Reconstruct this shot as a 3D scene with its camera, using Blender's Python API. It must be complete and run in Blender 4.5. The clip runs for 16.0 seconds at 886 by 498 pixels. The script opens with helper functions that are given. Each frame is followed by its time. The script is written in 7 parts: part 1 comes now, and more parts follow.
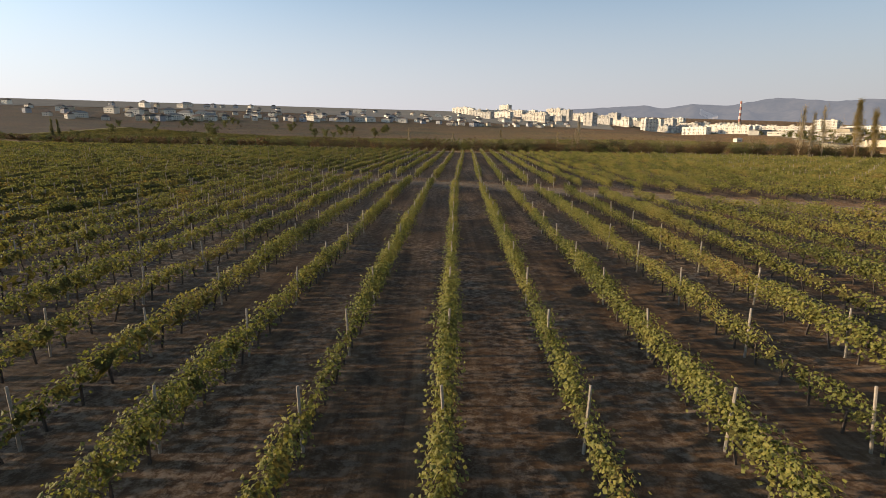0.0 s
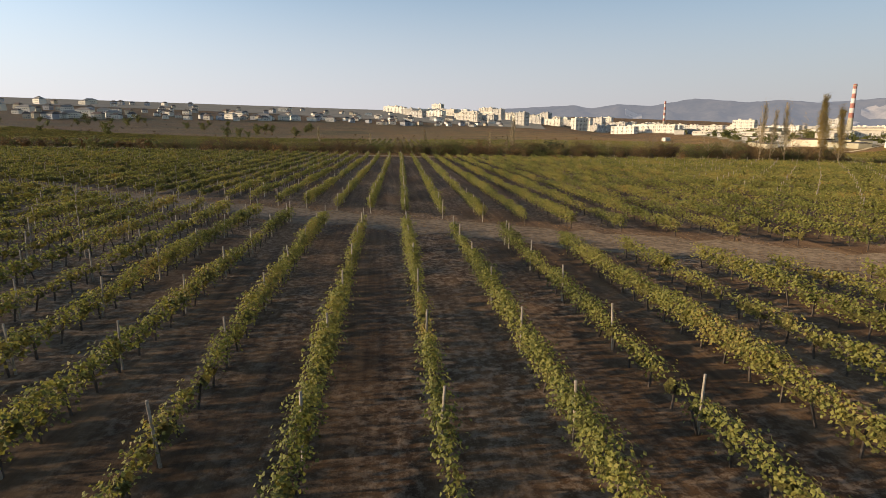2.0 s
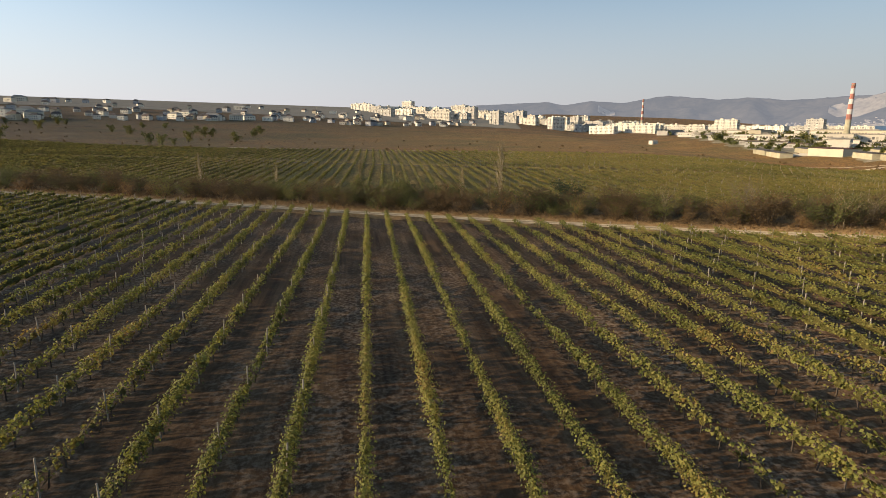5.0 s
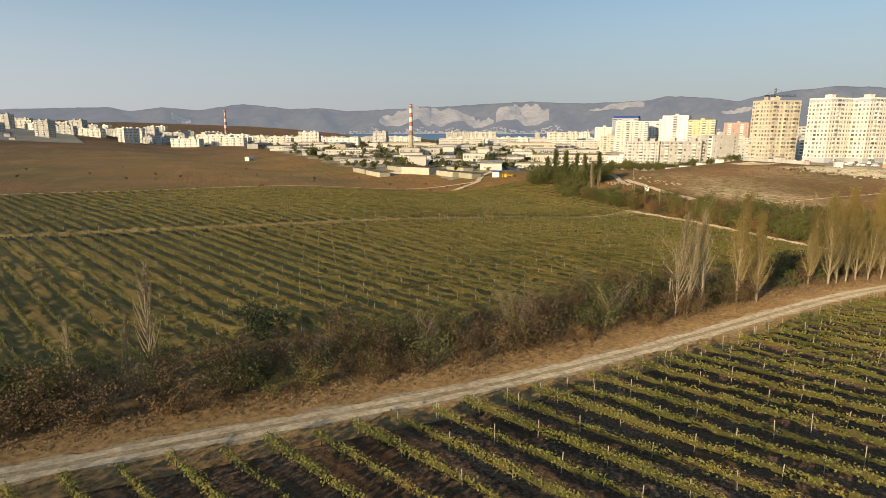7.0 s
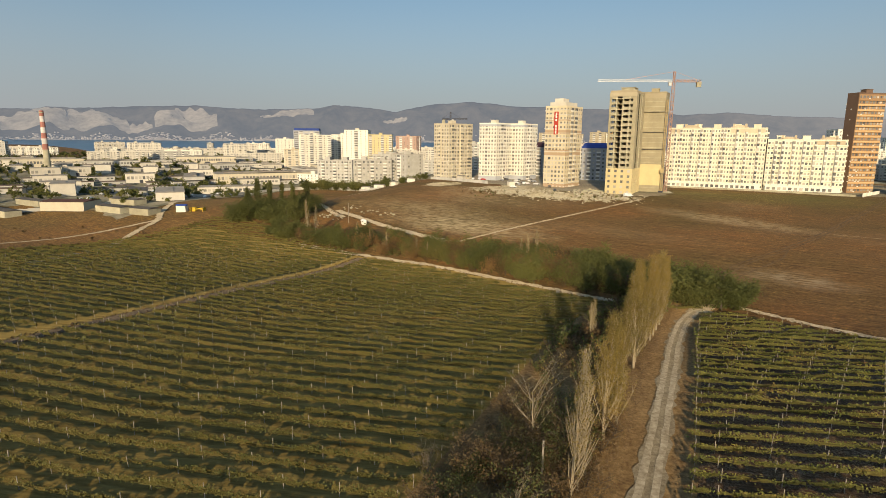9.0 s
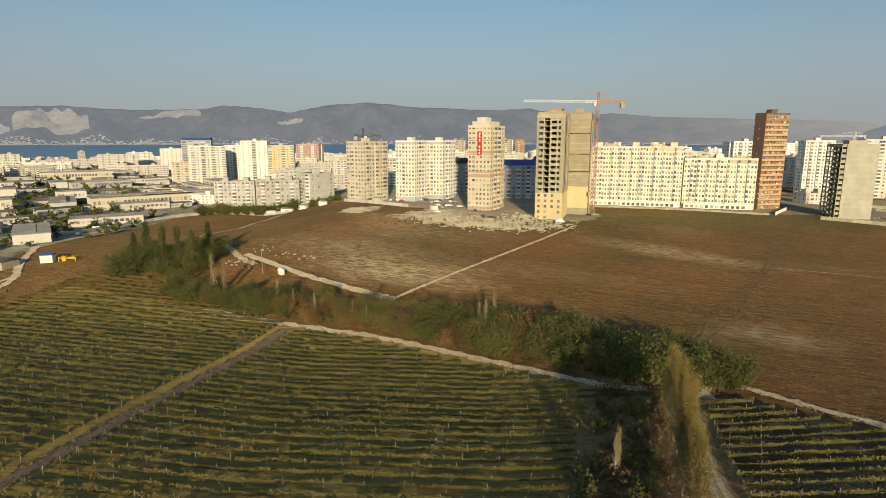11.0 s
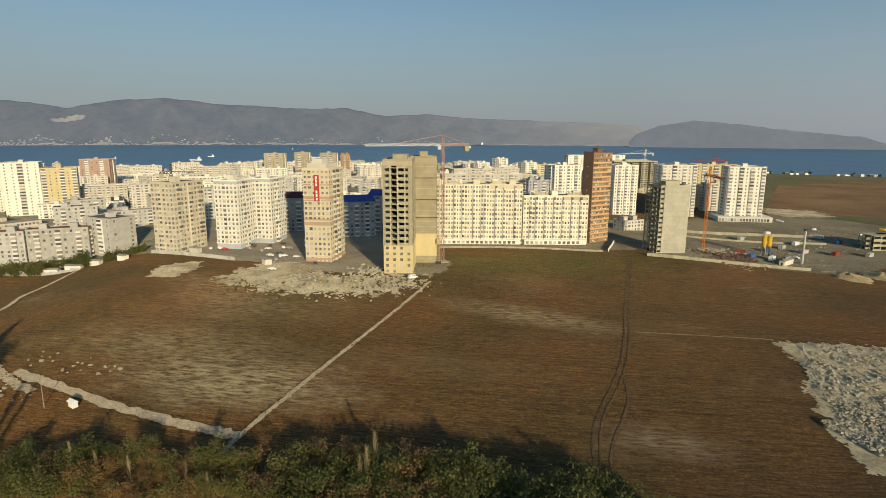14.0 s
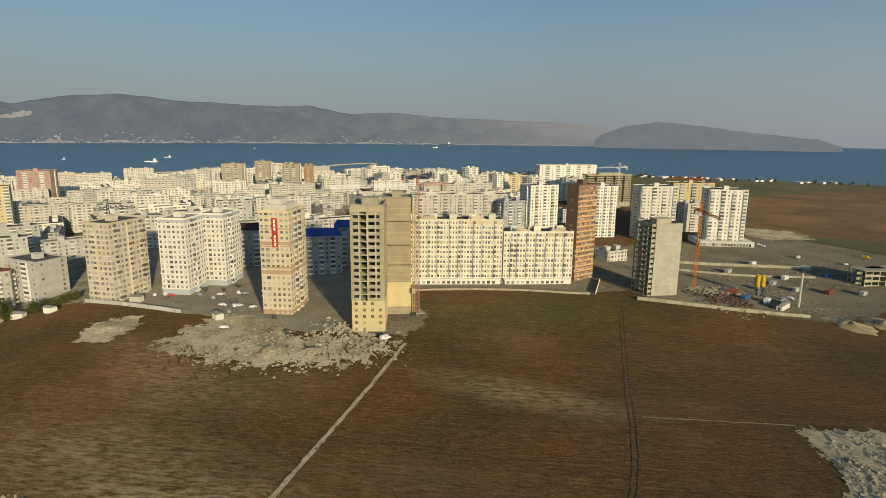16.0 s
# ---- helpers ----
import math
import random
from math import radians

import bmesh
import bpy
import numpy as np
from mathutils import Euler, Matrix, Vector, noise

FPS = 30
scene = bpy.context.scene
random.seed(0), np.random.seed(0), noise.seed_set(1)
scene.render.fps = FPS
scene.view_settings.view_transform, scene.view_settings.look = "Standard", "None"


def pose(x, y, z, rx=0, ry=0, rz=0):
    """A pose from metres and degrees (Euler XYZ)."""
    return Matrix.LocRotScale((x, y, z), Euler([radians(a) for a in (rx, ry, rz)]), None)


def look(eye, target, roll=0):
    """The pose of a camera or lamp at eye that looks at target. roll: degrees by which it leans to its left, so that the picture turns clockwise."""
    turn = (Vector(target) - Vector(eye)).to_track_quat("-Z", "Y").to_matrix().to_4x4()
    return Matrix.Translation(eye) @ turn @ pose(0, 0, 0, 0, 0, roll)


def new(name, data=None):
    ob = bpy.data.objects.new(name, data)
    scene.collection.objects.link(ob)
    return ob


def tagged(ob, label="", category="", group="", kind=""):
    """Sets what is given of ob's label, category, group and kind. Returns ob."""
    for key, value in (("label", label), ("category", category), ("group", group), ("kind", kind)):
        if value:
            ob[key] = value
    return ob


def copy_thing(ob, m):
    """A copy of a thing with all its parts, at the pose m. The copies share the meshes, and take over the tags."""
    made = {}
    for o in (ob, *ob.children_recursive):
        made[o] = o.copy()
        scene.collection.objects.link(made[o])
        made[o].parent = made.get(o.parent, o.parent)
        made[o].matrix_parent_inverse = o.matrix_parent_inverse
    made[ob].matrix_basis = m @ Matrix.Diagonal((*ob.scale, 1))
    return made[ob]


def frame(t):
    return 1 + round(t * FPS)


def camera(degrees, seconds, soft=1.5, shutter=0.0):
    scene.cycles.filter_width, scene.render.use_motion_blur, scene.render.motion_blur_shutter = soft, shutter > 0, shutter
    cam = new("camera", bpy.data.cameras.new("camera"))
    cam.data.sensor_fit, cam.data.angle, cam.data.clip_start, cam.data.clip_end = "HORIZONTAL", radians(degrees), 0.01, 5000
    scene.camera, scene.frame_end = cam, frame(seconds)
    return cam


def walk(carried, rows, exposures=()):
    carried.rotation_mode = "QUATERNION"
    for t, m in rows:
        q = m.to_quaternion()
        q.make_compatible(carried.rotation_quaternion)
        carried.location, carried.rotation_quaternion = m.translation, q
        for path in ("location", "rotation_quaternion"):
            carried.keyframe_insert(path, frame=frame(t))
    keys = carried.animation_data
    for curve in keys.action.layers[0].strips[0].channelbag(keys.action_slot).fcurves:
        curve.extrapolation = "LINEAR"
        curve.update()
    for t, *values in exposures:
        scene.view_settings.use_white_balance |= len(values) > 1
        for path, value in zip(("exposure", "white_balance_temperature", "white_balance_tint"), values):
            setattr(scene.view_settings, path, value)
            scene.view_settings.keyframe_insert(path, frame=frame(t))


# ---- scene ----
cam = camera(75.6, 16.0, soft=0.6)
PATH = [
    (0, (-0.00, -0.00, 8.02), (-0.00, 97.89, -12.41), 0.06),
    (0.5, (1.07, 6.65, 8.21), (5.83, 104.48, -11.93), 0.20),
    (1, (2.23, 13.70, 8.30), (11.03, 111.29, -11.67), 0.36),
    (1.5, (4.04, 21.63, 8.20), (13.89, 119.08, -11.96), 0.32),
    (2, (6.29, 30.74, 8.20), (17.35, 127.98, -12.36), 0.09),
    (2.5, (8.80, 41.04, 8.88), (20.93, 138.12, -11.84), 0.09),
    (3, (11.78, 52.36, 9.78), (24.49, 149.28, -11.32), 0.05),
    (3.5, (14.95, 64.29, 10.57), (28.39, 161.02, -10.90), 0.16),
    (4, (17.84, 76.73, 11.54), (31.64, 173.42, -9.92), 0.24),
    (4.2, (18.79, 81.68, 11.99), (32.70, 178.38, -9.36), 0.20),
    (6.3, (21.30, 130.23, 21.92), (61.48, 219.56, 1.76), 0.56),
    (6.5, (22.25, 134.50, 22.85), (71.80, 219.01, 2.78), 0.30),
    (7, (25.06, 144.77, 25.18), (98.97, 209.11, 5.25), 0.13),
    (7.5, (29.71, 154.07, 27.76), (119.57, 193.18, 7.88), -0.26),
    (8, (36.10, 161.75, 30.46), (132.09, 181.79, 10.86), -0.24),
    (8.2, (38.81, 164.57, 31.57), (134.96, 184.25, 12.38), 0.22),
    (10.3, (72.78, 187.75, 44.42), (170.91, 193.16, 25.97), 0.14),
    (10.5, (75.34, 189.01, 46.00), (173.55, 192.89, 27.55), 0.04),
    (11, (81.58, 191.98, 50.01), (179.80, 191.02, 31.22), 0.05),
    (11.5, (87.32, 194.68, 54.13), (185.34, 188.65, 35.25), 0.27),
    (12, (93.04, 197.13, 58.37), (190.25, 183.07, 39.63), 0.22),
    (12.5, (98.68, 198.69, 62.78), (194.91, 179.16, 43.89), 0.21),
    (13, (105.02, 199.79, 67.21), (200.46, 176.87, 48.07), 0.32),
    (13.5, (111.91, 200.34, 71.84), (205.99, 172.48, 52.55), 0.36),
    (14, (119.05, 200.20, 76.55), (212.06, 168.97, 57.25), 0.23),
    (14.5, (126.65, 199.20, 81.43), (218.75, 165.41, 62.03), 0.18),
    (15, (135.16, 197.38, 86.56), (226.33, 161.28, 66.96), 0.11),
    (15.1, (137.23, 196.91, 87.63), (228.46, 160.72, 68.41), 0.16),
    (15.2, (139.31, 196.43, 88.69), (230.97, 160.01, 72.21), 0.21),
    (15.3, (141.39, 195.96, 89.76), (233.23, 159.40, 74.61), 0.26),
    (15.5, (145.55, 195.01, 91.89), (237.10, 158.44, 75.12), 0.36),
    (15.7, (149.70, 194.06, 94.02), (241.01, 157.41, 76.12), 0.46),
    (15.85, (152.82, 193.34, 95.62), (243.90, 156.65, 76.68), 0.54),
    (16, (155.94, 192.63, 97.21), (246.80, 155.89, 77.35), 0.61),
]
walk(cam, [(t, look(eye, target, roll)) for t, eye, target, roll in PATH],
     [(0, 0.85, 7900, 18), (4, 0.83, 7900, 17), (6.3, 0.81, 7700, 13), (8, 0.53, 7600, 12), (10.5, 0.4, 7500, 9), (14, 0.18, 7200, 6), (16, 0.05, 7200, 6)])

# ---- light ----
SUN_FROM = radians(268.2)      # compass bearing of the low sun, y is north
SUN_HIGH = radians(12.8)
world = bpy.data.worlds.new("world")
scene.world = world
world.use_nodes = True
wn = world.node_tree.nodes
sky = wn.new("ShaderNodeTexSky")
sky.sky_type = "NISHITA"
sky.sun_disc = False
sky.sun_elevation = SUN_HIGH
sky.sun_rotation = SUN_FROM
sky.altitude = 50
sky.air_density = 1.0
sky.dust_density = 0.5
sky.ozone_density = 3.0
# autumn haze: brighter towards the sun, greyer towards the horizon
wl = world.node_tree.links
coord = wn.new("ShaderNodeTexCoord")
toward = wn.new("ShaderNodeVectorMath")
toward.operation = "DOT_PRODUCT"
toward.inputs[1].default_value = (math.sin(SUN_FROM), math.cos(SUN_FROM), 0.0)
wl.new(coord.outputs["Generated"], toward.inputs[0])
gain = wn.new("ShaderNodeMapRange")
gain.inputs["From Min"].default_value, gain.inputs["From Max"].default_value = -0.8, 0.6
gain.inputs["To Min"].default_value, gain.inputs["To Max"].default_value = 0.86, 1.55
wl.new(toward.outputs["Value"], gain.inputs["Value"])
height = wn.new("ShaderNodeSeparateXYZ")
wl.new(coord.outputs["Generated"], height.inputs[0])
low = wn.new("ShaderNodeMapRange")
low.interpolation_type = "SMOOTHSTEP"
low.inputs["From Min"].default_value, low.inputs["From Max"].default_value = 0.0, 0.3
low.inputs["To Min"].default_value, low.inputs["To Max"].default_value = 0.85, 0.0
wl.new(height.outputs["Z"], low.inputs["Value"])
haze = wn.new("ShaderNodeMix")
haze.data_type = "RGBA"
haze.inputs[7].default_value = (2.85, 3.0, 3.85, 1)
wl.new(low.outputs[0], haze.inputs[0])
wl.new(sky.outputs["Color"], haze.inputs[6])
lift = wn.new("ShaderNodeVectorMath")
lift.operation = "SCALE"
clear = wn.new("ShaderNodeVectorMath")
clear.operation = "MULTIPLY"
clear.inputs[1].default_value = (0.95, 1.02, 1.03)
wl.new(haze.outputs[2], clear.inputs[0])
wl.new(clear.outputs[0], lift.inputs[0])
wl.new(gain.outputs[0], lift.inputs["Scale"])
wl.new(lift.outputs[0], wn["Background"].inputs["Color"])
wn["Background"].inputs["Strength"].default_value = 0.095
sun = new("sun", bpy.data.lights.new("sun", "SUN"))
sun.data.energy = 3.7
sun.data.angle = radians(1.6)
sun.data.color = (1.0, 0.87, 0.67)
sun_dir = Vector((math.sin(SUN_FROM) * math.cos(SUN_HIGH), math.cos(SUN_FROM) * math.cos(SUN_HIGH), math.sin(SUN_HIGH)))
sun.matrix_world = look((0, 0, 300), Vector((0, 0, 300)) - sun_dir)

# ---- materials ----
def material(name, build, rough=0.85, metal=0.0):
    """build(tree, bsdf) wires the colour."""
    m = bpy.data.materials.new(name)
    m.use_nodes = True
    b = m.node_tree.nodes["Principled BSDF"]
    b.inputs["Roughness"].default_value = rough
    b.inputs["Metallic"].default_value = metal
    b.inputs["Specular IOR Level"].default_value = 0.25
    b.inputs["Diffuse Roughness"].default_value = 0.7 if rough > 0.9 else 0.3
    build(m.node_tree, b)
    return m


def noise_node(tree, scale, detail=4.0, rough=0.55, stretch=(1, 1, 1), turn=0.0):
    n, l = tree.nodes, tree.links
    geo = n.new("ShaderNodeNewGeometry")
    mp = n.new("ShaderNodeMapping")
    mp.inputs["Scale"].default_value = stretch
    tx = n.new("ShaderNodeTexNoise")
    tx.inputs["Scale"].default_value = scale
    tx.inputs["Detail"].default_value = detail
    tx.inputs["Roughness"].default_value = rough
    spin = n.new("ShaderNodeVectorRotate")
    spin.rotation_type = "Z_AXIS"
    spin.inputs["Angle"].default_value = radians(turn)
    l.new(geo.outputs["Position"], spin.inputs["Vector"])
    l.new(spin.outputs["Vector"], mp.inputs["Vector"])
    l.new(mp.outputs["Vector"], tx.inputs["Vector"])
    return tx.outputs["Fac"]


def ramp(tree, fac, stops):
    r = tree.nodes.new("ShaderNodeValToRGB")
    e = r.color_ramp.elements
    while len(e) > len(stops):
        e.remove(e[-1])
    while len(e) < len(stops):
        e.new(0.5)
    for el, (p, c) in zip(e, stops):
        el.position = p
        el.color = (*c, 1)
    tree.links.new(fac, r.inputs["Fac"])
    return r.outputs["Color"]


def mix(tree, fac, a, b, mode="MIX"):
    m = tree.nodes.new("ShaderNodeMix")
    m.data_type = "RGBA"
    m.blend_type = mode
    for sock, v in ((m.inputs[0], fac), (m.inputs[6], a), (m.inputs[7], b)):
        if isinstance(v, (int, float)):
            sock.default_value = v
        elif isinstance(v, tuple):
            sock.default_value = (*v, 1)
        else:
            tree.links.new(v, sock)
    return m.outputs[2]


def bump(tree, bsdf, height, strength, dist):
    b = tree.nodes.new("ShaderNodeBump")
    b.inputs["Strength"].default_value = strength
    b.inputs["Distance"].default_value = dist
    tree.links.new(height, b.inputs["Height"])
    tree.links.new(b.outputs["Normal"], bsdf.inputs["Normal"])


def two_scale(c1, c2, c3, c4, big, small, amount=0.5, stretch=(1, 1, 1), bump_by=0.0, bump_dist=0.1, lo=0.38, hi=0.62):
    """Large patches from c1 to c2 and, over them, small specks from c3 to c4."""
    def build(tree, b):
        large = ramp(tree, noise_node(tree, big, 5, 0.6, stretch), [(lo, c1), (hi, c2)])
        fine = noise_node(tree, small, 6, 0.65, stretch)
        speck = ramp(tree, fine, [(0.35, c3), (0.65, c4)])
        tree.links.new(mix(tree, amount, large, speck), b.inputs["Base Color"])
        if bump_by:
            bump(tree, b, fine, bump_by, bump_dist)
    return build


def leafy(stops, patch_scale, dull, single=0.45):
    """Every leaf its own colour, drifting from patch to patch."""
    def build(tree, b):
        geo = tree.nodes.new("ShaderNodeNewGeometry")
        patch = noise_node(tree, patch_scale, 3, 0.6)
        add = tree.nodes.new("ShaderNodeMath")
        add.operation = "MULTIPLY_ADD"
        tree.links.new(geo.outputs["Random Per Island"], add.inputs[0])
        add.inputs[1].default_value = single
        sub = tree.nodes.new("ShaderNodeMath")
        sub.operation = "MULTIPLY_ADD"
        tree.links.new(patch, sub.inputs[0])
        sub.inputs[1].default_value = 1.5
        sub.inputs[2].default_value = -0.48 + 0.5 * (0.45 - single)
        tree.links.new(sub.outputs[0], add.inputs[2])
        col = ramp(tree, add.outputs[0], stops)
        tree.links.new(col, b.inputs["Base Color"])
        b.inputs["Roughness"].default_value = 0.6
        # light comes through the thin leaf
        tr = tree.nodes.new("ShaderNodeBsdfTranslucent")
        tree.links.new(mix(tree, 1.0, col, (1.3, 1.3, 1.1), "MULTIPLY"), tr.inputs["Color"])
        ms = tree.nodes.new("ShaderNodeMixShader")
        ms.inputs[0].default_value = dull
        out = tree.nodes["Material Output"]
        tree.links.new(b.outputs[0], ms.inputs[1])
        tree.links.new(tr.outputs[0], ms.inputs[2])
        tree.links.new(ms.outputs[0], out.inputs["Surface"])
    return build


def plain(c, var=0.12, scale=0.6):
    """One paint or render with faint blotches and streaks."""
    dark = tuple(v * (1 - var) for v in c)
    light = tuple(min(1, v * (1 + var * 0.5)) for v in c)
    base = two_scale(dark, light, dark, light, scale * 0.35, scale * 4, 0.4)

    def build(tree, b):
        base(tree, b)
        own = tree.nodes.new("ShaderNodeObjectInfo")
        shade = ramp(tree, own.outputs["Random"], [(0.0, (0.86, 0.84, 0.8)), (0.5, (1.0, 0.995, 0.98)), (1.0, (1.1, 1.09, 1.06))])
        tree.links.new(mix(tree, 1.0, b.inputs["Base Color"].links[0].from_socket, shade, "MULTIPLY"), b.inputs["Base Color"])
    return build


MOWN = 26.5      # bearing of the mown lines, degrees


def blot(tree, centre, bearing, along, across, most, soft=0.55):
    """A long patch on the ground with a frayed edge: 0 outside, most in its middle."""
    n, l = tree.nodes, tree.links
    geo = n.new("ShaderNodeNewGeometry")
    shift = n.new("ShaderNodeVectorMath")
    shift.operation = "SUBTRACT"
    shift.inputs[1].default_value = (*centre, 0)
    l.new(geo.outputs["Position"], shift.inputs[0])
    spin = n.new("ShaderNodeVectorRotate")
    spin.rotation_type = "Z_AXIS"
    spin.inputs["Angle"].default_value = radians(bearing)
    l.new(shift.outputs[0], spin.inputs["Vector"])
    size = n.new("ShaderNodeVectorMath")
    size.operation = "MULTIPLY"
    size.inputs[1].default_value = (1 / across, 1 / along, 0)
    l.new(spin.outputs[0], size.inputs[0])
    far_off = n.new("ShaderNodeVectorMath")
    far_off.operation = "LENGTH"
    l.new(size.outputs[0], far_off.inputs[0])
    fray = n.new("ShaderNodeMath")
    fray.operation = "MULTIPLY_ADD"
    l.new(noise_node(tree, 0.09, 5, 0.7), fray.inputs[0])
    fray.inputs[1].default_value = 1.3
    l.new(far_off.outputs["Value"], fray.inputs[2])
    near = n.new("ShaderNodeMapRange")
    near.inputs["From Min"].default_value, near.inputs["From Max"].default_value = 1.65 - soft, 1.65 + soft
    near.inputs["To Min"].default_value, near.inputs["To Max"].default_value = most, 0.0
    l.new(fray.outputs[0], near.inputs["Value"])
    return near.outputs[0]


def build_field(tree, b):
    """Reddish stubble in mown lines, with pale bare patches and a weedy green stretch."""
    streak = noise_node(tree, 1.9, 6, 0.75, (1.0, 0.11, 1.0), MOWN)
    tuft = noise_node(tree, 1.15, 5, 0.85)
    base = ramp(tree, streak, [(0.3, (0.045, 0.023, 0.008)), (0.5, (0.097, 0.054, 0.0185)), (0.7, (0.19, 0.118, 0.045))])
    tint = ramp(tree, noise_node(tree, 0.012, 4, 0.6), [(0.35, (0.72, 0.84, 0.75)), (0.5, (1.0, 1.0, 1.0)), (0.65, (1.25, 1.08, 1.0))])
    col = mix(tree, 1.0, base, tint, "MULTIPLY")
    lines = noise_node(tree, 0.85, 4, 0.65, (1.0, 0.008, 1.0), MOWN)
    col = mix(tree, 1.0, col, ramp(tree, lines, [(0.34, (0.84, 0.83, 0.83)), (0.5, (1.0, 1.0, 1.0)), (0.66, (1.2, 1.17, 1.12))]), "MULTIPLY")
    col = mix(tree, 1.0, col, ramp(tree, tuft, [(0.3, (0.45, 0.45, 0.45)), (0.5, (0.95, 0.95, 0.95)), (0.68, (1.8, 1.7, 1.55))]), "MULTIPLY")
    fleck = ramp(tree, noise_node(tree, 0.9, 5, 0.7, (1.0, 0.2, 1.0), MOWN), [(0.4, (0, 0, 0)), (0.62, (1, 1, 1))])
    pale = ramp(tree, noise_node(tree, 0.028, 6, 0.68, (1.0, 0.5, 1.0), MOWN), [(0.56, (0, 0, 0)), (0.7, (0.8, 0.8, 0.8))])
    col = mix(tree, mix(tree, 1.0, pale, fleck, "MULTIPLY"), col, (0.21, 0.135, 0.066))
    # lighter stretch north of the vineyards, weeds below the long house
    col = mix(tree, blot(tree, (180, 640), 0, 330, 300, 0.8), col, mix(tree, 1.0, col, (1.55, 1.65, 1.35), "MULTIPLY"))
    col = mix(tree, blot(tree, (412, 50), 17, 62, 26, 0.7), col, mix(tree, 1.0, col, (0.85, 1.35, 0.9), "MULTIPLY"))
    for centre, bearing, along, across, most, shade in (((330, 88), 43, 34, 9, 0.85, (0.3, 0.225, 0.125)), ((304, 209), 27, 34, 13, 0.85, (0.42, 0.33, 0.19)), ((338, 228), 33, 40, 15, 0.5, (0.36, 0.275, 0.155)),
                                                        ((234, 98), 40, 14, 6, 0.75, (0.25, 0.19, 0.12)), ((402, 218), 60, 34, 16, 0.6, (0.3, 0.22, 0.115)), ((300, 150), 27, 40, 9, 0.35, (0.25, 0.17, 0.09)), ((372, 205), 15, 40, 20, 0.45, (0.27, 0.19, 0.1))):
        col = mix(tree, mix(tree, 1.0, blot(tree, centre, bearing, along, across, most), fleck, "MULTIPLY"), col, shade)
    tree.links.new(col, b.inputs["Base Color"])
    bump(tree, b, tuft, 0.5, 0.2)


def build_soil(tree, b):
    """Dark tilled loam, with wheel ruts and crumbly pale patches along each alley."""
    rut = noise_node(tree, 1.1, 5, 0.7, (1.0, 0.03, 1.0))
    base = ramp(tree, rut, [(0.32, (0.042, 0.0205, 0.0075)), (0.5, (0.08, 0.042, 0.017)), (0.68, (0.145, 0.084, 0.04))])
    clods = noise_node(tree, 3.2, 6, 0.75)
    fleck = ramp(tree, clods, [(0.46, (0, 0, 0)), (0.6, (1, 1, 1))])
    patch = ramp(tree, noise_node(tree, 0.14, 5, 0.65, (1.0, 0.35, 1.0)), [(0.4, (0.08, 0.08, 0.08)), (0.62, (0.9, 0.9, 0.9))])
    both = mix(tree, 1.0, fleck, patch, "MULTIPLY")
    red = ramp(tree, noise_node(tree, 0.3, 5, 0.7), [(0.55, (0, 0, 0)), (0.72, (0.6, 0.6, 0.6))])
    col = mix(tree, red, base, (0.075, 0.034, 0.015))
    tree.links.new(mix(tree, both, col, (0.28, 0.2, 0.13)), b.inputs["Base Color"])
    bump(tree, b, clods, 0.6, 0.07)


M_FIELD = material("dry_field", build_field, 0.95)
M_SOIL = material("vineyard_soil", build_soil, 0.95)
M_SOIL_NORTH = material("weedy_vineyard_soil", two_scale((0.15, 0.097, 0.022), (0.3, 0.205, 0.056), (0.115, 0.072, 0.016), (0.38, 0.27, 0.085), 0.04, 1.4, 0.55, (1, 0.12, 1), 0.6, 0.15), 0.95)
M_TRACK = material("dirt_track", two_scale((0.3, 0.235, 0.145), (0.5, 0.405, 0.265), (0.22, 0.16, 0.09), (0.58, 0.48, 0.33), 0.2, 1.6, 0.55, (1, 1, 1), 0.4, 0.08), 0.95)
M_MIDDLE = material("worn_grass", two_scale((0.2, 0.15, 0.085), (0.34, 0.265, 0.16), (0.14, 0.1, 0.055), (0.4, 0.32, 0.2), 0.25, 2.0, 0.5, (1, 1, 1), 0.5, 0.1), 0.95)
M_VERGE = material("rough_verge", two_scale((0.19, 0.103, 0.036), (0.34, 0.2, 0.074), (0.105, 0.056, 0.021), (0.4, 0.255, 0.11), 0.15, 1.6, 0.6, (1, 1, 1), 0.6, 0.15), 0.95)
M_RUT = material("dark_rut", two_scale((0.042, 0.0245, 0.012), (0.125, 0.078, 0.039), (0.03, 0.018, 0.01), (0.175, 0.114, 0.06), 0.12, 1.2, 0.6), 0.95)
M_LANE = material("worn_lane", two_scale((0.068, 0.042, 0.021), (0.165, 0.114, 0.066), (0.045, 0.029, 0.015), (0.27, 0.2, 0.13), 0.3, 2.2, 0.6, (1, 1, 1), 0.6, 0.12), 0.95)
M_GRASS = material("dull_grass", two_scale((0.06, 0.075, 0.024), (0.15, 0.11, 0.05), (0.05, 0.055, 0.022), (0.17, 0.135, 0.066), 0.008, 0.8, 0.5, (1, 1, 1), 0.5, 0.2), 0.95)
M_YARD = material("town_ground", two_scale((0.075, 0.08, 0.04), (0.24, 0.205, 0.14), (0.06, 0.06, 0.03), (0.34, 0.295, 0.215), 0.03, 0.22, 0.55), 0.95)
M_SEA = material("bay_water", two_scale((0.042, 0.108, 0.18), (0.062, 0.142, 0.225), (0.038, 0.1, 0.17), (0.07, 0.15, 0.24), 0.003, 0.02, 0.4, (1, 3, 1)), 0.35)


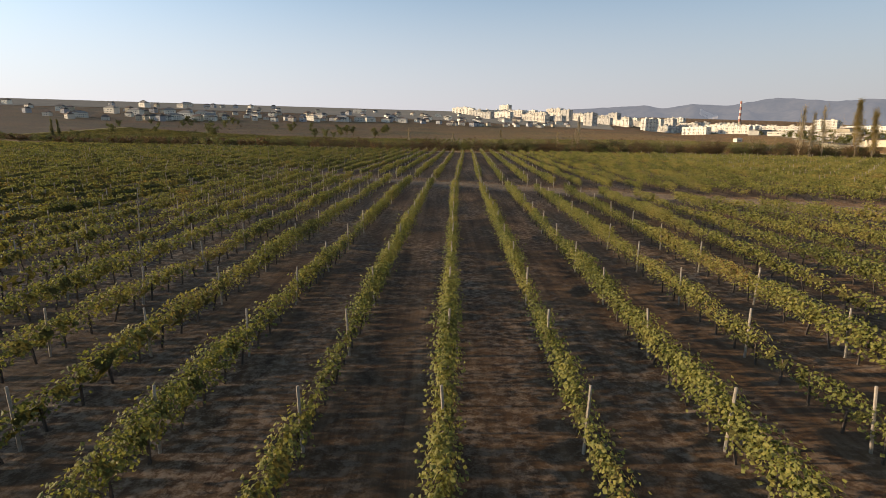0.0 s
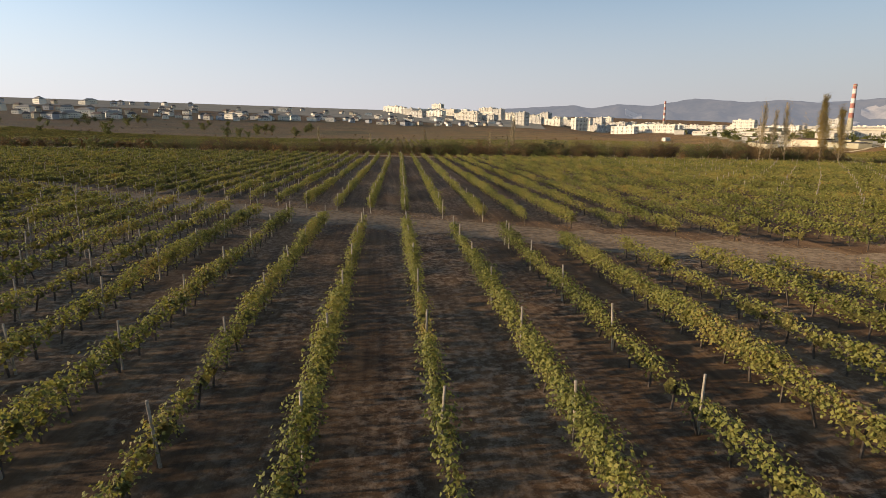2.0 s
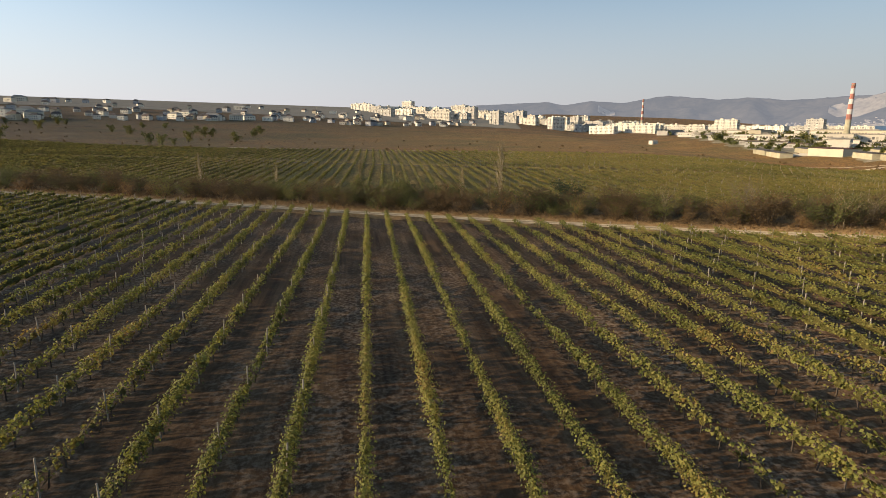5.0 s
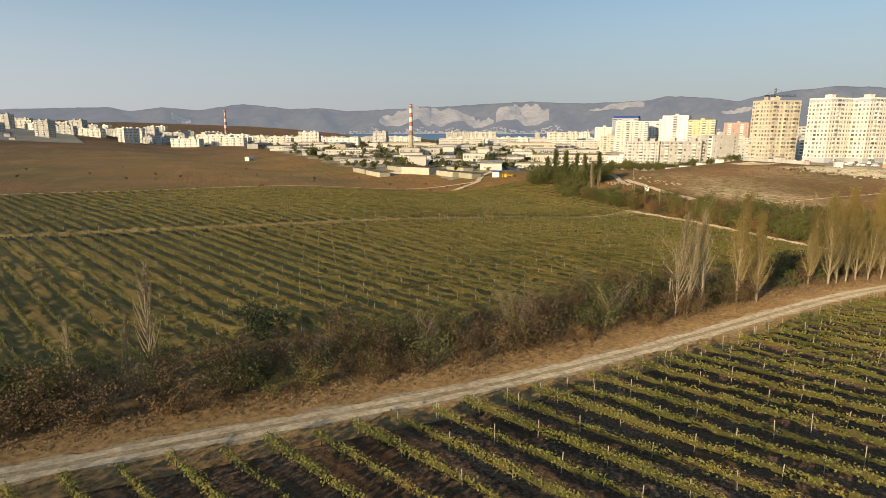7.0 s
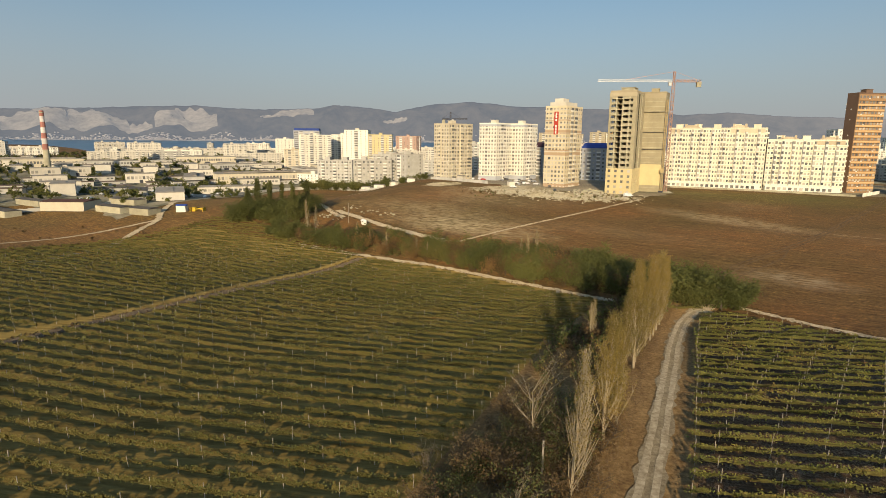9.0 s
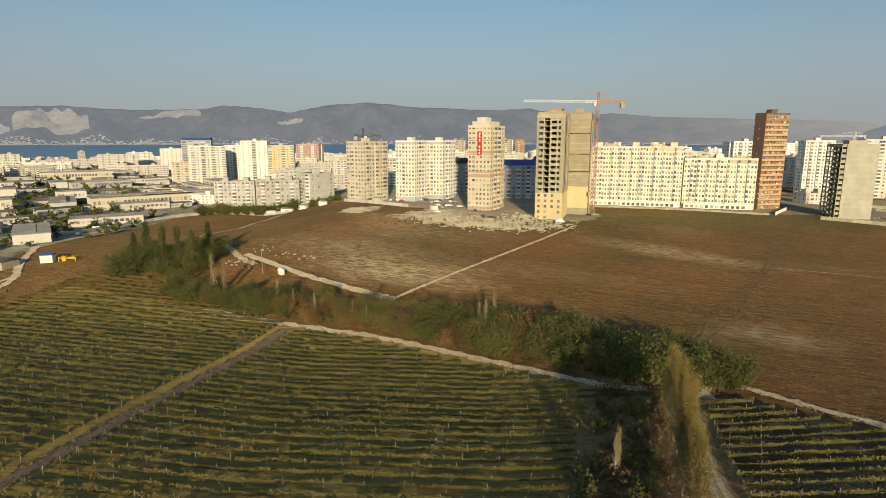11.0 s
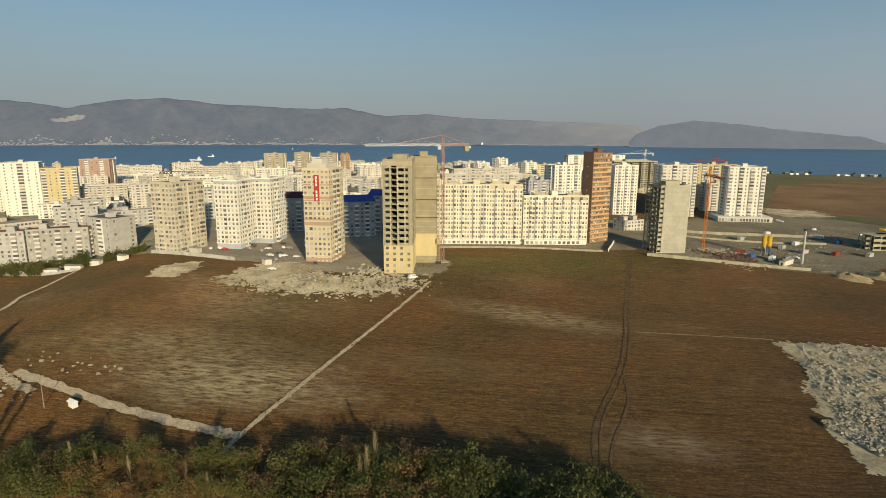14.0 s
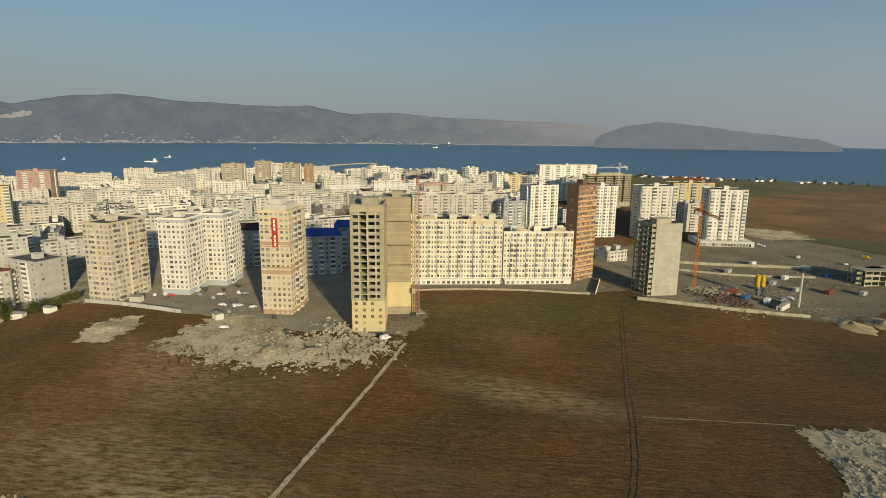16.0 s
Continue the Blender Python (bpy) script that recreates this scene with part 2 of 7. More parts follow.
def with_haze(build, glow):
    """A far backdrop with the haze before it painted in as an even emission."""
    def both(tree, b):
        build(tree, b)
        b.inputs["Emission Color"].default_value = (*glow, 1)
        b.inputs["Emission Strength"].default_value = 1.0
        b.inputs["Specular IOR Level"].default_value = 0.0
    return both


# emission colour that stands for the haze before the far shore
HAZE_GLOW = (0.108, 0.13, 0.168)


def hazed_range(tree, b):
    """Scrubby slopes with paler spurs; haze painted in as a glow, stronger towards the open sea in the south."""
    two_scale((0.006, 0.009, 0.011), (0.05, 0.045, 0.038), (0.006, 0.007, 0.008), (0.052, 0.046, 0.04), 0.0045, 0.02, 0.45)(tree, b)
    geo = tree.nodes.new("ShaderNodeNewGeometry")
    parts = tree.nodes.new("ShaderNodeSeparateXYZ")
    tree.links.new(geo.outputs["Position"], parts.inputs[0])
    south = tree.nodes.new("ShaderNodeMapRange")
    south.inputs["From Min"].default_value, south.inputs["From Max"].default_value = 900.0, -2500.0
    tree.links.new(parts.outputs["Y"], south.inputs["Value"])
    tree.links.new(ramp(tree, south.outputs[0], [(0.0, HAZE_GLOW), (0.45, (0.113, 0.133, 0.168)), (0.75, (0.145, 0.163, 0.195)), (1.0, (0.225, 0.23, 0.255))]), b.inputs["Emission Color"])
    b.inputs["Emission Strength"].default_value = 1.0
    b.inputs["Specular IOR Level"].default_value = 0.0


M_HILL = material("hazy_mountain", hazed_range, 1.0)
M_HEADLAND = material("hazy_headland", with_haze(two_scale((0.012, 0.014, 0.015), (0.045, 0.043, 0.04), (0.01, 0.012, 0.013), (0.05, 0.046, 0.042), 0.003, 0.015, 0.5), (0.142, 0.164, 0.202)), 1.0)
M_HILLSIDE = material("hazy_hillside", with_haze(two_scale((0.09, 0.09, 0.06), (0.15, 0.13, 0.09), (0.07, 0.07, 0.05), (0.17, 0.15, 0.11), 0.008, 0.06, 0.5), (0.05, 0.05, 0.052)), 1.0)
M_MEADOW = material("russet_meadow", two_scale((0.105, 0.06, 0.024), (0.235, 0.135, 0.06), (0.085, 0.05, 0.022), (0.26, 0.16, 0.08), 0.014, 0.4, 0.4, (1, 1, 1), 0.5, 0.2), 0.95)
M_QUARRY = material("pale_hazy_quarry", with_haze(two_scale((0.1, 0.09, 0.075), (0.2, 0.175, 0.145), (0.08, 0.07, 0.06), (0.22, 0.195, 0.16), 0.006, 0.03, 0.5), HAZE_GLOW), 1.0)
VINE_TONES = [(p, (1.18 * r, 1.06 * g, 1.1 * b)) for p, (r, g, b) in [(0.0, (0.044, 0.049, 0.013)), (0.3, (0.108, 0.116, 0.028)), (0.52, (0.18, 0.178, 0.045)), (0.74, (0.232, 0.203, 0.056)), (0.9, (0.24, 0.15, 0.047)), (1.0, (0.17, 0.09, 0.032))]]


def canopy(stops):
    """A dense wall of leaves seen as one: fine dapple and slow drift."""
    def build(tree, b):
        fine = noise_node(tree, 7.0, 5, 0.8)
        slow = noise_node(tree, 0.11, 3, 0.6)
        add = tree.nodes.new("ShaderNodeMath")
        add.operation = "MULTIPLY_ADD"
        tree.links.new(fine, add.inputs[0])
        add.inputs[1].default_value = 1.1
        sub = tree.nodes.new("ShaderNodeMath")
        sub.operation = "MULTIPLY_ADD"
        tree.links.new(slow, sub.inputs[0])
        sub.inputs[1].default_value = 1.2
        sub.inputs[2].default_value = -0.64
        tree.links.new(sub.outputs[0], add.inputs[2])
        tree.links.new(ramp(tree, add.outputs[0], stops), b.inputs["Base Color"])
        bump(tree, b, fine, 1.0, 0.4)
        tr = tree.nodes.new("ShaderNodeBsdfTranslucent")
        tree.links.new(b.inputs["Base Color"].links[0].from_socket, tr.inputs["Color"])
        ms = tree.nodes.new("ShaderNodeMixShader")
        ms.inputs[0].default_value = 0.2
        tree.links.new(b.outputs[0], ms.inputs[1])
        tree.links.new(tr.outputs[0], ms.inputs[2])
        tree.links.new(ms.outputs[0], tree.nodes["Material Output"].inputs["Surface"])
    return build


M_VINE = material("vine_leaf", leafy([(p, (0.94 * c[0], 1.02 * c[1], 0.92 * c[2])) for p, c in VINE_TONES], 0.11, 0.32, 0.42), 0.6)
# solid canopies use the leaf tones scaled to about two thirds
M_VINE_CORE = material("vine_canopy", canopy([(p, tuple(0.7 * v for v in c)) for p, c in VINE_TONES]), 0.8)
M_VINE_NORTH = material("olive_vine_canopy", canopy([(p, (0.68 * c[0], 0.63 * c[1], 0.62 * c[2])) for p, c in VINE_TONES]), 0.8)
M_VINE_OLIVE = material("olive_vine_leaf", leafy([(p, (0.82 * c[0], 0.84 * c[1], 0.9 * c[2])) for p, c in VINE_TONES], 0.02, 0.38, 0.26), 0.6)
M_WOOD = material("weathered_wood", two_scale((0.24, 0.2, 0.15), (0.38, 0.32, 0.25), (0.18, 0.15, 0.11), (0.42, 0.36, 0.28), 0.8, 9.0, 0.5), 0.85)
M_BARK = material("dark_bark", two_scale((0.05, 0.038, 0.028), (0.11, 0.085, 0.065), (0.04, 0.03, 0.02), (0.13, 0.1, 0.08), 0.8, 7.0, 0.5), 0.9)

# ---- the lie of the land ----
def sstep(a, b, v):
    u = np.clip((v - a) / (b - a), 0.0, 1.0)
    return u * u * (3 - 2 * u)


def land(x, y):
    """Height of the ground: a shallow valley along the hedge, a rise under the towers, a hill in the north-west, a fall to the bay."""
    x, y = np.asarray(x, float), np.asarray(y, float)
    z = -7.0 * np.exp(-(((x - 222) - 0.25 * (y - 180)) / 62) ** 2) * (0.45 + 0.55 * sstep(20, 150, y))
    z = z + 5.2 * sstep(300, 420, x) * (1 - sstep(255, 330, y)) * sstep(-160, -40, y)
    z = z - 7.0 * sstep(330, 480, x) * sstep(255, 330, y) * (1 - sstep(500, 700, y))
    z = z + 70.0 * sstep(500, 2100, y - 0.9 * x) * (1 - 0.9 * sstep(2300, 3600, y - 0.9 * x))
    bearing = np.degrees(np.arctan2(x - 100, y - 200)) % 360
    r = np.hypot(x - 100, y - 200)
    bay = sstep(44, 53, bearing) * (1 - sstep(215, 260, bearing))
    return z - 26.0 * sstep(1300, 2100, r) * bay


SEA = -17.0


def sea_level(x, y):
    return SEA + 42.0 * sstep(1900, 4900, np.hypot(x - 100, y - 200))


def mesh_np(name, verts, faces, mat, smooth=False):
    """A mesh from arrays: faces is (n, 3) or (n, 4)."""
    verts, faces = np.asarray(verts, np.float32), np.asarray(faces, np.int32)
    me = bpy.data.meshes.new(name)
    me.vertices.add(len(verts))
    me.vertices.foreach_set("co", verts.ravel())
    k = faces.shape[1]
    me.loops.add(faces.size)
    me.loops.foreach_set("vertex_index", faces.ravel())
    me.polygons.add(len(faces))
    me.polygons.foreach_set("loop_start", np.arange(0, faces.size, k, dtype=np.int32))
    me.polygons.foreach_set("use_smooth", np.full(len(faces), bool(smooth)))
    me.materials.append(mat)
    me.update(calc_edges=True)
    me.validate()
    return me


def grid_faces(nu, nv):
    i = np.arange((nu - 1) * (nv - 1))
    a = (i // (nv - 1)) * nv + i % (nv - 1)
    return np.stack([a, a + nv, a + nv + 1, a + 1], 1)


def structure(name, me, label="", category=""):
    return tagged(new(name, me), label, category, kind="structure")


# one sheet of ground, fine near the flight and coarse towards the horizon
ring = np.concatenate([np.linspace(0, 520, 66), 520 * 1.055 ** np.arange(1, 44)])
ring = ring[ring < 4900]
axis = np.concatenate([-ring[:0:-1], ring])
GX, GY = np.meshgrid(axis + 230, axis + 130, indexing="ij")

ground = structure("ground", mesh_np("ground", np.stack([GX, GY, land(GX, GY)], -1).reshape(-1, 3), grid_faces(*GX.shape), M_FIELD, True),
                   "rolling brown ground of dry stubble and bare soil", "ground")


def line_y(points):
    """y along a polyline that runs in growing x."""
    px, py = np.array([p[0] for p in points], float), np.array([p[1] for p in points], float)

    def at(x):
        x = np.asarray(x, float)
        left = py[0] + (x - px[0]) * (py[1] - py[0]) / (px[1] - px[0])
        right = py[-1] + (x - px[-1]) * (py[-1] - py[-2]) / (px[-1] - px[-2])
        return np.where(x < px[0], left, np.where(x > px[-1], right, np.interp(x, px, py)))
    return at


TRACK = [(-420, 440), (-150, 292), (-60, 243), (0, 212.5), (24, 198.5), (47, 187), (70, 175.7), (92, 167.5), (115, 160.8), (130, 156.8), (150, 151.4), (165, 147.6), (182, 142.5), (190, 139.8), (205, 132.6), (213, 128)]
track_y = line_y(TRACK)
PALE = [(205, 143), (206.5, 152), (214, 164), (227.5, 186), (242.5, 212), (252, 239), (267, 272)]
pale_y = line_y(PALE)
grass_y = line_y([(-60, 372), (56, 312), (99, 285), (153, 258.5), (204, 249), (249, 238)])
top_y = line_y([(-60, 482), (79, 422), (175, 373), (297, 332)])


def gap_low(x):
    return 81.0 - 0.72 * np.asarray(x, float)


def gap_high(x):
    return 89.6 - 0.63 * np.asarray(x, float)


def loft(name, x0, x1, low, high, nx, ny, off, mat, label="", category=""):
    """A sheet on the ground between two lines."""
    xs = np.linspace(x0, x1, nx)
    v = np.linspace(0, 1, ny)
    lo, hi = low(xs), high(xs)
    X = np.repeat(xs[:, None], ny, 1)
    Y = lo[:, None] + (hi - lo)[:, None] * v
    return structure(name, mesh_np(name, np.stack([X, Y, land(X, Y) + off], -1).reshape(-1, 3), grid_faces(nx, ny), mat, True), label, category)


def resample(points, step):
    p = np.array(points, float)
    for _ in range(2):      # round the corners
        q = np.repeat(p, 2, 0)
        q[1:-1:2] = 0.78 * p[:-1] + 0.22 * p[1:]
        q[2::2] = 0.22 * p[:-1] + 0.78 * p[1:]
        p = q
    s = np.concatenate([[0], np.cumsum(np.hypot(*np.diff(p, axis=0).T))])
    t = np.arange(0, s[-1], step)
    return np.stack([np.interp(t, s, p[:, 0]), np.interp(t, s, p[:, 1])], 1)


def strip(name, points, width, off, mat, label="", category="", step=3.0, rag=0.4, crown=0.0):
    """A ragged-edged way along a line."""
    rng = np.random.default_rng(len(name) + int(abs(points[0][0])))
    c = resample(points, min(step, 1.6))
    d = np.gradient(c, axis=0)
    d /= np.linalg.norm(d, axis=1)[:, None]
    n = np.stack([-d[:, 1], d[:, 0]], 1)
    us = np.array([-1, -0.75, -0.3, 0.0, 0.3, 0.75, 1.0])
    w = width / 2 * (1 + rag * rng.normal(0, 0.5, (len(c), 2)))
    u = np.where(us < 0, us * w[:, :1], us * w[:, 1:])
    X = c[:, :1] + n[:, :1] * u
    Y = c[:, 1:] + n[:, 1:] * u
    z = land(X, Y) + off + crown * np.array([0, -0.04, 0.03, 0.08, 0.03, -0.04, 0])
    return structure(name, mesh_np(name, np.stack([X, Y, z], -1).reshape(-1, 3), grid_faces(*X.shape), mat, True), label, category)


lane_side = line_y([(-330, -60), (70, -60), (120, 26), (160, 79), (183.8, 110), (200, 124), (203, 127)])
loft("vineyard_soil_south", -330, 200, lane_side, lambda x: track_y(x) - 3.0, 130, 90, 0.08, M_SOIL, "dark tilled vineyard soil with pale dry patches", "soil")
loft("vineyard_soil_north", -330, 206, lambda x: track_y(x) + 16, lambda x: top_y(x), 98, 70, 0.08, M_SOIL_NORTH, "weedy tilled soil of the farther vineyard", "soil")
loft("vineyard_soil_corner", 206, 296, lambda x: pale_y(x) - 2, lambda x: top_y(x), 40, 40, 0.08, M_SOIL_NORTH, "weedy tilled soil in the corner of the vineyard", "soil")
loft("hedge_verge", -420, 212, lambda x: track_y(x) - 5, lambda x: track_y(x) + 23, 100, 8, 0.14, M_VERGE, "rough brown verge of dead grass under the hedge", "verge")
strip("dirt_track", TRACK, 3.3, 0.22, M_MIDDLE, "worn tan dirt track beside the vineyard", "track", 2.5, 0.35)
strip("track_junction", [(200, 133.7), (206, 131.2), (211, 128.5), (215, 126)], 5.0, 0.3, M_TRACK, "bare pale ground where the lanes meet", "track", 1.6, 0.5)
strip("cross_lane", [(-190, 211), (-60, 126.5), (0, 85.5), (60, 46), (120, 4)], 7.0, 0.1, M_LANE, "bare lane between two vineyard blocks", "lane", 3)
strip("pale_lane", PALE, 2.8, 0.2, M_TRACK, "pale dirt lane along the edge of the vineyard", "lane", 2.5, 0.6)
strip("grass_lane", [(-60, 372), (56, 312), (99, 285), (153, 258.5), (204, 249), (249, 238)], 3.4, 0.16, M_LANE, "brown grass lane across the vineyard", "lane", 3, 0.5)
strip("field_lane", [(213, 127), (208, 123.7), (199.7, 116.5), (191.9, 110.3), (183.8, 103.6), (174, 90), (160, 72), (120, 20), (80, -40)], 2.6, 0.2, M_TRACK, "pale lane at the field's edge", "lane", 3)
strip("diagonal_path", [(266, 212), (272, 208), (304, 182), (363, 135), (389, 116)], 1.7, 0.18, M_TRACK, "trodden pale path across the brown field", "path", 3)
strip("white_road", [(332, 278), (318, 262), (298.5, 241.8), (288.4, 229), (279.7, 217.6), (272, 206)], 3.8, 0.2, M_TRACK, "wide pale gravel road", "road", 3)

# the two wheel ruts of the dirt track
for side in (-0.78, 0.78):
    strip("wheel_rut", [(x + 0.33 * side, y + 0.94 * side) for x, y in TRACK], 0.85, 0.245, M_TRACK, "pale worn wheel rut of the dirt track", "track", 2.5, 0.3)
RUTS = [(216, 129), (230, 120.4), (241, 114), (249, 107.6), (258, 98), (268, 87.4), (285, 72.4), (318.5, 48), (351, 23.5), (405.5, -18)]
strip("tyre_rut", RUTS, 0.7, 0.11, M_RUT, "dark tyre rut across the brown field", "ruts", 3, 0.9)
strip("tyre_rut", [(x + 1.1, y + 1.5) for x, y in RUTS], 0.7, 0.115, M_RUT, "second dark tyre rut beside the first", "ruts", 3, 0.9)
strip("tyre_rut", [(268, 87), (256.5, 93), (247.5, 101.5), (237.5, 112.5), (228, 119)], 0.7, 0.12, M_RUT, "tyre rut that leaves the others and comes back", "ruts", 3, 0.9)
strip("faint_lane", [(278, 11.8), (290, 35), (302, 58)], 0.7, 0.14, M_MIDDLE, "faint worn lane in the stubble", "lane", 3, 0.7)
strip("works_lane", [(200, 330), (250, 342), (287, 358), (306, 361), (321, 371), (345, 382), (380, 398), (430, 395)], 3.0, 0.25, M_TRACK, "pale dirt lane leading to the works", "lane", 3)
strip("top_lane", [(-60, 500), (82, 434), (135, 402), (278, 374), (310, 362)], 2.5, 0.2, M_TRACK, "pale lane above the vineyard", "lane", 3, 0.5)
BEND = [(512, 300), (478, 309), (458, 317), (431, 313), (417, 320), (394, 325), (365, 306), (347, 290), (326, 278), (316, 268)]
strip("bend_lane", BEND, 3.0, 0.22, M_TRACK, "worn pale lane round the field", "lane", 3, 0.4)


def loft_y(name, y0, y1, west, east, ny, nx, off, mat, label="", category=""):
    ys = np.linspace(y0, y1, ny)
    v = np.linspace(0, 1, nx)
    lo, hi = west(ys), east(ys)
    Y = np.repeat(ys[:, None], nx, 1)
    X = lo[:, None] + (hi - lo)[:, None] * v
    return structure(name, mesh_np(name, np.stack([X, Y, land(X, Y) + off], -1).reshape(-1, 3), grid_faces(ny, nx)[:, ::-1], mat, True), label, category)


def line_x(points):
    py, px = [p[1] for p in points], [p[0] for p in points]
    return lambda y: np.interp(y, py, px) + 1.5 * np.sin(y * 0.23) + 0.7 * np.sin(y * 0.71 + 1) + 0.35 * np.sin(y * 1.9)


def patch(name, corners, cell, off, mat, label, category, rag=4.0):
    """A spread of loose ground with a frayed outline and small bare gaps near its edge."""
    c = np.array(corners, float)
    lo, hi = c.min(0) - rag, c.max(0) + rag
    xs, ys = np.arange(lo[0], hi[0], cell), np.arange(lo[1], hi[1], cell)
    X, Y = np.meshgrid(xs, ys, indexing="ij")
    mx, my = X[:-1, :-1] + cell / 2, Y[:-1, :-1] + cell / 2
    inside, reach = np.zeros(mx.shape, bool), np.full(mx.shape, 1e9)
    for (x0, y0), (x1, y1) in zip(c, np.roll(c, -1, 0)):
        cross = (y0 > my) != (y1 > my)
        inside ^= cross & (mx < x0 + (my - y0) * (x1 - x0) / (y1 - y0 + 1e-9))
        t = np.clip(((mx - x0) * (x1 - x0) + (my - y0) * (y1 - y0)) / ((x1 - x0) ** 2 + (y1 - y0) ** 2), 0, 1)
        reach = np.minimum(reach, np.hypot(mx - x0 - t * (x1 - x0), my - y0 - t * (y1 - y0)))
    wob = np.array([noise.fractal(Vector((x * 0.17, y * 0.17, 2.0)), 0.6, 2.1, 6) for x, y in zip(mx.ravel(), my.ravel())]).reshape(mx.shape)
    keep = (np.where(inside, reach, -reach) + rag * wob > 0).ravel()
    f = grid_faces(*X.shape)[keep]
    used_v, f = np.unique(f, return_inverse=True)
    p = np.stack([X, Y, land(X, Y) + off], -1).reshape(-1, 3)[used_v]
    return structure(name, mesh_np(name, p, f.reshape(-1, 4), mat, True), label, category)


M_ASPHALT = material("worn_asphalt", two_scale((0.18, 0.148, 0.1), (0.36, 0.3, 0.2), (0.14, 0.115, 0.078), (0.42, 0.355, 0.25), 0.045, 0.9, 0.5), 0.9)
M_GRAVEL = material("pale_gravel_yard", two_scale((0.085, 0.07, 0.035), (0.22, 0.18, 0.115), (0.065, 0.054, 0.03), (0.28, 0.235, 0.16), 0.03, 0.7, 0.55), 0.95)
M_SPILL = material("chalky_spill", two_scale((0.17, 0.125, 0.06), (0.52, 0.44, 0.28), (0.2, 0.155, 0.085), (0.6, 0.52, 0.36), 0.07, 0.8, 0.45, (1, 1, 1), 0.6, 0.3), 0.95)
# streets and yards of the town, in three sheets
loft_y("town_yard", 96, 262, line_x([(462, 96), (432, 114), (412, 128), (408, 141), (420, 160), (436, 180), (462, 205), (492, 240), (504, 262)]), lambda y: 640 + 0 * y, 60, 40, 0.16, M_ASPHALT, "worn asphalt yards between the towers", "pavement")
loft_y("house_forecourt", -36, 95, line_x([(424, -36), (424, -10), (430, 0), (449, 31), (467, 84), (440, 96)]), lambda y: 640 + 0 * y, 40, 40, 0.18, M_GRAVEL, "pale forecourt of the long apartment house", "pavement")
loft_y("site_yard", -330, -37, line_x([(380, -330), (352, -190), (345, -108), (376, -69), (392, -46), (404, -37)]), line_x([(560, -330), (560, -250), (560, -120), (600, -37)]), 60, 40, 0.18, M_GRAVEL, "churned grey building site yard", "yard")
patch("chalk_spill", [(416, 221), (437, 211), (450, 197), (453, 184), (436, 170), (414, 161), (406, 148), (405, 134), (396, 120), (383, 128), (376, 142), (377, 158), (384, 172), (387, 188), (394, 199), (406, 208)], 0.8, 0.26, M_SPILL, "chalky spoil spilled at the edge of the field", "spoil", 11.0)
patch("trodden_ground", [(396, 121), (403, 104), (416, 95), (440, 92), (466, 92), (462, 104), (440, 120), (418, 132), (402, 130)], 0.8, 0.2, M_GRAVEL, "trodden brown ground below the unfinished tower", "ground", 5.0)
patch("chalk_spread", [(437, 254), (462, 251), (471, 233), (454, 229), (431, 240)], 0.8, 0.24, M_SPILL, "pale chalk spread round a heap", "spoil", 4.0)
patch("pale_clearing", [(600, -336), (565, -366), (524, -340), (538, -296), (570, -300)], 1.6, 0.5, M_SPILL, "bare pale clearing in the meadow", "ground", 8.0)
loft_y("town_ground", -150, 560, lambda y: np.interp(y, [-150, 0, 100, 262, 300, 420, 560], [600, 641, 641, 506, 520, 575, 600]), lambda y: np.interp(y, [-150, 100, 560], [1700, 1840, 1840]), 80, 90, 0.14, M_YARD, "grey-green ground between the town's houses", "ground")
loft_y("works_ground", 385, 860, lambda y: np.interp(y, [385, 421, 513, 860], [312, 327, 344, 485]) + 5 * np.sin(y * 0.11) + 3 * np.sin(y * 0.31), lambda y: np.interp(y, [385, 420, 860], [560, 575, 1200]), 60, 50, 0.2, M_YARD, "dusty ground of the works and yards", "ground")
loft_y("far_meadow", -1560, -331, lambda y: np.interp(y, [-1560, -331], [330, 385]), lambda y: np.interp(y, [-1560, -1000, -331], [1000, 1560, 1700]), 60, 60, 0.3, M_GRASS, "dull green meadow by the sea", "meadow")

loft_y("russet_meadow", -1016, -335, lambda y: np.interp(y, [-1016, -461, -335], [480, 425, 560]), lambda y: np.interp(y, [-1016, -622, -340], [860, 837, 603]), 50, 30, 0.38, M_MEADOW, "open russet meadow beyond the building site", "meadow")


def fan(name, b0, b1, r0, r1, nb, nr, off, mat, label, category):
    """A sheet on the ground between two bearings and two distances."""
    B, R = np.meshgrid(np.radians(np.linspace(b0, b1, nb)), np.linspace(r0, r1, nr), indexing="ij")
    X, Y = 100 + R * np.sin(B), 200 + R * np.cos(B)
    return structure(name, mesh_np(name, np.stack([X, Y, land(X, Y) + off], -1).reshape(-1, 3), grid_faces(nb, nr)[:, ::-1], mat, True), label, category)


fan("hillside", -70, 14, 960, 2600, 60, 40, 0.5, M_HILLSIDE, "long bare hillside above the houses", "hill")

# the bay, out to the horizon
sa = np.radians(np.linspace(35, 235, 121))
sr = np.concatenate([np.linspace(1250, 2000, 12), np.linspace(2150, 4960, 24)])
SA, SR = np.meshgrid(sa, sr, indexing="ij")
SX, SY = 100 + SR * np.sin(SA), 200 + SR * np.cos(SA)
structure("water", mesh_np("water", np.stack([SX, SY, sea_level(SX, SY)], -1).reshape(-1, 3), grid_faces(*SX.shape)[:, ::-1], M_SEA, True), "calm blue water of a wide bay", "water")


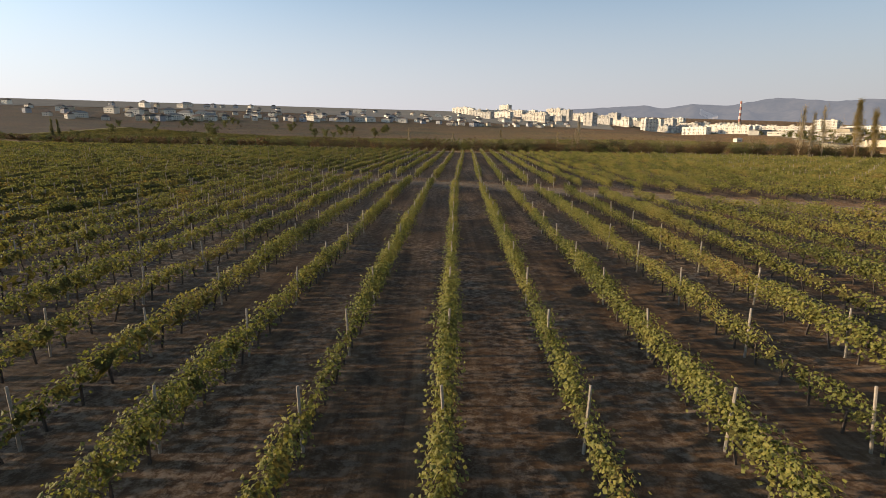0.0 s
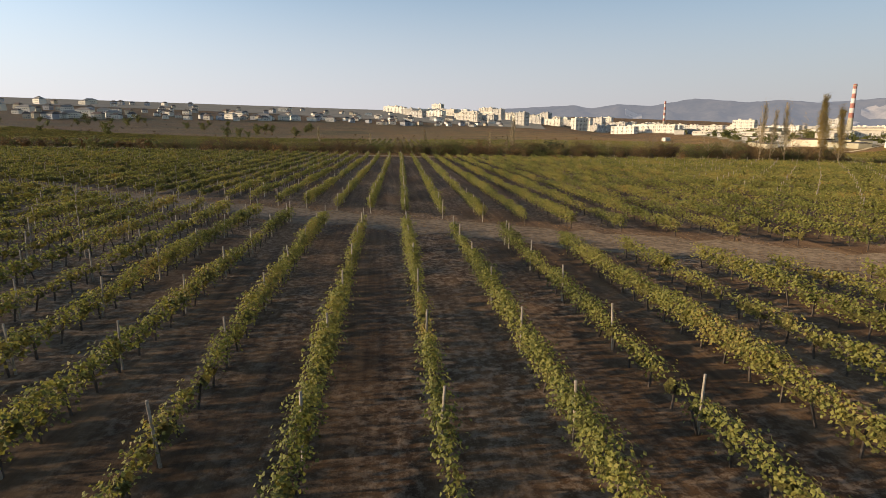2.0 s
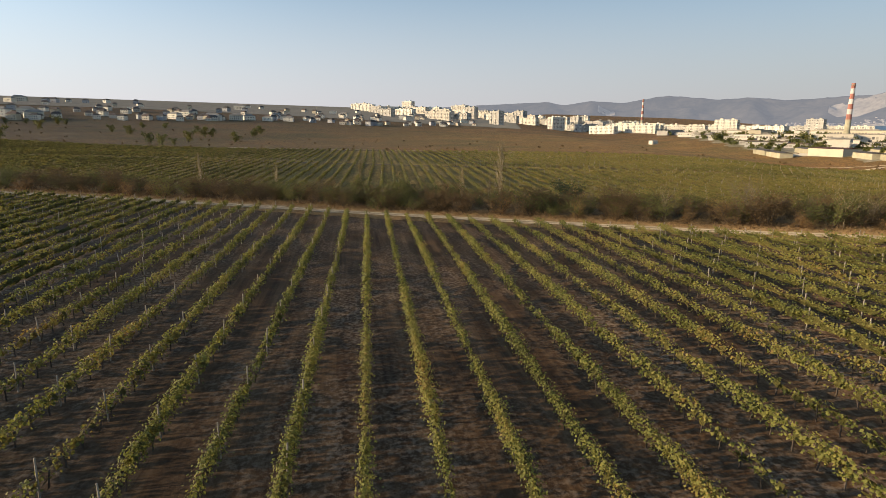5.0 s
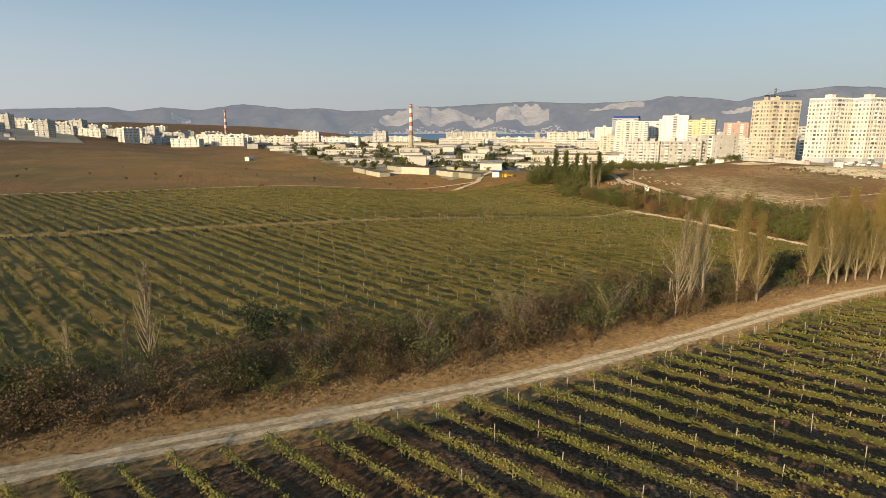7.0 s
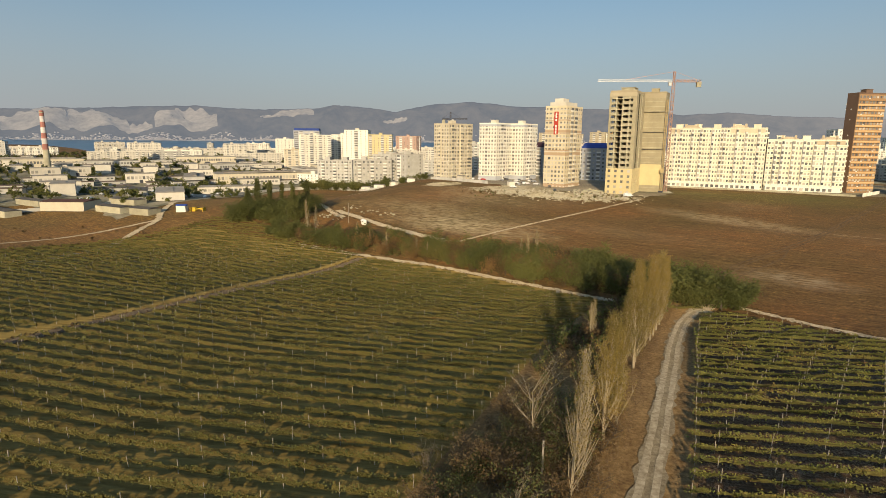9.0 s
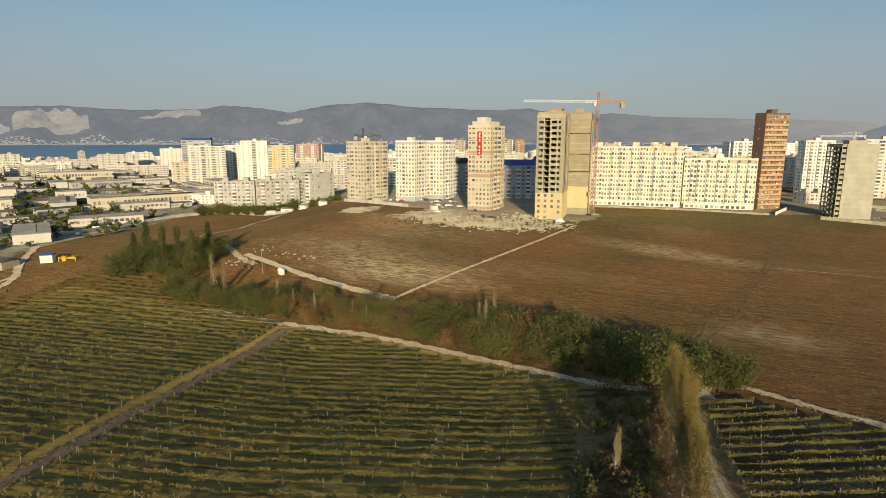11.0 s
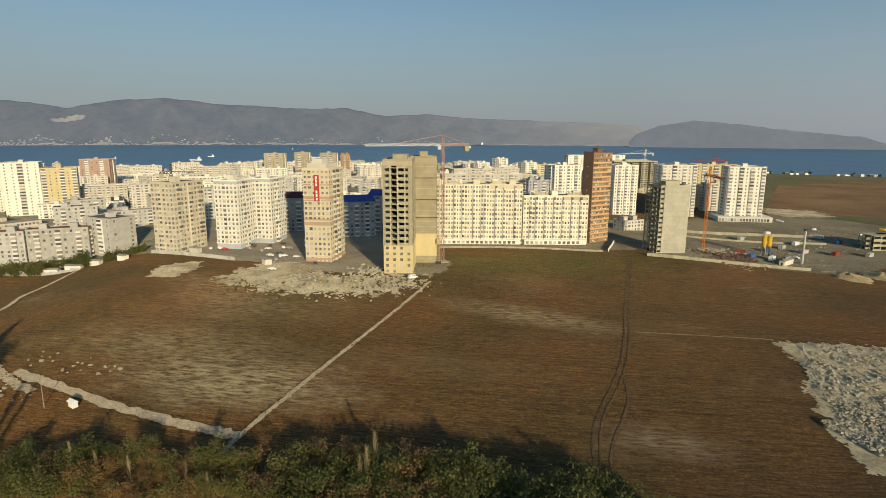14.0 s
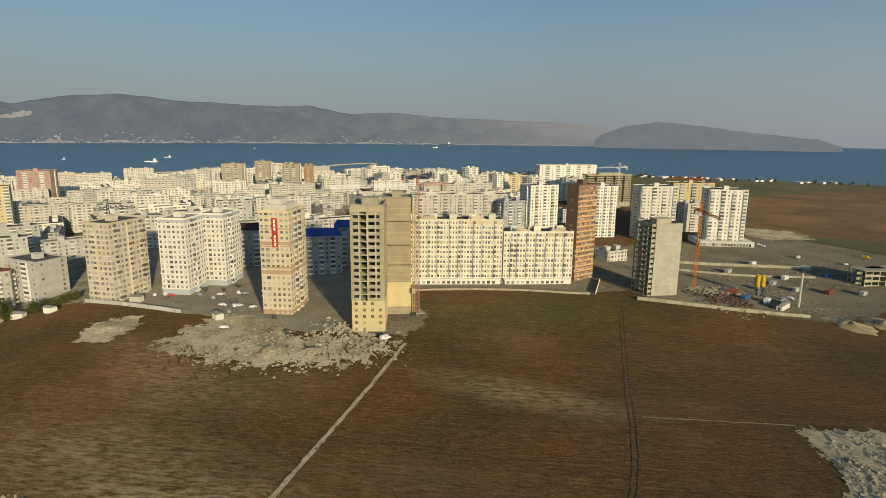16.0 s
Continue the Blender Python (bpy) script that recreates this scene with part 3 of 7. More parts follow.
def ridge(name, profile, r_foot, r_top, mat, label, rough, scars=()):
    """A mountain chain: the skyline is given as slope above eye height by bearing; scars are quarry faces (bearing from, to, height from, to)."""
    b = np.array([p[0] for p in profile], float)
    e = np.array([p[1] for p in profile], float)

    def point(bearing, v, near=0.0):
        a = radians(bearing)
        slope = float(np.interp(bearing, b, e)) + 0.0008 * noise.noise(Vector((bearing * 0.9, 0.5, 0))) + 0.0009 * noise.noise(Vector((bearing * 2.3, 2.5, 0)))
        r = r_foot + (r_top - r_foot) * v - near
        x, y = 100 + r * math.sin(a), 190 + r * math.cos(a)
        base = float(sea_level(x, y)) - 3
        summit = 55 + r_top * slope
        n = noise.fractal(Vector((x * rough, y * rough, 0.3)), 0.9, 2.1, 6)
        spur = 0.5 + 0.5 * math.sin(bearing * 1.35 + 2.2 * n)
        return x, y, base + (summit - base) * (v ** (0.7 + 0.5 * spur)) * (1 - 0.3 * (1 - v) * v * 4 * max(-1, min(1, 1.8 * n)))
    bs = np.arange(b[0], b[-1] + 0.01, 0.3)
    vs = np.linspace(0, 1, 19)
    rows = []
    for bearing in bs:
        rows += [point(bearing, v) for v in vs]
        a = radians(bearing)
        rows.append((100 + (r_top + 60) * math.sin(a), 190 + (r_top + 60) * math.cos(a), -30))
    ob = structure(name, mesh_np(name, rows, grid_faces(len(bs), len(vs) + 1)[:, ::-1], mat, True), label, "mountain")
    for k, (b0, b1, v0, v1) in enumerate(scars):
        us, ws = np.linspace(0, 1, 24), np.linspace(0, 1, 9)
        face = []
        for u in us:
            top = v0 + (v1 - v0) * (0.45 + 0.55 * math.sin(math.pi * u) ** 0.5) * (0.85 + 0.4 * noise.noise(Vector((u * 6, k, 0))))
            low = v0 + 0.05 * noise.noise(Vector((u * 6, k, 4)))
            face += [point(b0 + (b1 - b0) * u, low + (top - low) * w, 14) for w in ws]
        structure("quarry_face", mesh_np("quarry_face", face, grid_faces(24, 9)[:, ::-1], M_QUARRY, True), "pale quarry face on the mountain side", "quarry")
    return point


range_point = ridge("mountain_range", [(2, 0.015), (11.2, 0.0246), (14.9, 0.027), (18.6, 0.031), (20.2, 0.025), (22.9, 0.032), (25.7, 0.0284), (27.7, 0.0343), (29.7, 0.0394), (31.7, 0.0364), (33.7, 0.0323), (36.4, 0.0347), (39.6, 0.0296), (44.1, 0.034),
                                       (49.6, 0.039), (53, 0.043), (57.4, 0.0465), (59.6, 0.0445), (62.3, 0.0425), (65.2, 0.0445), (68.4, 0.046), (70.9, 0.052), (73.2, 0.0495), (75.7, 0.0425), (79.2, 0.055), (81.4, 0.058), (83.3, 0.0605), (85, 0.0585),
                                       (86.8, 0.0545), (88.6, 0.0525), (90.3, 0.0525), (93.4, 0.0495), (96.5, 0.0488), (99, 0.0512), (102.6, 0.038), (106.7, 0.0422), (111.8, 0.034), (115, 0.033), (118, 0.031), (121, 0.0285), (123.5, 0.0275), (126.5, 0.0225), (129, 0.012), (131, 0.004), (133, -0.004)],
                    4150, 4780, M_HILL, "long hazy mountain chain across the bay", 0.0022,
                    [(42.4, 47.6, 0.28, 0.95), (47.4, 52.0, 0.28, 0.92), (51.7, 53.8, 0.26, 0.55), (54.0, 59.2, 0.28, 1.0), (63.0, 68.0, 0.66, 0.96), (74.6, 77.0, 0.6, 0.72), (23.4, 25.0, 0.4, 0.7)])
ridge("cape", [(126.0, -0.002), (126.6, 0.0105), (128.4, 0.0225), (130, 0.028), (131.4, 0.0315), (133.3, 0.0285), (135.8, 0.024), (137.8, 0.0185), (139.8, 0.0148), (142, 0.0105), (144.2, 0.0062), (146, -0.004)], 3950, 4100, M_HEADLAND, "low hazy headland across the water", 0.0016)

# bare cliffs and beach at the foot of the range
shore_line = []
for bearing in np.arange(61, 124.01, 0.25):
    cliff = 0.012 + 0.1 * max(0.0, noise.noise(Vector((bearing * 0.42, 7.0, 0))) + 0.35 * noise.noise(Vector((bearing * 1.7, 3.0, 0)))) ** 1.3
    shore_line += [range_point(bearing, 0.008 + cliff * w, 20) for w in (0.0, 0.35, 0.7, 1.0)]
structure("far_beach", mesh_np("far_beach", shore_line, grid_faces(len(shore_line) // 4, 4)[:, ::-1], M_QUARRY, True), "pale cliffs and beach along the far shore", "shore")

# pale settlements on the far shore
far = random.Random(9)
dots = []
for i in range(1500):
    bearing = far.choice((far.uniform(40, 110), far.gauss(66, 9), far.gauss(52, 6)))
    x, y, z = range_point(bearing, far.random() ** 3 * 0.12, 8)
    s_ = far.uniform(3, 7)
    dots.append((x, y, z, s_, far.uniform(3, 8)))
# far house walls carry the same painted haze as an emission
M_FARTOWN = material("hazy_town_wall", with_haze(two_scale((0.12, 0.11, 0.1), (0.3, 0.27, 0.24), (0.1, 0.09, 0.08), (0.32, 0.29, 0.25), 0.01, 0.05, 0.5), HAZE_GLOW), 0.95)
dv = np.array([[(x + a * s_, y + b_ * s_, z + c * h_ - 2) for a, b_, c in ((-1, -1, 0), (1, -1, 0), (1, 1, 0), (-1, 1, 0), (-1, -1, 1), (1, -1, 1), (1, 1, 1), (-1, 1, 1))] for x, y, z, s_, h_ in dots]).reshape(-1, 3)
df = (np.arange(len(dots))[:, None, None] * 8 + np.array([[0, 1, 5, 4], [1, 2, 6, 5], [2, 3, 7, 6], [3, 0, 4, 7], [4, 5, 6, 7]])).reshape(-1, 4)
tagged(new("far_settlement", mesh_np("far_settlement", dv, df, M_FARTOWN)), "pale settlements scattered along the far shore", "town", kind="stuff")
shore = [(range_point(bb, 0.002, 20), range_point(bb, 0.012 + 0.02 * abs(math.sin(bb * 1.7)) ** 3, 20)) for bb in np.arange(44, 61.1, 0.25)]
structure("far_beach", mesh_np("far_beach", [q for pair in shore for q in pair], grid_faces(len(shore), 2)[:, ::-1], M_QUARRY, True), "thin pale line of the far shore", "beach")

# ---- vineyards ----
rng = np.random.default_rng(5)


def far_from_flight(x, y):
    """Plan distance to the middle line of the flight over the vineyards."""
    line = np.array([(0, 0, 8), (10, 50, 9), (20, 100, 14), (22, 130, 22), (36, 162, 31), (75, 189, 46), (100, 199, 64), (112, 200, 72)], float)
    p = np.stack([x, y, 0 * x], -1)
    best = np.full(x.shape, 1e9)
    for a, b in zip(line[:-1], line[1:]):
        ab = b - a
        t = np.clip(((p - a) @ ab) / (ab @ ab), 0, 1)
        best = np.minimum(best, np.linalg.norm(p - (a + t[..., None] * ab), axis=-1))
    return best


def leaf_quads(c, size, up=0.35, side=None):
    """A folded four-cornered leaf at each centre, turned at random, or rather towards one side."""
    n = len(c)
    nrm = rng.normal(0, 1, (n, 3))
    if side is not None:
        nrm = 0.55 * nrm
        nrm[:, 0] += side
    nrm[:, 2] = np.abs(nrm[:, 2]) + up
    nrm /= np.linalg.norm(nrm, axis=1)[:, None]
    a = np.cross(nrm, rng.normal(0, 1, (n, 3)))
    a /= np.linalg.norm(a, axis=1)[:, None] + 1e-9
    b = np.cross(nrm, a)
    s = (np.broadcast_to(size, (n,)) * rng.uniform(0.7, 1.3, n))[:, None] * 0.5
    fold = nrm * s * 0.25
    v = np.stack([c - a * s, c - b * s * 0.9 - fold, c + a * s * 1.1, c + b * s * 0.9 - fold], 1)
    return v.reshape(-1, 3), np.arange(n * 4).reshape(n, 4)


def row_x(k, y):
    """The rows open and close a little like a fan."""
    gap = np.interp(y, [0, 75, 181, 224, 322, 480], [3.58, 3.44, 3.18, 3.2, 3.5, 3.6])
    return k * gap + np.interp(y, [0, 75, 181, 224, 322], [-0.3, -1.15, -0.33, -0.95, -0.3]) + 0.036 * y


def vigour(k, y):
    """How full the canopy is: gaps and thin vines here and there."""
    v = np.sin(y * 0.37 + k * 1.7) * 0.25 + np.sin(y * 0.113 + k * 2.9) * 0.3 + np.sin(y * 1.31 + k * 0.7) * 0.2
    return np.clip(0.8 + v, 0.15, 1.3)


def row_leaves(k, y0, y1):
    """Leaves of one row of vines, denser and smaller near the flight."""
    ys = np.arange(y0, y1, 1.0)
    if len(ys) == 0:
        return None
    xs = row_x(k, ys)
    d = far_from_flight(xs, ys)
    per = np.select([d < 13, d < 24, d < 45, d < 90, d < 150], [300, 185, 76, 34, 15], 4.0)
    size = np.select([d < 13, d < 24, d < 45, d < 90, d < 150], [0.105, 0.125, 0.175, 0.215, 0.31], 0.5)
    cnt = rng.poisson(per * vigour(k, ys))
    idx = np.repeat(np.arange(len(ys)), cnt)
    y = ys[idx] + rng.uniform(0, 1, len(idx))
    full = vigour(k, y)
    h = 0.4 + rng.beta(2.0, 1.25, len(idx)) * (0.75 + 0.4 * full)
    lean = rng.normal(0, 1, len(idx))
    x = row_x(k, y) + lean * (0.15 + 0.06 * full)
    return np.stack([x, y, land(x, y) + h], 1), size[idx], np.clip(lean, -0.7, 0.7)


def row_core(k, y0, y1, step, keep=0.62):
    """The dense inside of a row of vines: a ragged narrow wall of foliage."""
    y = np.append(np.arange(y0, y1, step), y1)
    full = np.clip(vigour(k, y) * 1.15, 0.3, 1.25) * rng.uniform(0.75, 1.2, len(y))
    w = 0.13 + 0.1 * full
    x = row_x(k, y)
    g = land(x, y)
    us, hs = np.array([-0.6, -1.1, 0.1, 1.1, 0.6]), np.array([0.7, 0.88, 1.2, 0.9, 0.68])
    j = rng.uniform(0.8, 1.2, (len(y), 5))
    X = x[:, None] + us * w[:, None] * j
    Z = g[:, None] + np.where(hs > 0.6, hs * (0.72 + 0.28 * full[:, None]) * rng.uniform(0.88, 1.12, (len(y), 5)), hs)
    v = np.stack([X, np.repeat(y[:, None], 5, 1), Z], -1).reshape(-1, 3)
    f = grid_faces(len(y), 5)
    return v, f[rng.uniform(0, 1, len(f)) < keep]


def boxes(c, half, top_shift=None):
    """Upright four-sided stakes standing on the points c; half is (n, 3): half width, half depth, height."""
    n = len(c)
    sx = np.array([-1, 1, 1, -1, -1, 1, 1, -1])
    sy = np.array([-1, -1, 1, 1, -1, -1, 1, 1])
    sz = np.array([0, 0, 0, 0, 1, 1, 1, 1])
    v = c[:, None, :] + np.stack([sx * half[:, :1], sy * half[:, 1:2], sz * half[:, 2:]], -1)
    if top_shift is not None:
        v[:, 4:, :2] += top_shift[:, None, :]
    f = np.array([[0, 1, 5, 4], [1, 2, 6, 5], [2, 3, 7, 6], [3, 0, 4, 7], [4, 5, 6, 7]])
    return v.reshape(-1, 3), (np.arange(n)[:, None, None] * 8 + f).reshape(-1, 4)


post_meshes = []
for j in range(4):
    bm = bmesh.new()
    bmesh.ops.create_cone(bm, cap_ends=True, segments=6, radius1=0.048, radius2=0.04, depth=1.9, matrix=pose(0, 0, 0.94, 2 * j - 3, 3 - 2 * j))
    bmesh.ops.bevel(bm, geom=[e for e in bm.edges if all(v.co.z > 1.7 for v in e.verts)], offset=0.012, segments=1, affect="EDGES")
    me = bpy.data.meshes.new("post")
    bm.to_mesh(me)
    bm.free()
    me.materials.append(M_WOOD)
    post_meshes.append(me)
post_count = 0


def stake_arrays(k, y0, y1):
    ys = np.arange(y0 + 0.2, y1, 6.2)
    ys = np.append(ys, y1 - 0.2)
    return np.stack([row_x(k, ys), ys, land(row_x(k, ys), ys)], 1)


def near_row(k, y0, y1):
    """One row that the flight passes closely: leaves, stems, posts."""
    global post_count
    got = row_leaves(k, y0, y1)
    if got is None or y1 - y0 < 4:
        return
    c, size, lean = got
    base = new("vine_row")
    base.location = (float(row_x(k, y0)), y0, float(land(row_x(k, y0), y0)))
    tagged(base, "trellised row of yellowing grape vines on dark soil", "vines", "rows of the vineyard")
    off = np.array(base.location)
    v, f = leaf_quads(c - off, size, 0.3, lean)
    part_np("foliage", mesh_np("foliage", v, f, M_VINE), base, kind="stuff")
    v, f = row_core(k, y0, y1, 0.35, 0.3)
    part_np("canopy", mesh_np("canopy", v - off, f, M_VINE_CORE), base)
    ys = np.arange(y0 + 0.5, y1, 1.5)
    ys = ys[far_from_flight(row_x(k, ys), ys) < 45]
    if len(ys):
        p = np.stack([row_x(k, ys), ys, land(row_x(k, ys), ys) - 0.02], 1) - off
        half = np.stack([np.full(len(ys), 0.03), np.full(len(ys), 0.03), rng.uniform(0.75, 1.0, len(ys))], 1)
        v, f = boxes(p, half, rng.normal(0, 0.1, (len(ys), 2)))
        part_np("stem_line", mesh_np("stem_line", v, f, M_BARK), base, kind="stuff")
    for p in stake_arrays(k, y0, y1):
        if post_count < 420:
            post_count += 1
            ob = new("post", post_meshes[post_count % 4])
            ob.parent = base
            ob.matrix_basis = pose(*(p - off), 0, 0, post_count * 47)


def part_np(name, me, parent, label="", kind=""):
    ob = new(name, me)
    ob.parent = parent
    return tagged(ob, label, kind=kind)


BLOCKS = []      # row number, from y, to y
for k in range(-92, 60):
    x_mid = row_x(k, 60)
    if x_mid < 100:
        BLOCKS.append((k, max(-12.0, float(lane_side(x_mid)) + 5), float(gap_low(x_mid)), "south"))
    x_far = row_x(k, 150)
    end = float(track_y(x_far)) - 4.2
    start = max(float(gap_high(x_mid)), float(lane_side(x_far)) + 5) if x_far < 196 else end
    BLOCKS.append((k, start, end, "middle"))
for k in range(-92, 86):
    x = row_x(k, 240)
    low = float(track_y(x)) + 24 if x < 200 else float(pale_y(x)) + 3
    if x < 262:
        BLOCKS.append((k, low, float(grass_y(x)) - 3.5, "north"))
    BLOCKS.append((k, float(grass_y(x)) + 3.5 if x < 250 else low, float(top_y(x)) - 2, "north"))
rest = {"south": [], "middle": [], "north": []}
for k, y0, y1, where in BLOCKS:
    if y1 - y0 < 4:
        continue
    ym = np.linspace(y0, y1, 12)
    if where != "north" and far_from_flight(row_x(k, ym), ym).min() < 34:
        near_row(k, y0, y1)
    else:
        rest[where].append((k, y0, y1))
for where, rows in rest.items():
    cs, ss, ls, ps, cv, cf, count = [], [], [], [], [], [], 0
    for k, y0, y1 in rows:
        c, s, lean = row_leaves(k, y0, y1)
        ls.append(lean)
        ym = np.linspace(y0, y1, 9)
        v, f = row_core(k, y0, y1, 0.8 if far_from_flight(row_x(k, ym), ym).min() < 70 else 1.7, 0.7)
        cv.append(v)
        cf.append(f + count)
        count += len(v)
        cs.append(c)
        ss.append(s)
        ps.append(stake_arrays(k, y0, y1))
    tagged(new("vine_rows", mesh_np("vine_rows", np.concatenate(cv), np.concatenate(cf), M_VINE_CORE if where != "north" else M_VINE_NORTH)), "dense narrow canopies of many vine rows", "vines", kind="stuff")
    v, f = leaf_quads(np.concatenate(cs), np.concatenate(ss), 0.3, np.concatenate(ls))
    tagged(new("vine_rows", mesh_np("vine_rows", v, f, M_VINE if where != "north" else M_VINE_OLIVE)), "many parallel rows of yellow-green grape vines", "vines", kind="stuff")
    p = np.concatenate(ps)
    d = far_from_flight(p[:, 0], p[:, 1])
    p = p[d < 190]
    half = np.stack([np.full(len(p), 0.035), np.full(len(p), 0.035), rng.uniform(1.5, 1.85, len(p))], 1)
    v, f = boxes(p, half, rng.normal(0, 0.06, (len(p), 2)))
    tagged(new("vineyard_posts", mesh_np("vineyard_posts", v, f, M_WOOD)), "weathered wooden trellis posts in long lines", "posts", kind="stuff")

# ---- hedge, poplars, trees ----
M_DRYLEAF = material("dry_leaf", leafy([(0.0, (0.064, 0.044, 0.02)), (0.35, (0.108, 0.07, 0.031)), (0.6, (0.15, 0.095, 0.04)), (0.85, (0.18, 0.1, 0.041)), (1.0, (0.15, 0.075, 0.033))], 0.06, 0.2, 0.26), 0.7)
M_GREENLEAF = material("green_leaf", leafy([(0.0, (0.05, 0.057, 0.017)), (0.35, (0.092, 0.099, 0.028)), (0.65, (0.138, 0.134, 0.038)), (0.9, (0.19, 0.15, 0.047)), (1.0, (0.25, 0.135, 0.052))], 0.03, 0.25, 0.2), 0.7)
M_RUSTLEAF = material("rust_leaf", leafy([(0.0, (0.1, 0.06, 0.027)), (0.4, (0.2, 0.115, 0.045)), (0.7, (0.28, 0.165, 0.062)), (1.0, (0.22, 0.1, 0.042))], 0.05, 0.2, 0.26), 0.7)
M_GOLDLEAF = material("poplar_leaf", leafy([(0.0, (0.12, 0.095, 0.028)), (0.35, (0.205, 0.152, 0.043)), (0.65, (0.3, 0.21, 0.06)), (1.0, (0.33, 0.2, 0.066))], 0.08, 0.3, 0.3), 0.7)
M_DEADGRASS = material("dead_grass", leafy([(0.0, (0.1, 0.06, 0.03)), (0.5, (0.19, 0.115, 0.055)), (0.85, (0.26, 0.175, 0.09)), (1.0, (0.16, 0.07, 0.035))], 0.08, 0.2), 0.8)
M_PALEBARK = material("pale_bark", two_scale((0.27, 0.21, 0.125), (0.38, 0.305, 0.195), (0.21, 0.16, 0.095), (0.41, 0.335, 0.225), 0.6, 5.0, 0.5), 0.85)
M_TWIG = material("grey_brown_twig", two_scale((0.13, 0.1, 0.07), (0.2, 0.16, 0.115), (0.1, 0.075, 0.05), (0.22, 0.18, 0.13), 0.6, 5.0, 0.5), 0.9)
M_DARKSHRUB = material("evergreen_leaf", leafy([(0.0, (0.016, 0.027, 0.012)), (0.5, (0.042, 0.058, 0.022)), (1.0, (0.084, 0.095, 0.031))], 0.1, 0.15), 0.7)


def tubes(paths, sides=5):
    """Tapered limbs: each path is a list of (point, radius)."""
    vs, fs = [], []
    for path in paths:
        base = len(vs)
        for i, (p, r) in enumerate(path):
            q = path[min(i + 1, len(path) - 1)][0] - path[max(i - 1, 0)][0]
            side = q.cross(Vector((0.3, 1, 0.2))).normalized()
            other = q.cross(side).normalized()
            for s in range(sides):
                a = 2 * math.pi * s / sides
                vs.append(p + side * (r * math.cos(a)) + other * (r * math.sin(a)))
        for i in range(len(path) - 1):
            for s in range(sides):
                a, b = base + i * sides + s, base + i * sides + (s + 1) % sides
                fs.append((a, b, b + sides, a + sides))
    return vs, fs


def limb(rnd, start, heading, length, r, bend, up, n=4):
    """A crooked limb that starts at a point and keeps turning up."""
    p, d, out = Vector(start), Vector(heading).normalized(), []
    for i in range(n + 1):
        out.append((p.copy(), r * (1 - 0.8 * i / n)))
        d = (d + Vector((rnd.uniform(-bend, bend), rnd.uniform(-bend, bend), up + rnd.uniform(-bend, bend) * 0.5))).normalized()
        p = p + d * (length / n)
    return out


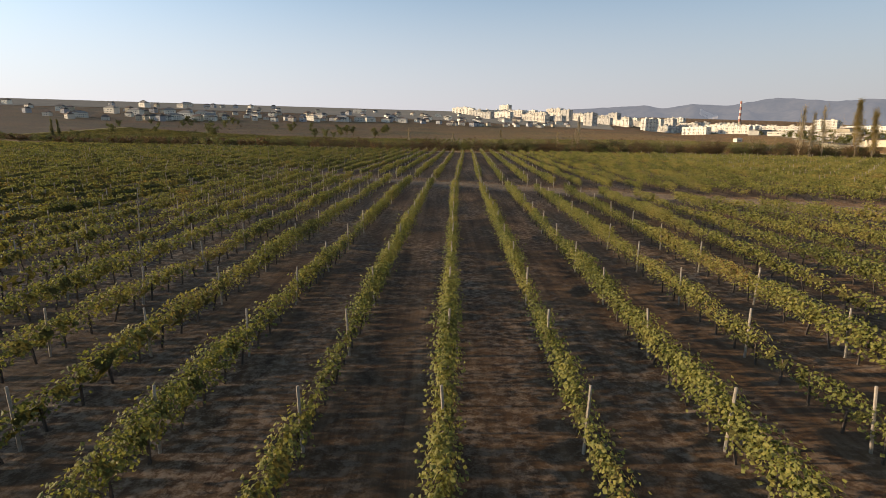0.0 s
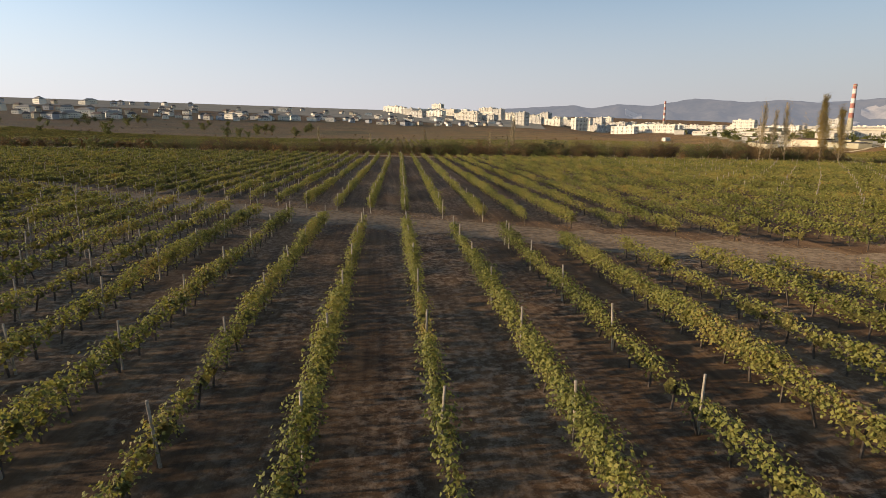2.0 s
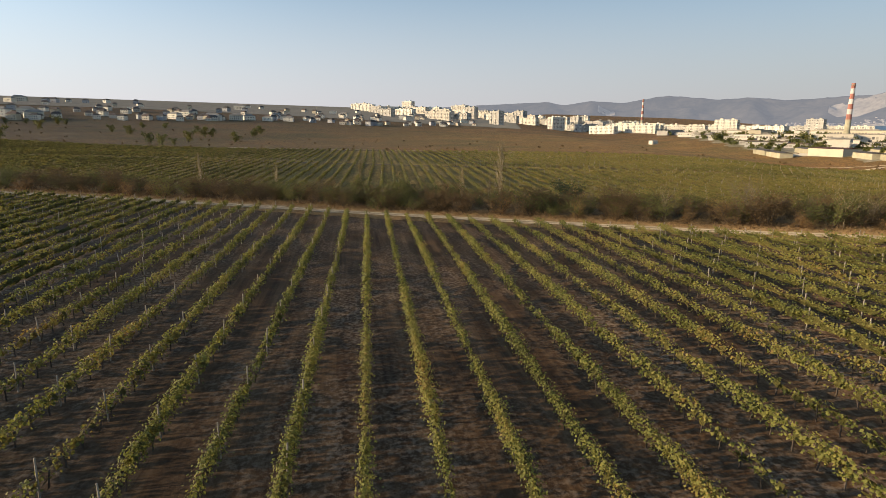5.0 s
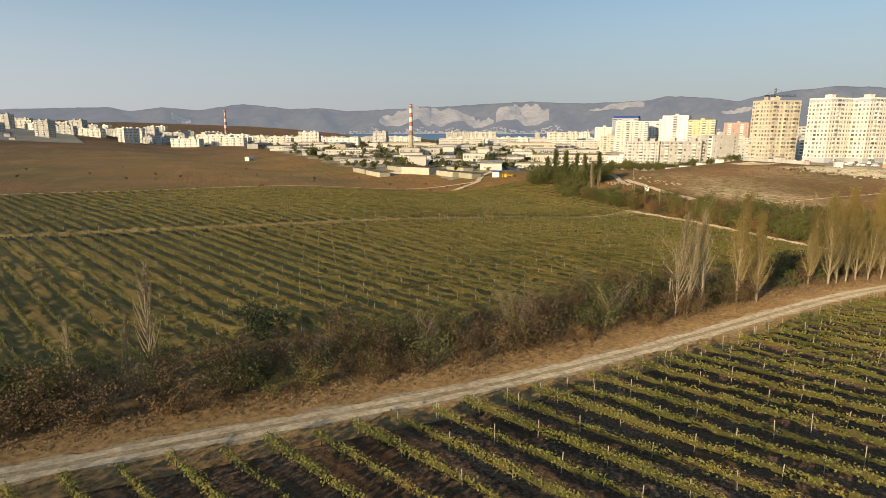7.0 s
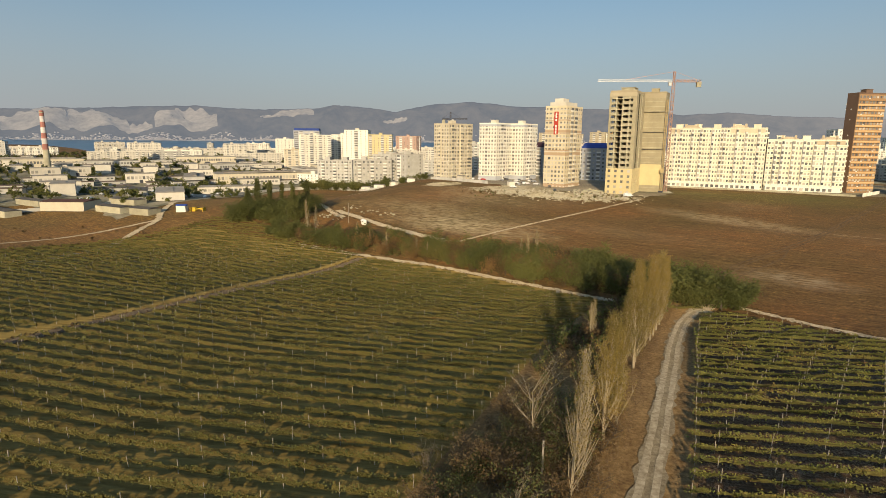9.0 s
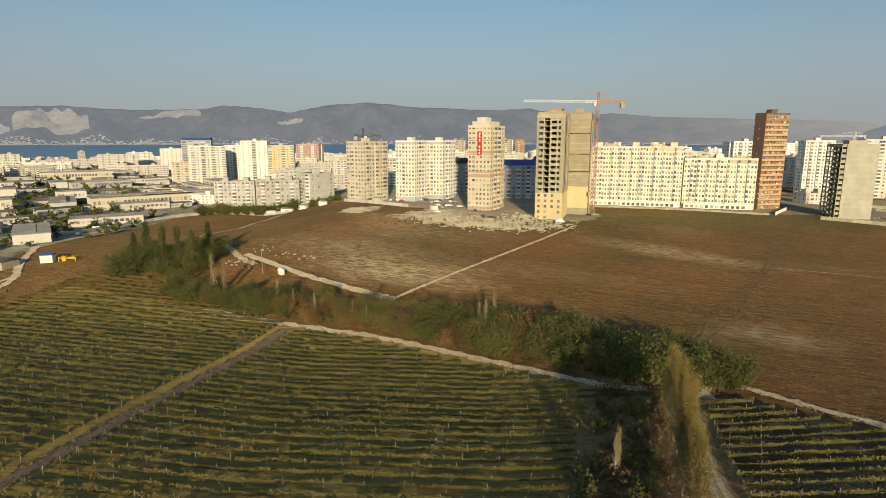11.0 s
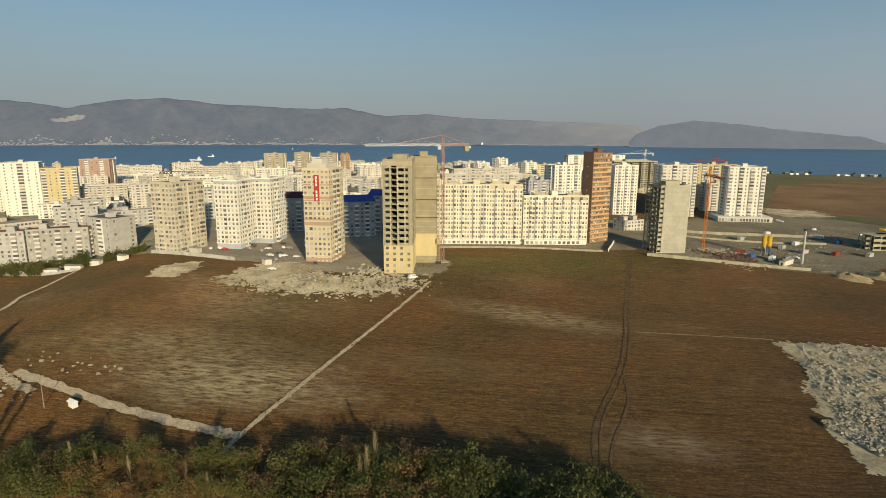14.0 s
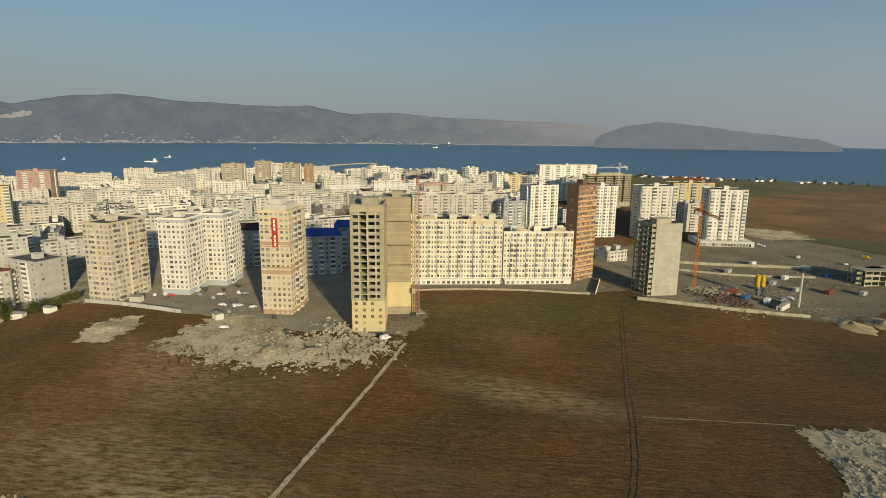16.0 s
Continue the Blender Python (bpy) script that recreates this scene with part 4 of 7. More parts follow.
def plant(name, kind, h, seed, leaf, bark, leaves, leaf_size, label, category, sides=4):
    """A tree or shrub standing at the origin: trunk with limbs and a crown of leaves along them."""
    rnd = random.Random(seed)
    global rng
    rng = np.random.default_rng(seed)
    base = new(name)
    tagged(base, label, category)
    paths, tips = [], []
    if kind == "poplar":
        stem = limb(rnd, (0, 0, -0.1), (0.02, 0.01, 1), h * 0.97, 0.011 * h + 0.05, 0.06, 0.25, 7)
        paths.append(stem)
        girth = rnd.uniform(0.85, 1.15)
        for i in range(int(30 + h)):
            u = rnd.uniform(0.06, 0.86)
            s = stem[0][0].lerp(stem[-1][0], u)
            a = rnd.uniform(0, 6.28)
            out = 0.42 * girth * (1.15 - u)
            l = limb(rnd, s, (math.cos(a) * out, math.sin(a) * out, 0.8), h * (0.42 - 0.28 * u) * rnd.uniform(0.7, 1.15), 0.075 * (1.15 - u), 0.1, 0.22, 4)
            paths.append(l)
            tips += [(q, 0.016 * h) for q, r in l[1:]]
            for k in range(4):
                q, _ = l[rnd.randint(1, 3)]
                b = rnd.uniform(0, 6.28)
                tw = limb(rnd, q, (math.cos(b) * 0.45, math.sin(b) * 0.45, 0.8), h * rnd.uniform(0.06, 0.12), 0.022, 0.12, 0.25, 2)
                paths.append(tw)
                tips += [(q, 0.014 * h) for q, r in tw]
        tips += [(q, 0.016 * h) for q, r in stem[4:]]
    elif kind == "thicket":
        for i in range(11):
            a = rnd.uniform(0, 6.28)
            lean = rnd.uniform(0.1, 0.75)
            stem = limb(rnd, (0.15 * math.cos(a), 0.15 * math.sin(a), -0.1), (lean * math.cos(a), lean * math.sin(a), 1), h * rnd.uniform(0.65, 0.95), 0.045, 0.12, 0.14, 5)
            paths.append(stem)
            for k in range(8):
                q, _ = stem[rnd.randint(1, 5)]
                b = rnd.uniform(0, 6.28)
                l = limb(rnd, q, (math.cos(b) * 0.8, math.sin(b) * 0.8, 0.8), h * rnd.uniform(0.18, 0.34), 0.02, 0.16, 0.15, 3)
                paths.append(l)
                for m in range(4):
                    q, _ = l[rnd.randint(1, 3)]
                    b = rnd.uniform(0, 6.28)
                    tw = limb(rnd, q, (math.cos(b) * 0.7, math.sin(b) * 0.7, 0.8), h * rnd.uniform(0.08, 0.15), 0.011, 0.2, 0.15, 2)
                    paths.append(tw)
                    tips += [(p, 0.03 * h) for p, _ in tw]
    elif kind == "bare":
        stem = limb(rnd, (0, 0, -0.1), (0.05, 0.02, 1), h * 0.55, 0.018 * h + 0.03, 0.12, 0.2, 5)
        paths.append(stem)
        for i in range(15):
            s, r0 = stem[rnd.randint(1, 5)]
            a = rnd.uniform(0, 6.28)
            l = limb(rnd, s, (math.cos(a) * 0.7, math.sin(a) * 0.7, 0.8), h * rnd.uniform(0.3, 0.5), 0.05, 0.15, 0.12, 4)
            paths.append(l)
            for k in range(6):
                q, _ = l[rnd.randint(1, 4)]
                b = rnd.uniform(0, 6.28)
                tw = limb(rnd, q, (math.cos(b) * 0.7, math.sin(b) * 0.7, 0.6), h * rnd.uniform(0.12, 0.22), 0.018, 0.2, 0.1, 2)
                paths.append(tw)
                tips += [(p, 0.05 * h) for p, _ in tw]
    else:      # round crown, many stems for a shrub
        stems = 1 if kind == "round" else 5 if sides > 3 else 3
        for k in range(stems):
            a0 = rnd.uniform(0, 6.28)
            lean = 0.1 if stems == 1 else 0.7
            stem = limb(rnd, (0.1 * math.cos(a0) * (stems > 1), 0.1 * math.sin(a0) * (stems > 1), -0.1), (lean * math.cos(a0), lean * math.sin(a0), 1), h * (0.5 if stems == 1 else 0.75), 0.02 * h + 0.02 if stems == 1 else 0.03, 0.15, 0.1, 4)
            paths.append(stem)
            for i in range((12 if sides > 3 else 5) if stems == 1 else 4):
                s, _ = stem[rnd.randint(1, 4)]
                a = rnd.uniform(0, 6.28)
                l = limb(rnd, s, (math.cos(a), math.sin(a), 0.45), h * rnd.uniform(0.28, 0.48), 0.03, 0.18, 0.1, 3)
                paths.append(l)
                tips += [(q, 0.085 * h) for q, _ in l[1:]]
            tips += [(q, 0.08 * h) for q, _ in stem[2:]]
    vs, fs = tubes(paths, 3 if kind in ("shrub", "bare", "thicket", "poplar") else sides)
    part_np("trunk", mesh_np("trunk", [tuple(v) for v in vs], fs, bark, True), base)
    if leaves:
        idx = rng.integers(0, len(tips), leaves)
        c = np.array([tuple(tips[i][0]) for i in idx])
        s = np.array([tips[i][1] for i in idx])
        c = c + rng.normal(0, 1, (leaves, 3)) * s[:, None]
        c = c[c[:, 2] > 0.15]
        v, f = leaf_quads(c, leaf_size)
        part_np("crown", mesh_np("crown", v, f, leaf), base)
    return base


def at(x, y, turn=0.0, scale=1.0, tall=1.0):
    return pose(x, y, float(land(x, y)) - 0.03, 0, 0, turn) @ Matrix.Diagonal((scale, scale, scale * tall, 1))


def spread(proto, spots, group):
    """The first of a kind goes to the first spot, copies to the others."""
    if not spots:
        bpy.data.objects.remove(proto)
        return
    for x, y, turn, s in spots[1:]:
        tagged(copy_thing(proto, at(x, y, turn, s)), group=group)
    x, y, turn, s = spots[0]
    proto.matrix_basis = at(x, y, turn, s)
    tagged(proto, group=group)


def scatter(proto, spots, name, label, category):
    """Many plants that nobody would count, joined into one object."""
    vs, fs, mi, count = [], [], [], 0
    mats = []
    for part in proto.children:
        me = part.data
        co = np.empty(len(me.vertices) * 3, np.float32)
        me.vertices.foreach_get("co", co)
        co = co.reshape(-1, 3)
        idx = np.empty(len(me.loops), np.int32)
        me.loops.foreach_get("vertex_index", idx)
        idx = idx.reshape(-1, 4)
        mats.append(me.materials[0])
        for x, y, turn, s in spots:
            m = np.array(at(x, y, turn, s))
            vs.append(co @ m[:3, :3].T + m[:3, 3])
            fs.append(idx + count)
            mi.append(np.full(len(idx), len(mats) - 1, np.int32))
            count += len(co)
    me = mesh_np(name, np.concatenate(vs), np.concatenate(fs), mats[0])
    for m in mats[1:]:
        me.materials.append(m)
    me.polygons.foreach_set("material_index", np.concatenate(mi))
    for part in list(proto.children):
        bpy.data.objects.remove(part)
    bpy.data.objects.remove(proto)
    tagged(new(name, me), label, category, kind="stuff")


place = random.Random(21)

# poplars of the windbreak beside the track
POPLARS = [(118.2, 166.1, 1.0), (121.7, 164.2, 0.85), (147.5, 158, 1.0), (151, 157.2, 0.92), (155, 156.2, 1.05), (143.5, 160.6, 0.8),
           (159, 155, 0.9), (163, 153.4, 1.08), (168, 151.6, 0.97), (173, 150, 1.05), (178.5, 148.3, 1.0), (184, 146.6, 1.0), (190, 144.8, 0.9)]
for v in range(4):
    spread(plant("poplar_tree", "poplar", 17.0, 40 + v, M_GOLDLEAF, M_PALEBARK, 8200, 0.17, "tall slender poplar with thin yellowing leaves", "tree"),
           [(x, y, place.uniform(0, 360), s) for x, y, s in POPLARS[v::4]], "poplar windbreak")
spread(plant("poplar_tree", "poplar", 12.0, 50, M_GOLDLEAF, M_PALEBARK, 900, 0.13, "nearly leafless young poplar with pale limbs", "tree"),
       [(104.8, 170.7, 15, 1.3), (107.2, 169.9, 75, 1.15), (110.6, 169, 230, 1.3), (164.9, 163.4, 40, 0.75), (47.7, 205.6, 30, 1.03), (46.1, 207.8, 80, 0.55), (40.7, 207.7, 140, 0.63), (22, 222, 200, 0.7), (4, 231, 20, 0.6), (-14, 240, 250, 0.75), (30, 217, 310, 0.5), (163.6, 163.9, 99, 0.7), (239, 180.5, 10, 0.95), (241.5, 178.2, 60, 0.95), (245, 175, 120, 1.05),
        (277, 270.4, 170, 1.4), (279, 268, 30, 1.2), (268, 246, 77, 0.8), (262, 232, 222, 0.6), (255, 219, 12, 0.6), (250, 214, 41, 0.55), (266, 240, 150, 0.6)], "bare young poplars")
spread(plant("bare_tree", "bare", 12.5, 60, M_GOLDLEAF, M_PALEBARK, 260, 0.2, "leafless pale-barked tree with a wide fan of branches", "tree"),
       [(116.5, 174.6, 0, 1.0), (99, 176, 20, 0.55), (116, 171, 250, 0.6), (71, 187, 140, 0.5), (94, 176, 200, 0.55), (86, 186, 260, 0.5)], "bare trees of the hedge")

spread(plant("bare_bush", "thicket", 7.4, 64, M_DRYLEAF, M_TWIG, 500, 0.1, "large leafless bush of fine grey-brown stems", "bush"),
       [(80.5, 181, 0, 1.0), (106.7, 186, 40, 0.62), (92, 181, 130, 0.6), (99, 176, 210, 0.55), (72.5, 187, 300, 0.55), (87, 184, 77, 0.5), (124, 171, 20, 0.6), (60, 193, 140, 0.6), (34, 209, 200, 0.55), (14, 220, 300, 0.6)], "leafless bushes of the hedge")

# the hedge along the track: dense brown and olive shrubs
kinds = [("shrub", 2.6, M_DRYLEAF, 800, 0.125, "brown half-bare shrub of the hedge"), ("shrub", 3.2, M_DRYLEAF, 950, 0.13, "tall brown hedge shrub with dry leaves"), ("shrub", 2.2, M_RUSTLEAF, 760, 0.115, "low rust-coloured shrub with dry leaves"),
         ("shrub", 3.0, M_GREENLEAF, 900, 0.13, "dull green leafy hedge shrub"), ("round", 4.6, M_GREENLEAF, 1700, 0.14, "small round green tree in the hedge")]
spots = [[] for _ in kinds]
xs = -80.0
while xs < 124:
    for row in range(4):
        x = xs + place.uniform(-2, 2)
        y = float(track_y(x)) + 7.0 + row * 3.6 + place.uniform(-1.6, 1.6)
        k = place.choices(range(5), (5, 5, 1 if row else 2.5, 5, 0.8 if row > 1 else 0.1))[0]
        spots[k].append((x, y, place.uniform(0, 360), place.uniform(0.85, 1.75)))
    xs += place.uniform(2.0, 3.4) if xs > -50 else 4.0
for k, (kind, h, leaf, n, s, label) in enumerate(kinds):
    for v in range(2):
        spread(plant("hedge_shrub" if kind == "shrub" else "tree", kind, h, 70 + 2 * k + v, leaf, M_BARK, n, s, label, "shrub" if kind == "shrub" else "tree"), spots[k][v::2], "hedge along the track")
spread(plant("evergreen_bush", "shrub", 3.9, 90, M_DARKSHRUB, M_BARK, 1700, 0.2, "dense dark evergreen bush rising from the hedge", "bush"), [(61, 204, 0, 1.3), (54.5, 194.5, 100, 0.7)], "dark bushes")
spread(plant("green_sapling", "round", 4.2, 91, M_GREENLEAF, M_BARK, 800, 0.2, "fresh green sapling in the hedge", "tree"), [(76, 188, 0, 1.2), (65, 191.5, 50, 1.15), (70, 196, 130, 0.9)], "saplings")
# the hedge goes on to the north-west
west = [(place.uniform(-420, -78), 0, place.uniform(0, 360), place.uniform(0.9, 1.6)) for _ in range(260)]
west = [(x, float(track_y(x)) + place.uniform(6, 24), a, s) for x, _, a, s in west]
scatter(plant("hedge_shrub", "shrub", 3.2, 88, M_DRYLEAF, M_BARK, 105, 0.5, "brown hedge shrub", "shrub", 3), west[:170], "far_hedge", "brown hedge running on beside the track", "hedge")
scatter(plant("hedge_shrub", "shrub", 3.4, 89, M_GREENLEAF, M_BARK, 105, 0.5, "olive hedge shrub", "shrub", 3), west[170:], "far_hedge", "olive hedge running on beside the track", "hedge")
# low rust shrubs under the poplars
und = [(place.uniform(96, 204), 0, 0, 0) for _ in range(230)]
und = [(x, float(track_y(x)) + place.uniform(6.5, 21), place.uniform(0, 360), place.uniform(0.45, 0.95) * (1 + 0.7 * sstep(130, 160, x))) for x, *_ in und]
scatter(plant("hedge_shrub", "shrub", 2.3, 93, M_DRYLEAF, M_BARK, 115, 0.33, "low rust-brown shrub under the poplars", "shrub", 3), und[:130], "undergrowth", "low rust-brown undergrowth below the poplars", "shrubs")
scatter(plant("hedge_shrub", "shrub", 2.6, 94, M_GREENLEAF, M_BARK, 115, 0.33, "low olive shrub under the poplars", "shrub", 3), und[130:], "undergrowth", "low olive undergrowth below the poplars", "shrubs")

# the wooded band between the pale lane and the brown field
crowns = [("round", 7.5, M_GREENLEAF, 1350, 0.33, "leafy green tree in the shelter belt"), ("round", 6.2, M_GREENLEAF, 1100, 0.31, "dense olive-green tree in the shelter belt"), ("round", 5.6, M_RUSTLEAF, 950, 0.28, "russet autumn tree in the shelter belt"), ("round", 6.4, M_DRYLEAF, 1050, 0.28, "browning tree in the shelter belt")]
spots = [[] for _ in crowns]
for i in range(235):
    y = place.uniform(120, 292)
    if y < 140:
        lo, hi = 206, 214 + (y - 120) * 0.5
    else:
        lo = np.interp(y, [140, 164, 186, 212, 239, 272, 292], [208, 219, 232.5, 247.5, 257, 272, 281])
        hi = np.interp(y, [140, 148, 156, 169, 190, 209, 228, 245, 265, 292], [222, 228, 240, 247, 255, 261, 269, 275, 279, 294])
    x = place.uniform(lo - 2.5, hi)
    corner = sstep(185, 140, y)
    k = place.choices(range(4), (2.6 + 4 * corner, 3.0, 1.4 * (1 - corner) + 7 * math.exp(-((y - 228) / 13) ** 2), 2.4 - 1.8 * corner))[0]
    spots[k].append((x, y, place.uniform(0, 360), place.uniform(0.8, 1.4) + place.uniform(0.1, 0.55) * float(sstep(215, 185, y))))
for k, (kind, h, leaf, n, s, label) in enumerate(crowns):
    for v in range(2):
        spread(plant("tree", kind, h, 100 + 2 * k + v, leaf, M_BARK, n, s, label, "tree"), spots[k][v::2], "shelter belt")
low = []
for i in range(150):
    y = place.uniform(132, 292)
    lo = float(np.interp(y, [132, 140, 164, 186, 212, 239, 272, 292], [206, 208, 219, 232.5, 247.5, 257, 272, 281]))
    low.append((lo - 1.5 + place.random() ** 1.4 * 20, y, place.uniform(0, 360), place.uniform(0.6, 1.2)))
low = [p for p in low if p[0] < np.interp(p[1], [140, 148, 156, 169, 190, 209, 228, 245, 265, 292], [224, 230, 243, 250, 258, 265, 273, 279, 284, 299])]
scatter(plant("hedge_shrub", "shrub", 3.0, 96, M_GREENLEAF, M_BARK, 125, 0.38, "olive shrub of the belt", "shrub", 3), low[::2], "undergrowth", "olive undergrowth filling the shelter belt", "shrubs")
scatter(plant("hedge_shrub", "shrub", 2.6, 97, M_DRYLEAF, M_BARK, 115, 0.38, "brown shrub of the belt", "shrub", 3), low[1::2], "undergrowth", "brown undergrowth filling the shelter belt", "shrubs")
# the tall green clump at the end of the belt
clump = [(place.uniform(299, 331), place.uniform(289, 322), place.uniform(0, 360), place.uniform(0.95, 1.45)) for _ in range(38)]
spread(plant("poplar_tree", "poplar", 14, 110, M_GREENLEAF, M_BARK, 2200, 0.36, "bushy green poplar in a clump", "tree"), clump[:7], "green clump")
spread(plant("tree", "round", 10, 111, M_GREENLEAF, M_BARK, 1700, 0.38, "broad green tree in a clump", "tree"), clump[7:], "green clump")

# weeds and low scrub on the spilled chalk and along the field's town edge
spill_weeds = [(place.uniform(378, 412), place.uniform(126, 212), place.uniform(0, 360), place.uniform(0.25, 0.6)) for _ in range(110)]
spill_weeds += [(place.gauss(400, 9), place.gauss(205, 6), place.uniform(0, 360), place.uniform(0.3, 0.7)) for _ in range(40)] + [(place.gauss(392, 5), place.gauss(140, 8), place.uniform(0, 360), place.uniform(0.3, 0.7)) for _ in range(40)]
scatter(plant("hedge_shrub", "shrub", 2.4, 98, M_DRYLEAF, M_BARK, 120, 0.34, "low weeds on spoil", "shrub", 3), spill_weeds[::2], "spoil_weeds", "brown weeds growing on the spilled chalk", "weeds")
scatter(plant("hedge_shrub", "shrub", 2.0, 99, M_GREENLEAF, M_BARK, 120, 0.34, "low weeds on spoil", "shrub", 3), spill_weeds[1::2], "spoil_weeds", "olive weeds growing on the spilled chalk", "weeds")

# dead grass along the track and the lanes
gx = rng.uniform(-110, 206, 34000)
gy = track_y(gx) + np.where(rng.uniform(0, 1, 34000) < 0.82, 2.2 + 7.0 * rng.beta(1.6, 1.0, 34000), rng.uniform(-4.5, -2.2, 34000))
gc = np.stack([gx, gy, land(gx, gy) + 0.12 + 0.5 * rng.uniform(0, 1, 34000) * sstep(2.5, 7.0, gy - track_y(gx))], 1)
v, f = leaf_quads(gc, 0.2, 0.0)
tagged(new("dead_grass", mesh_np("dead_grass", v, f, M_DEADGRASS)), "tall rust-brown dead grass beside the dirt track", "grass", kind="stuff")
# weeds and tufts that fray the edges of the lanes
tufts = []
for line, half in ((PALE, 1.7), ([(213, 127), (199.7, 116.5), (183.8, 103.6), (160, 72)], 1.6), ([(266, 212), (304, 182), (363, 135), (389, 116)], 1.1), ([(332, 278), (318, 262), (298.5, 241.8), (288.4, 229), (279.7, 217.6), (272, 206)], 2.6), (BEND, 1.8),
                   ([(56, 312), (99, 285), (153, 258.5), (204, 249), (249, 238)], 1.7)):
    c = resample(line, 0.35)
    d = np.gradient(c, axis=0)
    d /= np.linalg.norm(d, axis=1)[:, None]
    off = np.where(rng.uniform(0, 1, len(c)) < 0.5, -1, 1) * (half + rng.normal(0, 0.45, len(c)))
    tufts.append(c + np.stack([-d[:, 1], d[:, 0]], 1) * off[:, None])
tufts = np.concatenate(tufts)
gc = np.stack([tufts[:, 0], tufts[:, 1], land(tufts[:, 0], tufts[:, 1]) + 0.3], 1)
v, f = leaf_quads(gc, 0.55, 0.2)
tagged(new("weeds", mesh_np("weeds", v, f, M_DRYLEAF)), "dry weeds and tufts along the dirt lanes", "weeds", kind="stuff")
gx = rng.uniform(-60, 90, 9000)
gy = 86 - 0.67 * gx + rng.normal(0, 4.0, 9000)
gc = np.stack([gx, gy, land(gx, gy) + 0.1], 1)
v, f = leaf_quads(gc, 0.11, 0.2)
tagged(new("weeds", mesh_np("weeds", v, f, M_RUSTLEAF)), "sparse reddish weeds on the lane between the blocks", "weeds", kind="stuff")

# ---- town ----
def wall_paint(name, c, var=0.1):
    return material(name, plain(c, var, 0.5), 0.85)


W_WHITE = wall_paint("white_render", (0.74, 0.7, 0.595))
W_CREAM = wall_paint("cream_render", (0.6, 0.555, 0.465))
W_BEIGE = wall_paint("beige_brick", (0.55, 0.485, 0.36))
W_YELLOW = wall_paint("yellow_render", (0.62, 0.51, 0.28))
W_SAND = wall_paint("sand_brick", (0.43, 0.365, 0.245))
W_TAN = wall_paint("tan_brick", (0.6, 0.515, 0.35))
W_BAND = wall_paint("brown_brick_band", (0.43, 0.305, 0.195))
W_BROWN = wall_paint("brown_brick", (0.36, 0.22, 0.115))
W_UMBER = wall_paint("umber_cladding", (0.17, 0.105, 0.07))
W_ORANGE = wall_paint("orange_brick", (0.54, 0.345, 0.175))
W_FAIR = wall_paint("cream_white_render", (0.76, 0.71, 0.55))
W_CAST = wall_paint("pale_cast_concrete", (0.43, 0.4, 0.31), 0.2)
W_PEACH = wall_paint("peach_render", (0.6, 0.5, 0.35))
W_OLIVE = wall_paint("olive_block_wall", (0.36, 0.31, 0.2), 0.18)
W_PANEL = wall_paint("grey_panel", (0.47, 0.45, 0.4), 0.2)
# cool grey with shade put into the colour; serves plain grey walls too
W_GREY = wall_paint("shaded_grey_render", (0.4, 0.41, 0.42), 0.15)
W_CONC = wall_paint("raw_concrete", (0.42, 0.38, 0.265), 0.25)
W_PINK = wall_paint("pink_brick", (0.5, 0.34, 0.27))
ROOF_DARK = wall_paint("bitumen_roof", (0.1, 0.09, 0.08), 0.3)
ROOF_PALE = wall_paint("pale_flat_roof", (0.29, 0.265, 0.225), 0.3)
ROOF_BLUE = wall_paint("blue_sheet_roof", (0.04, 0.08, 0.3), 0.15)
ROOF_RED = wall_paint("red_brown_roof", (0.26, 0.09, 0.06), 0.2)
ROOF_BROWN = wall_paint("grey_brown_roof", (0.16, 0.12, 0.095), 0.2)
ROOF_MAROON = wall_paint("dull_maroon_roof", (0.12, 0.06, 0.045), 0.25)
ROOF_PURPLE = wall_paint("dark_maroon_roof", (0.08, 0.04, 0.05), 0.2)
TRIM_WHITE = wall_paint("white_trim", (0.7, 0.675, 0.61), 0.06)
STEEL_RED = wall_paint("red_steel", (0.45, 0.07, 0.04), 0.15)
STEEL_WHITE = wall_paint("white_steel", (0.7, 0.7, 0.68), 0.1)
STEEL_ORANGE = wall_paint("orange_steel", (0.6, 0.2, 0.04), 0.15)
STEEL_DARK = wall_paint("dark_steel", (0.07, 0.07, 0.08), 0.2)
SILO_YELLOW = wall_paint("yellow_silo_paint", (0.65, 0.42, 0.05), 0.12)
# both band paints are paled: distance haze is mixed into their colour
CHIMNEY_RED = wall_paint("faded_hazy_red_band", (0.4, 0.17, 0.135), 0.2)
CHIMNEY_WHITE = wall_paint("hazy_white_band", (0.62, 0.575, 0.53), 0.2)
BANNER_RED = wall_paint("red_banner", (0.5, 0.06, 0.04), 0.1)
SAND_HEAP = material("ochre_sand", two_scale((0.3, 0.225, 0.11), (0.47, 0.37, 0.2), (0.24, 0.175, 0.085), (0.52, 0.42, 0.25), 0.1, 1.2, 0.5), 0.95)
RUBBLE = material("pale_rubble", two_scale((0.34, 0.295, 0.2), (0.5, 0.44, 0.31), (0.24, 0.2, 0.13), (0.56, 0.51, 0.39), 0.15, 1.4, 0.6, (1, 1, 1), 0.8, 0.3), 0.95)


def build_glass(tree, b):
    geo = tree.nodes.new("ShaderNodeNewGeometry")
    tree.links.new(ramp(tree, geo.outputs["Random Per Island"], [(0.0, (0.08, 0.08, 0.08)), (0.35, (0.19, 0.18, 0.16)), (0.7, (0.33, 0.305, 0.25)), (1.0, (0.55, 0.5, 0.41))]), b.inputs["Base Color"])


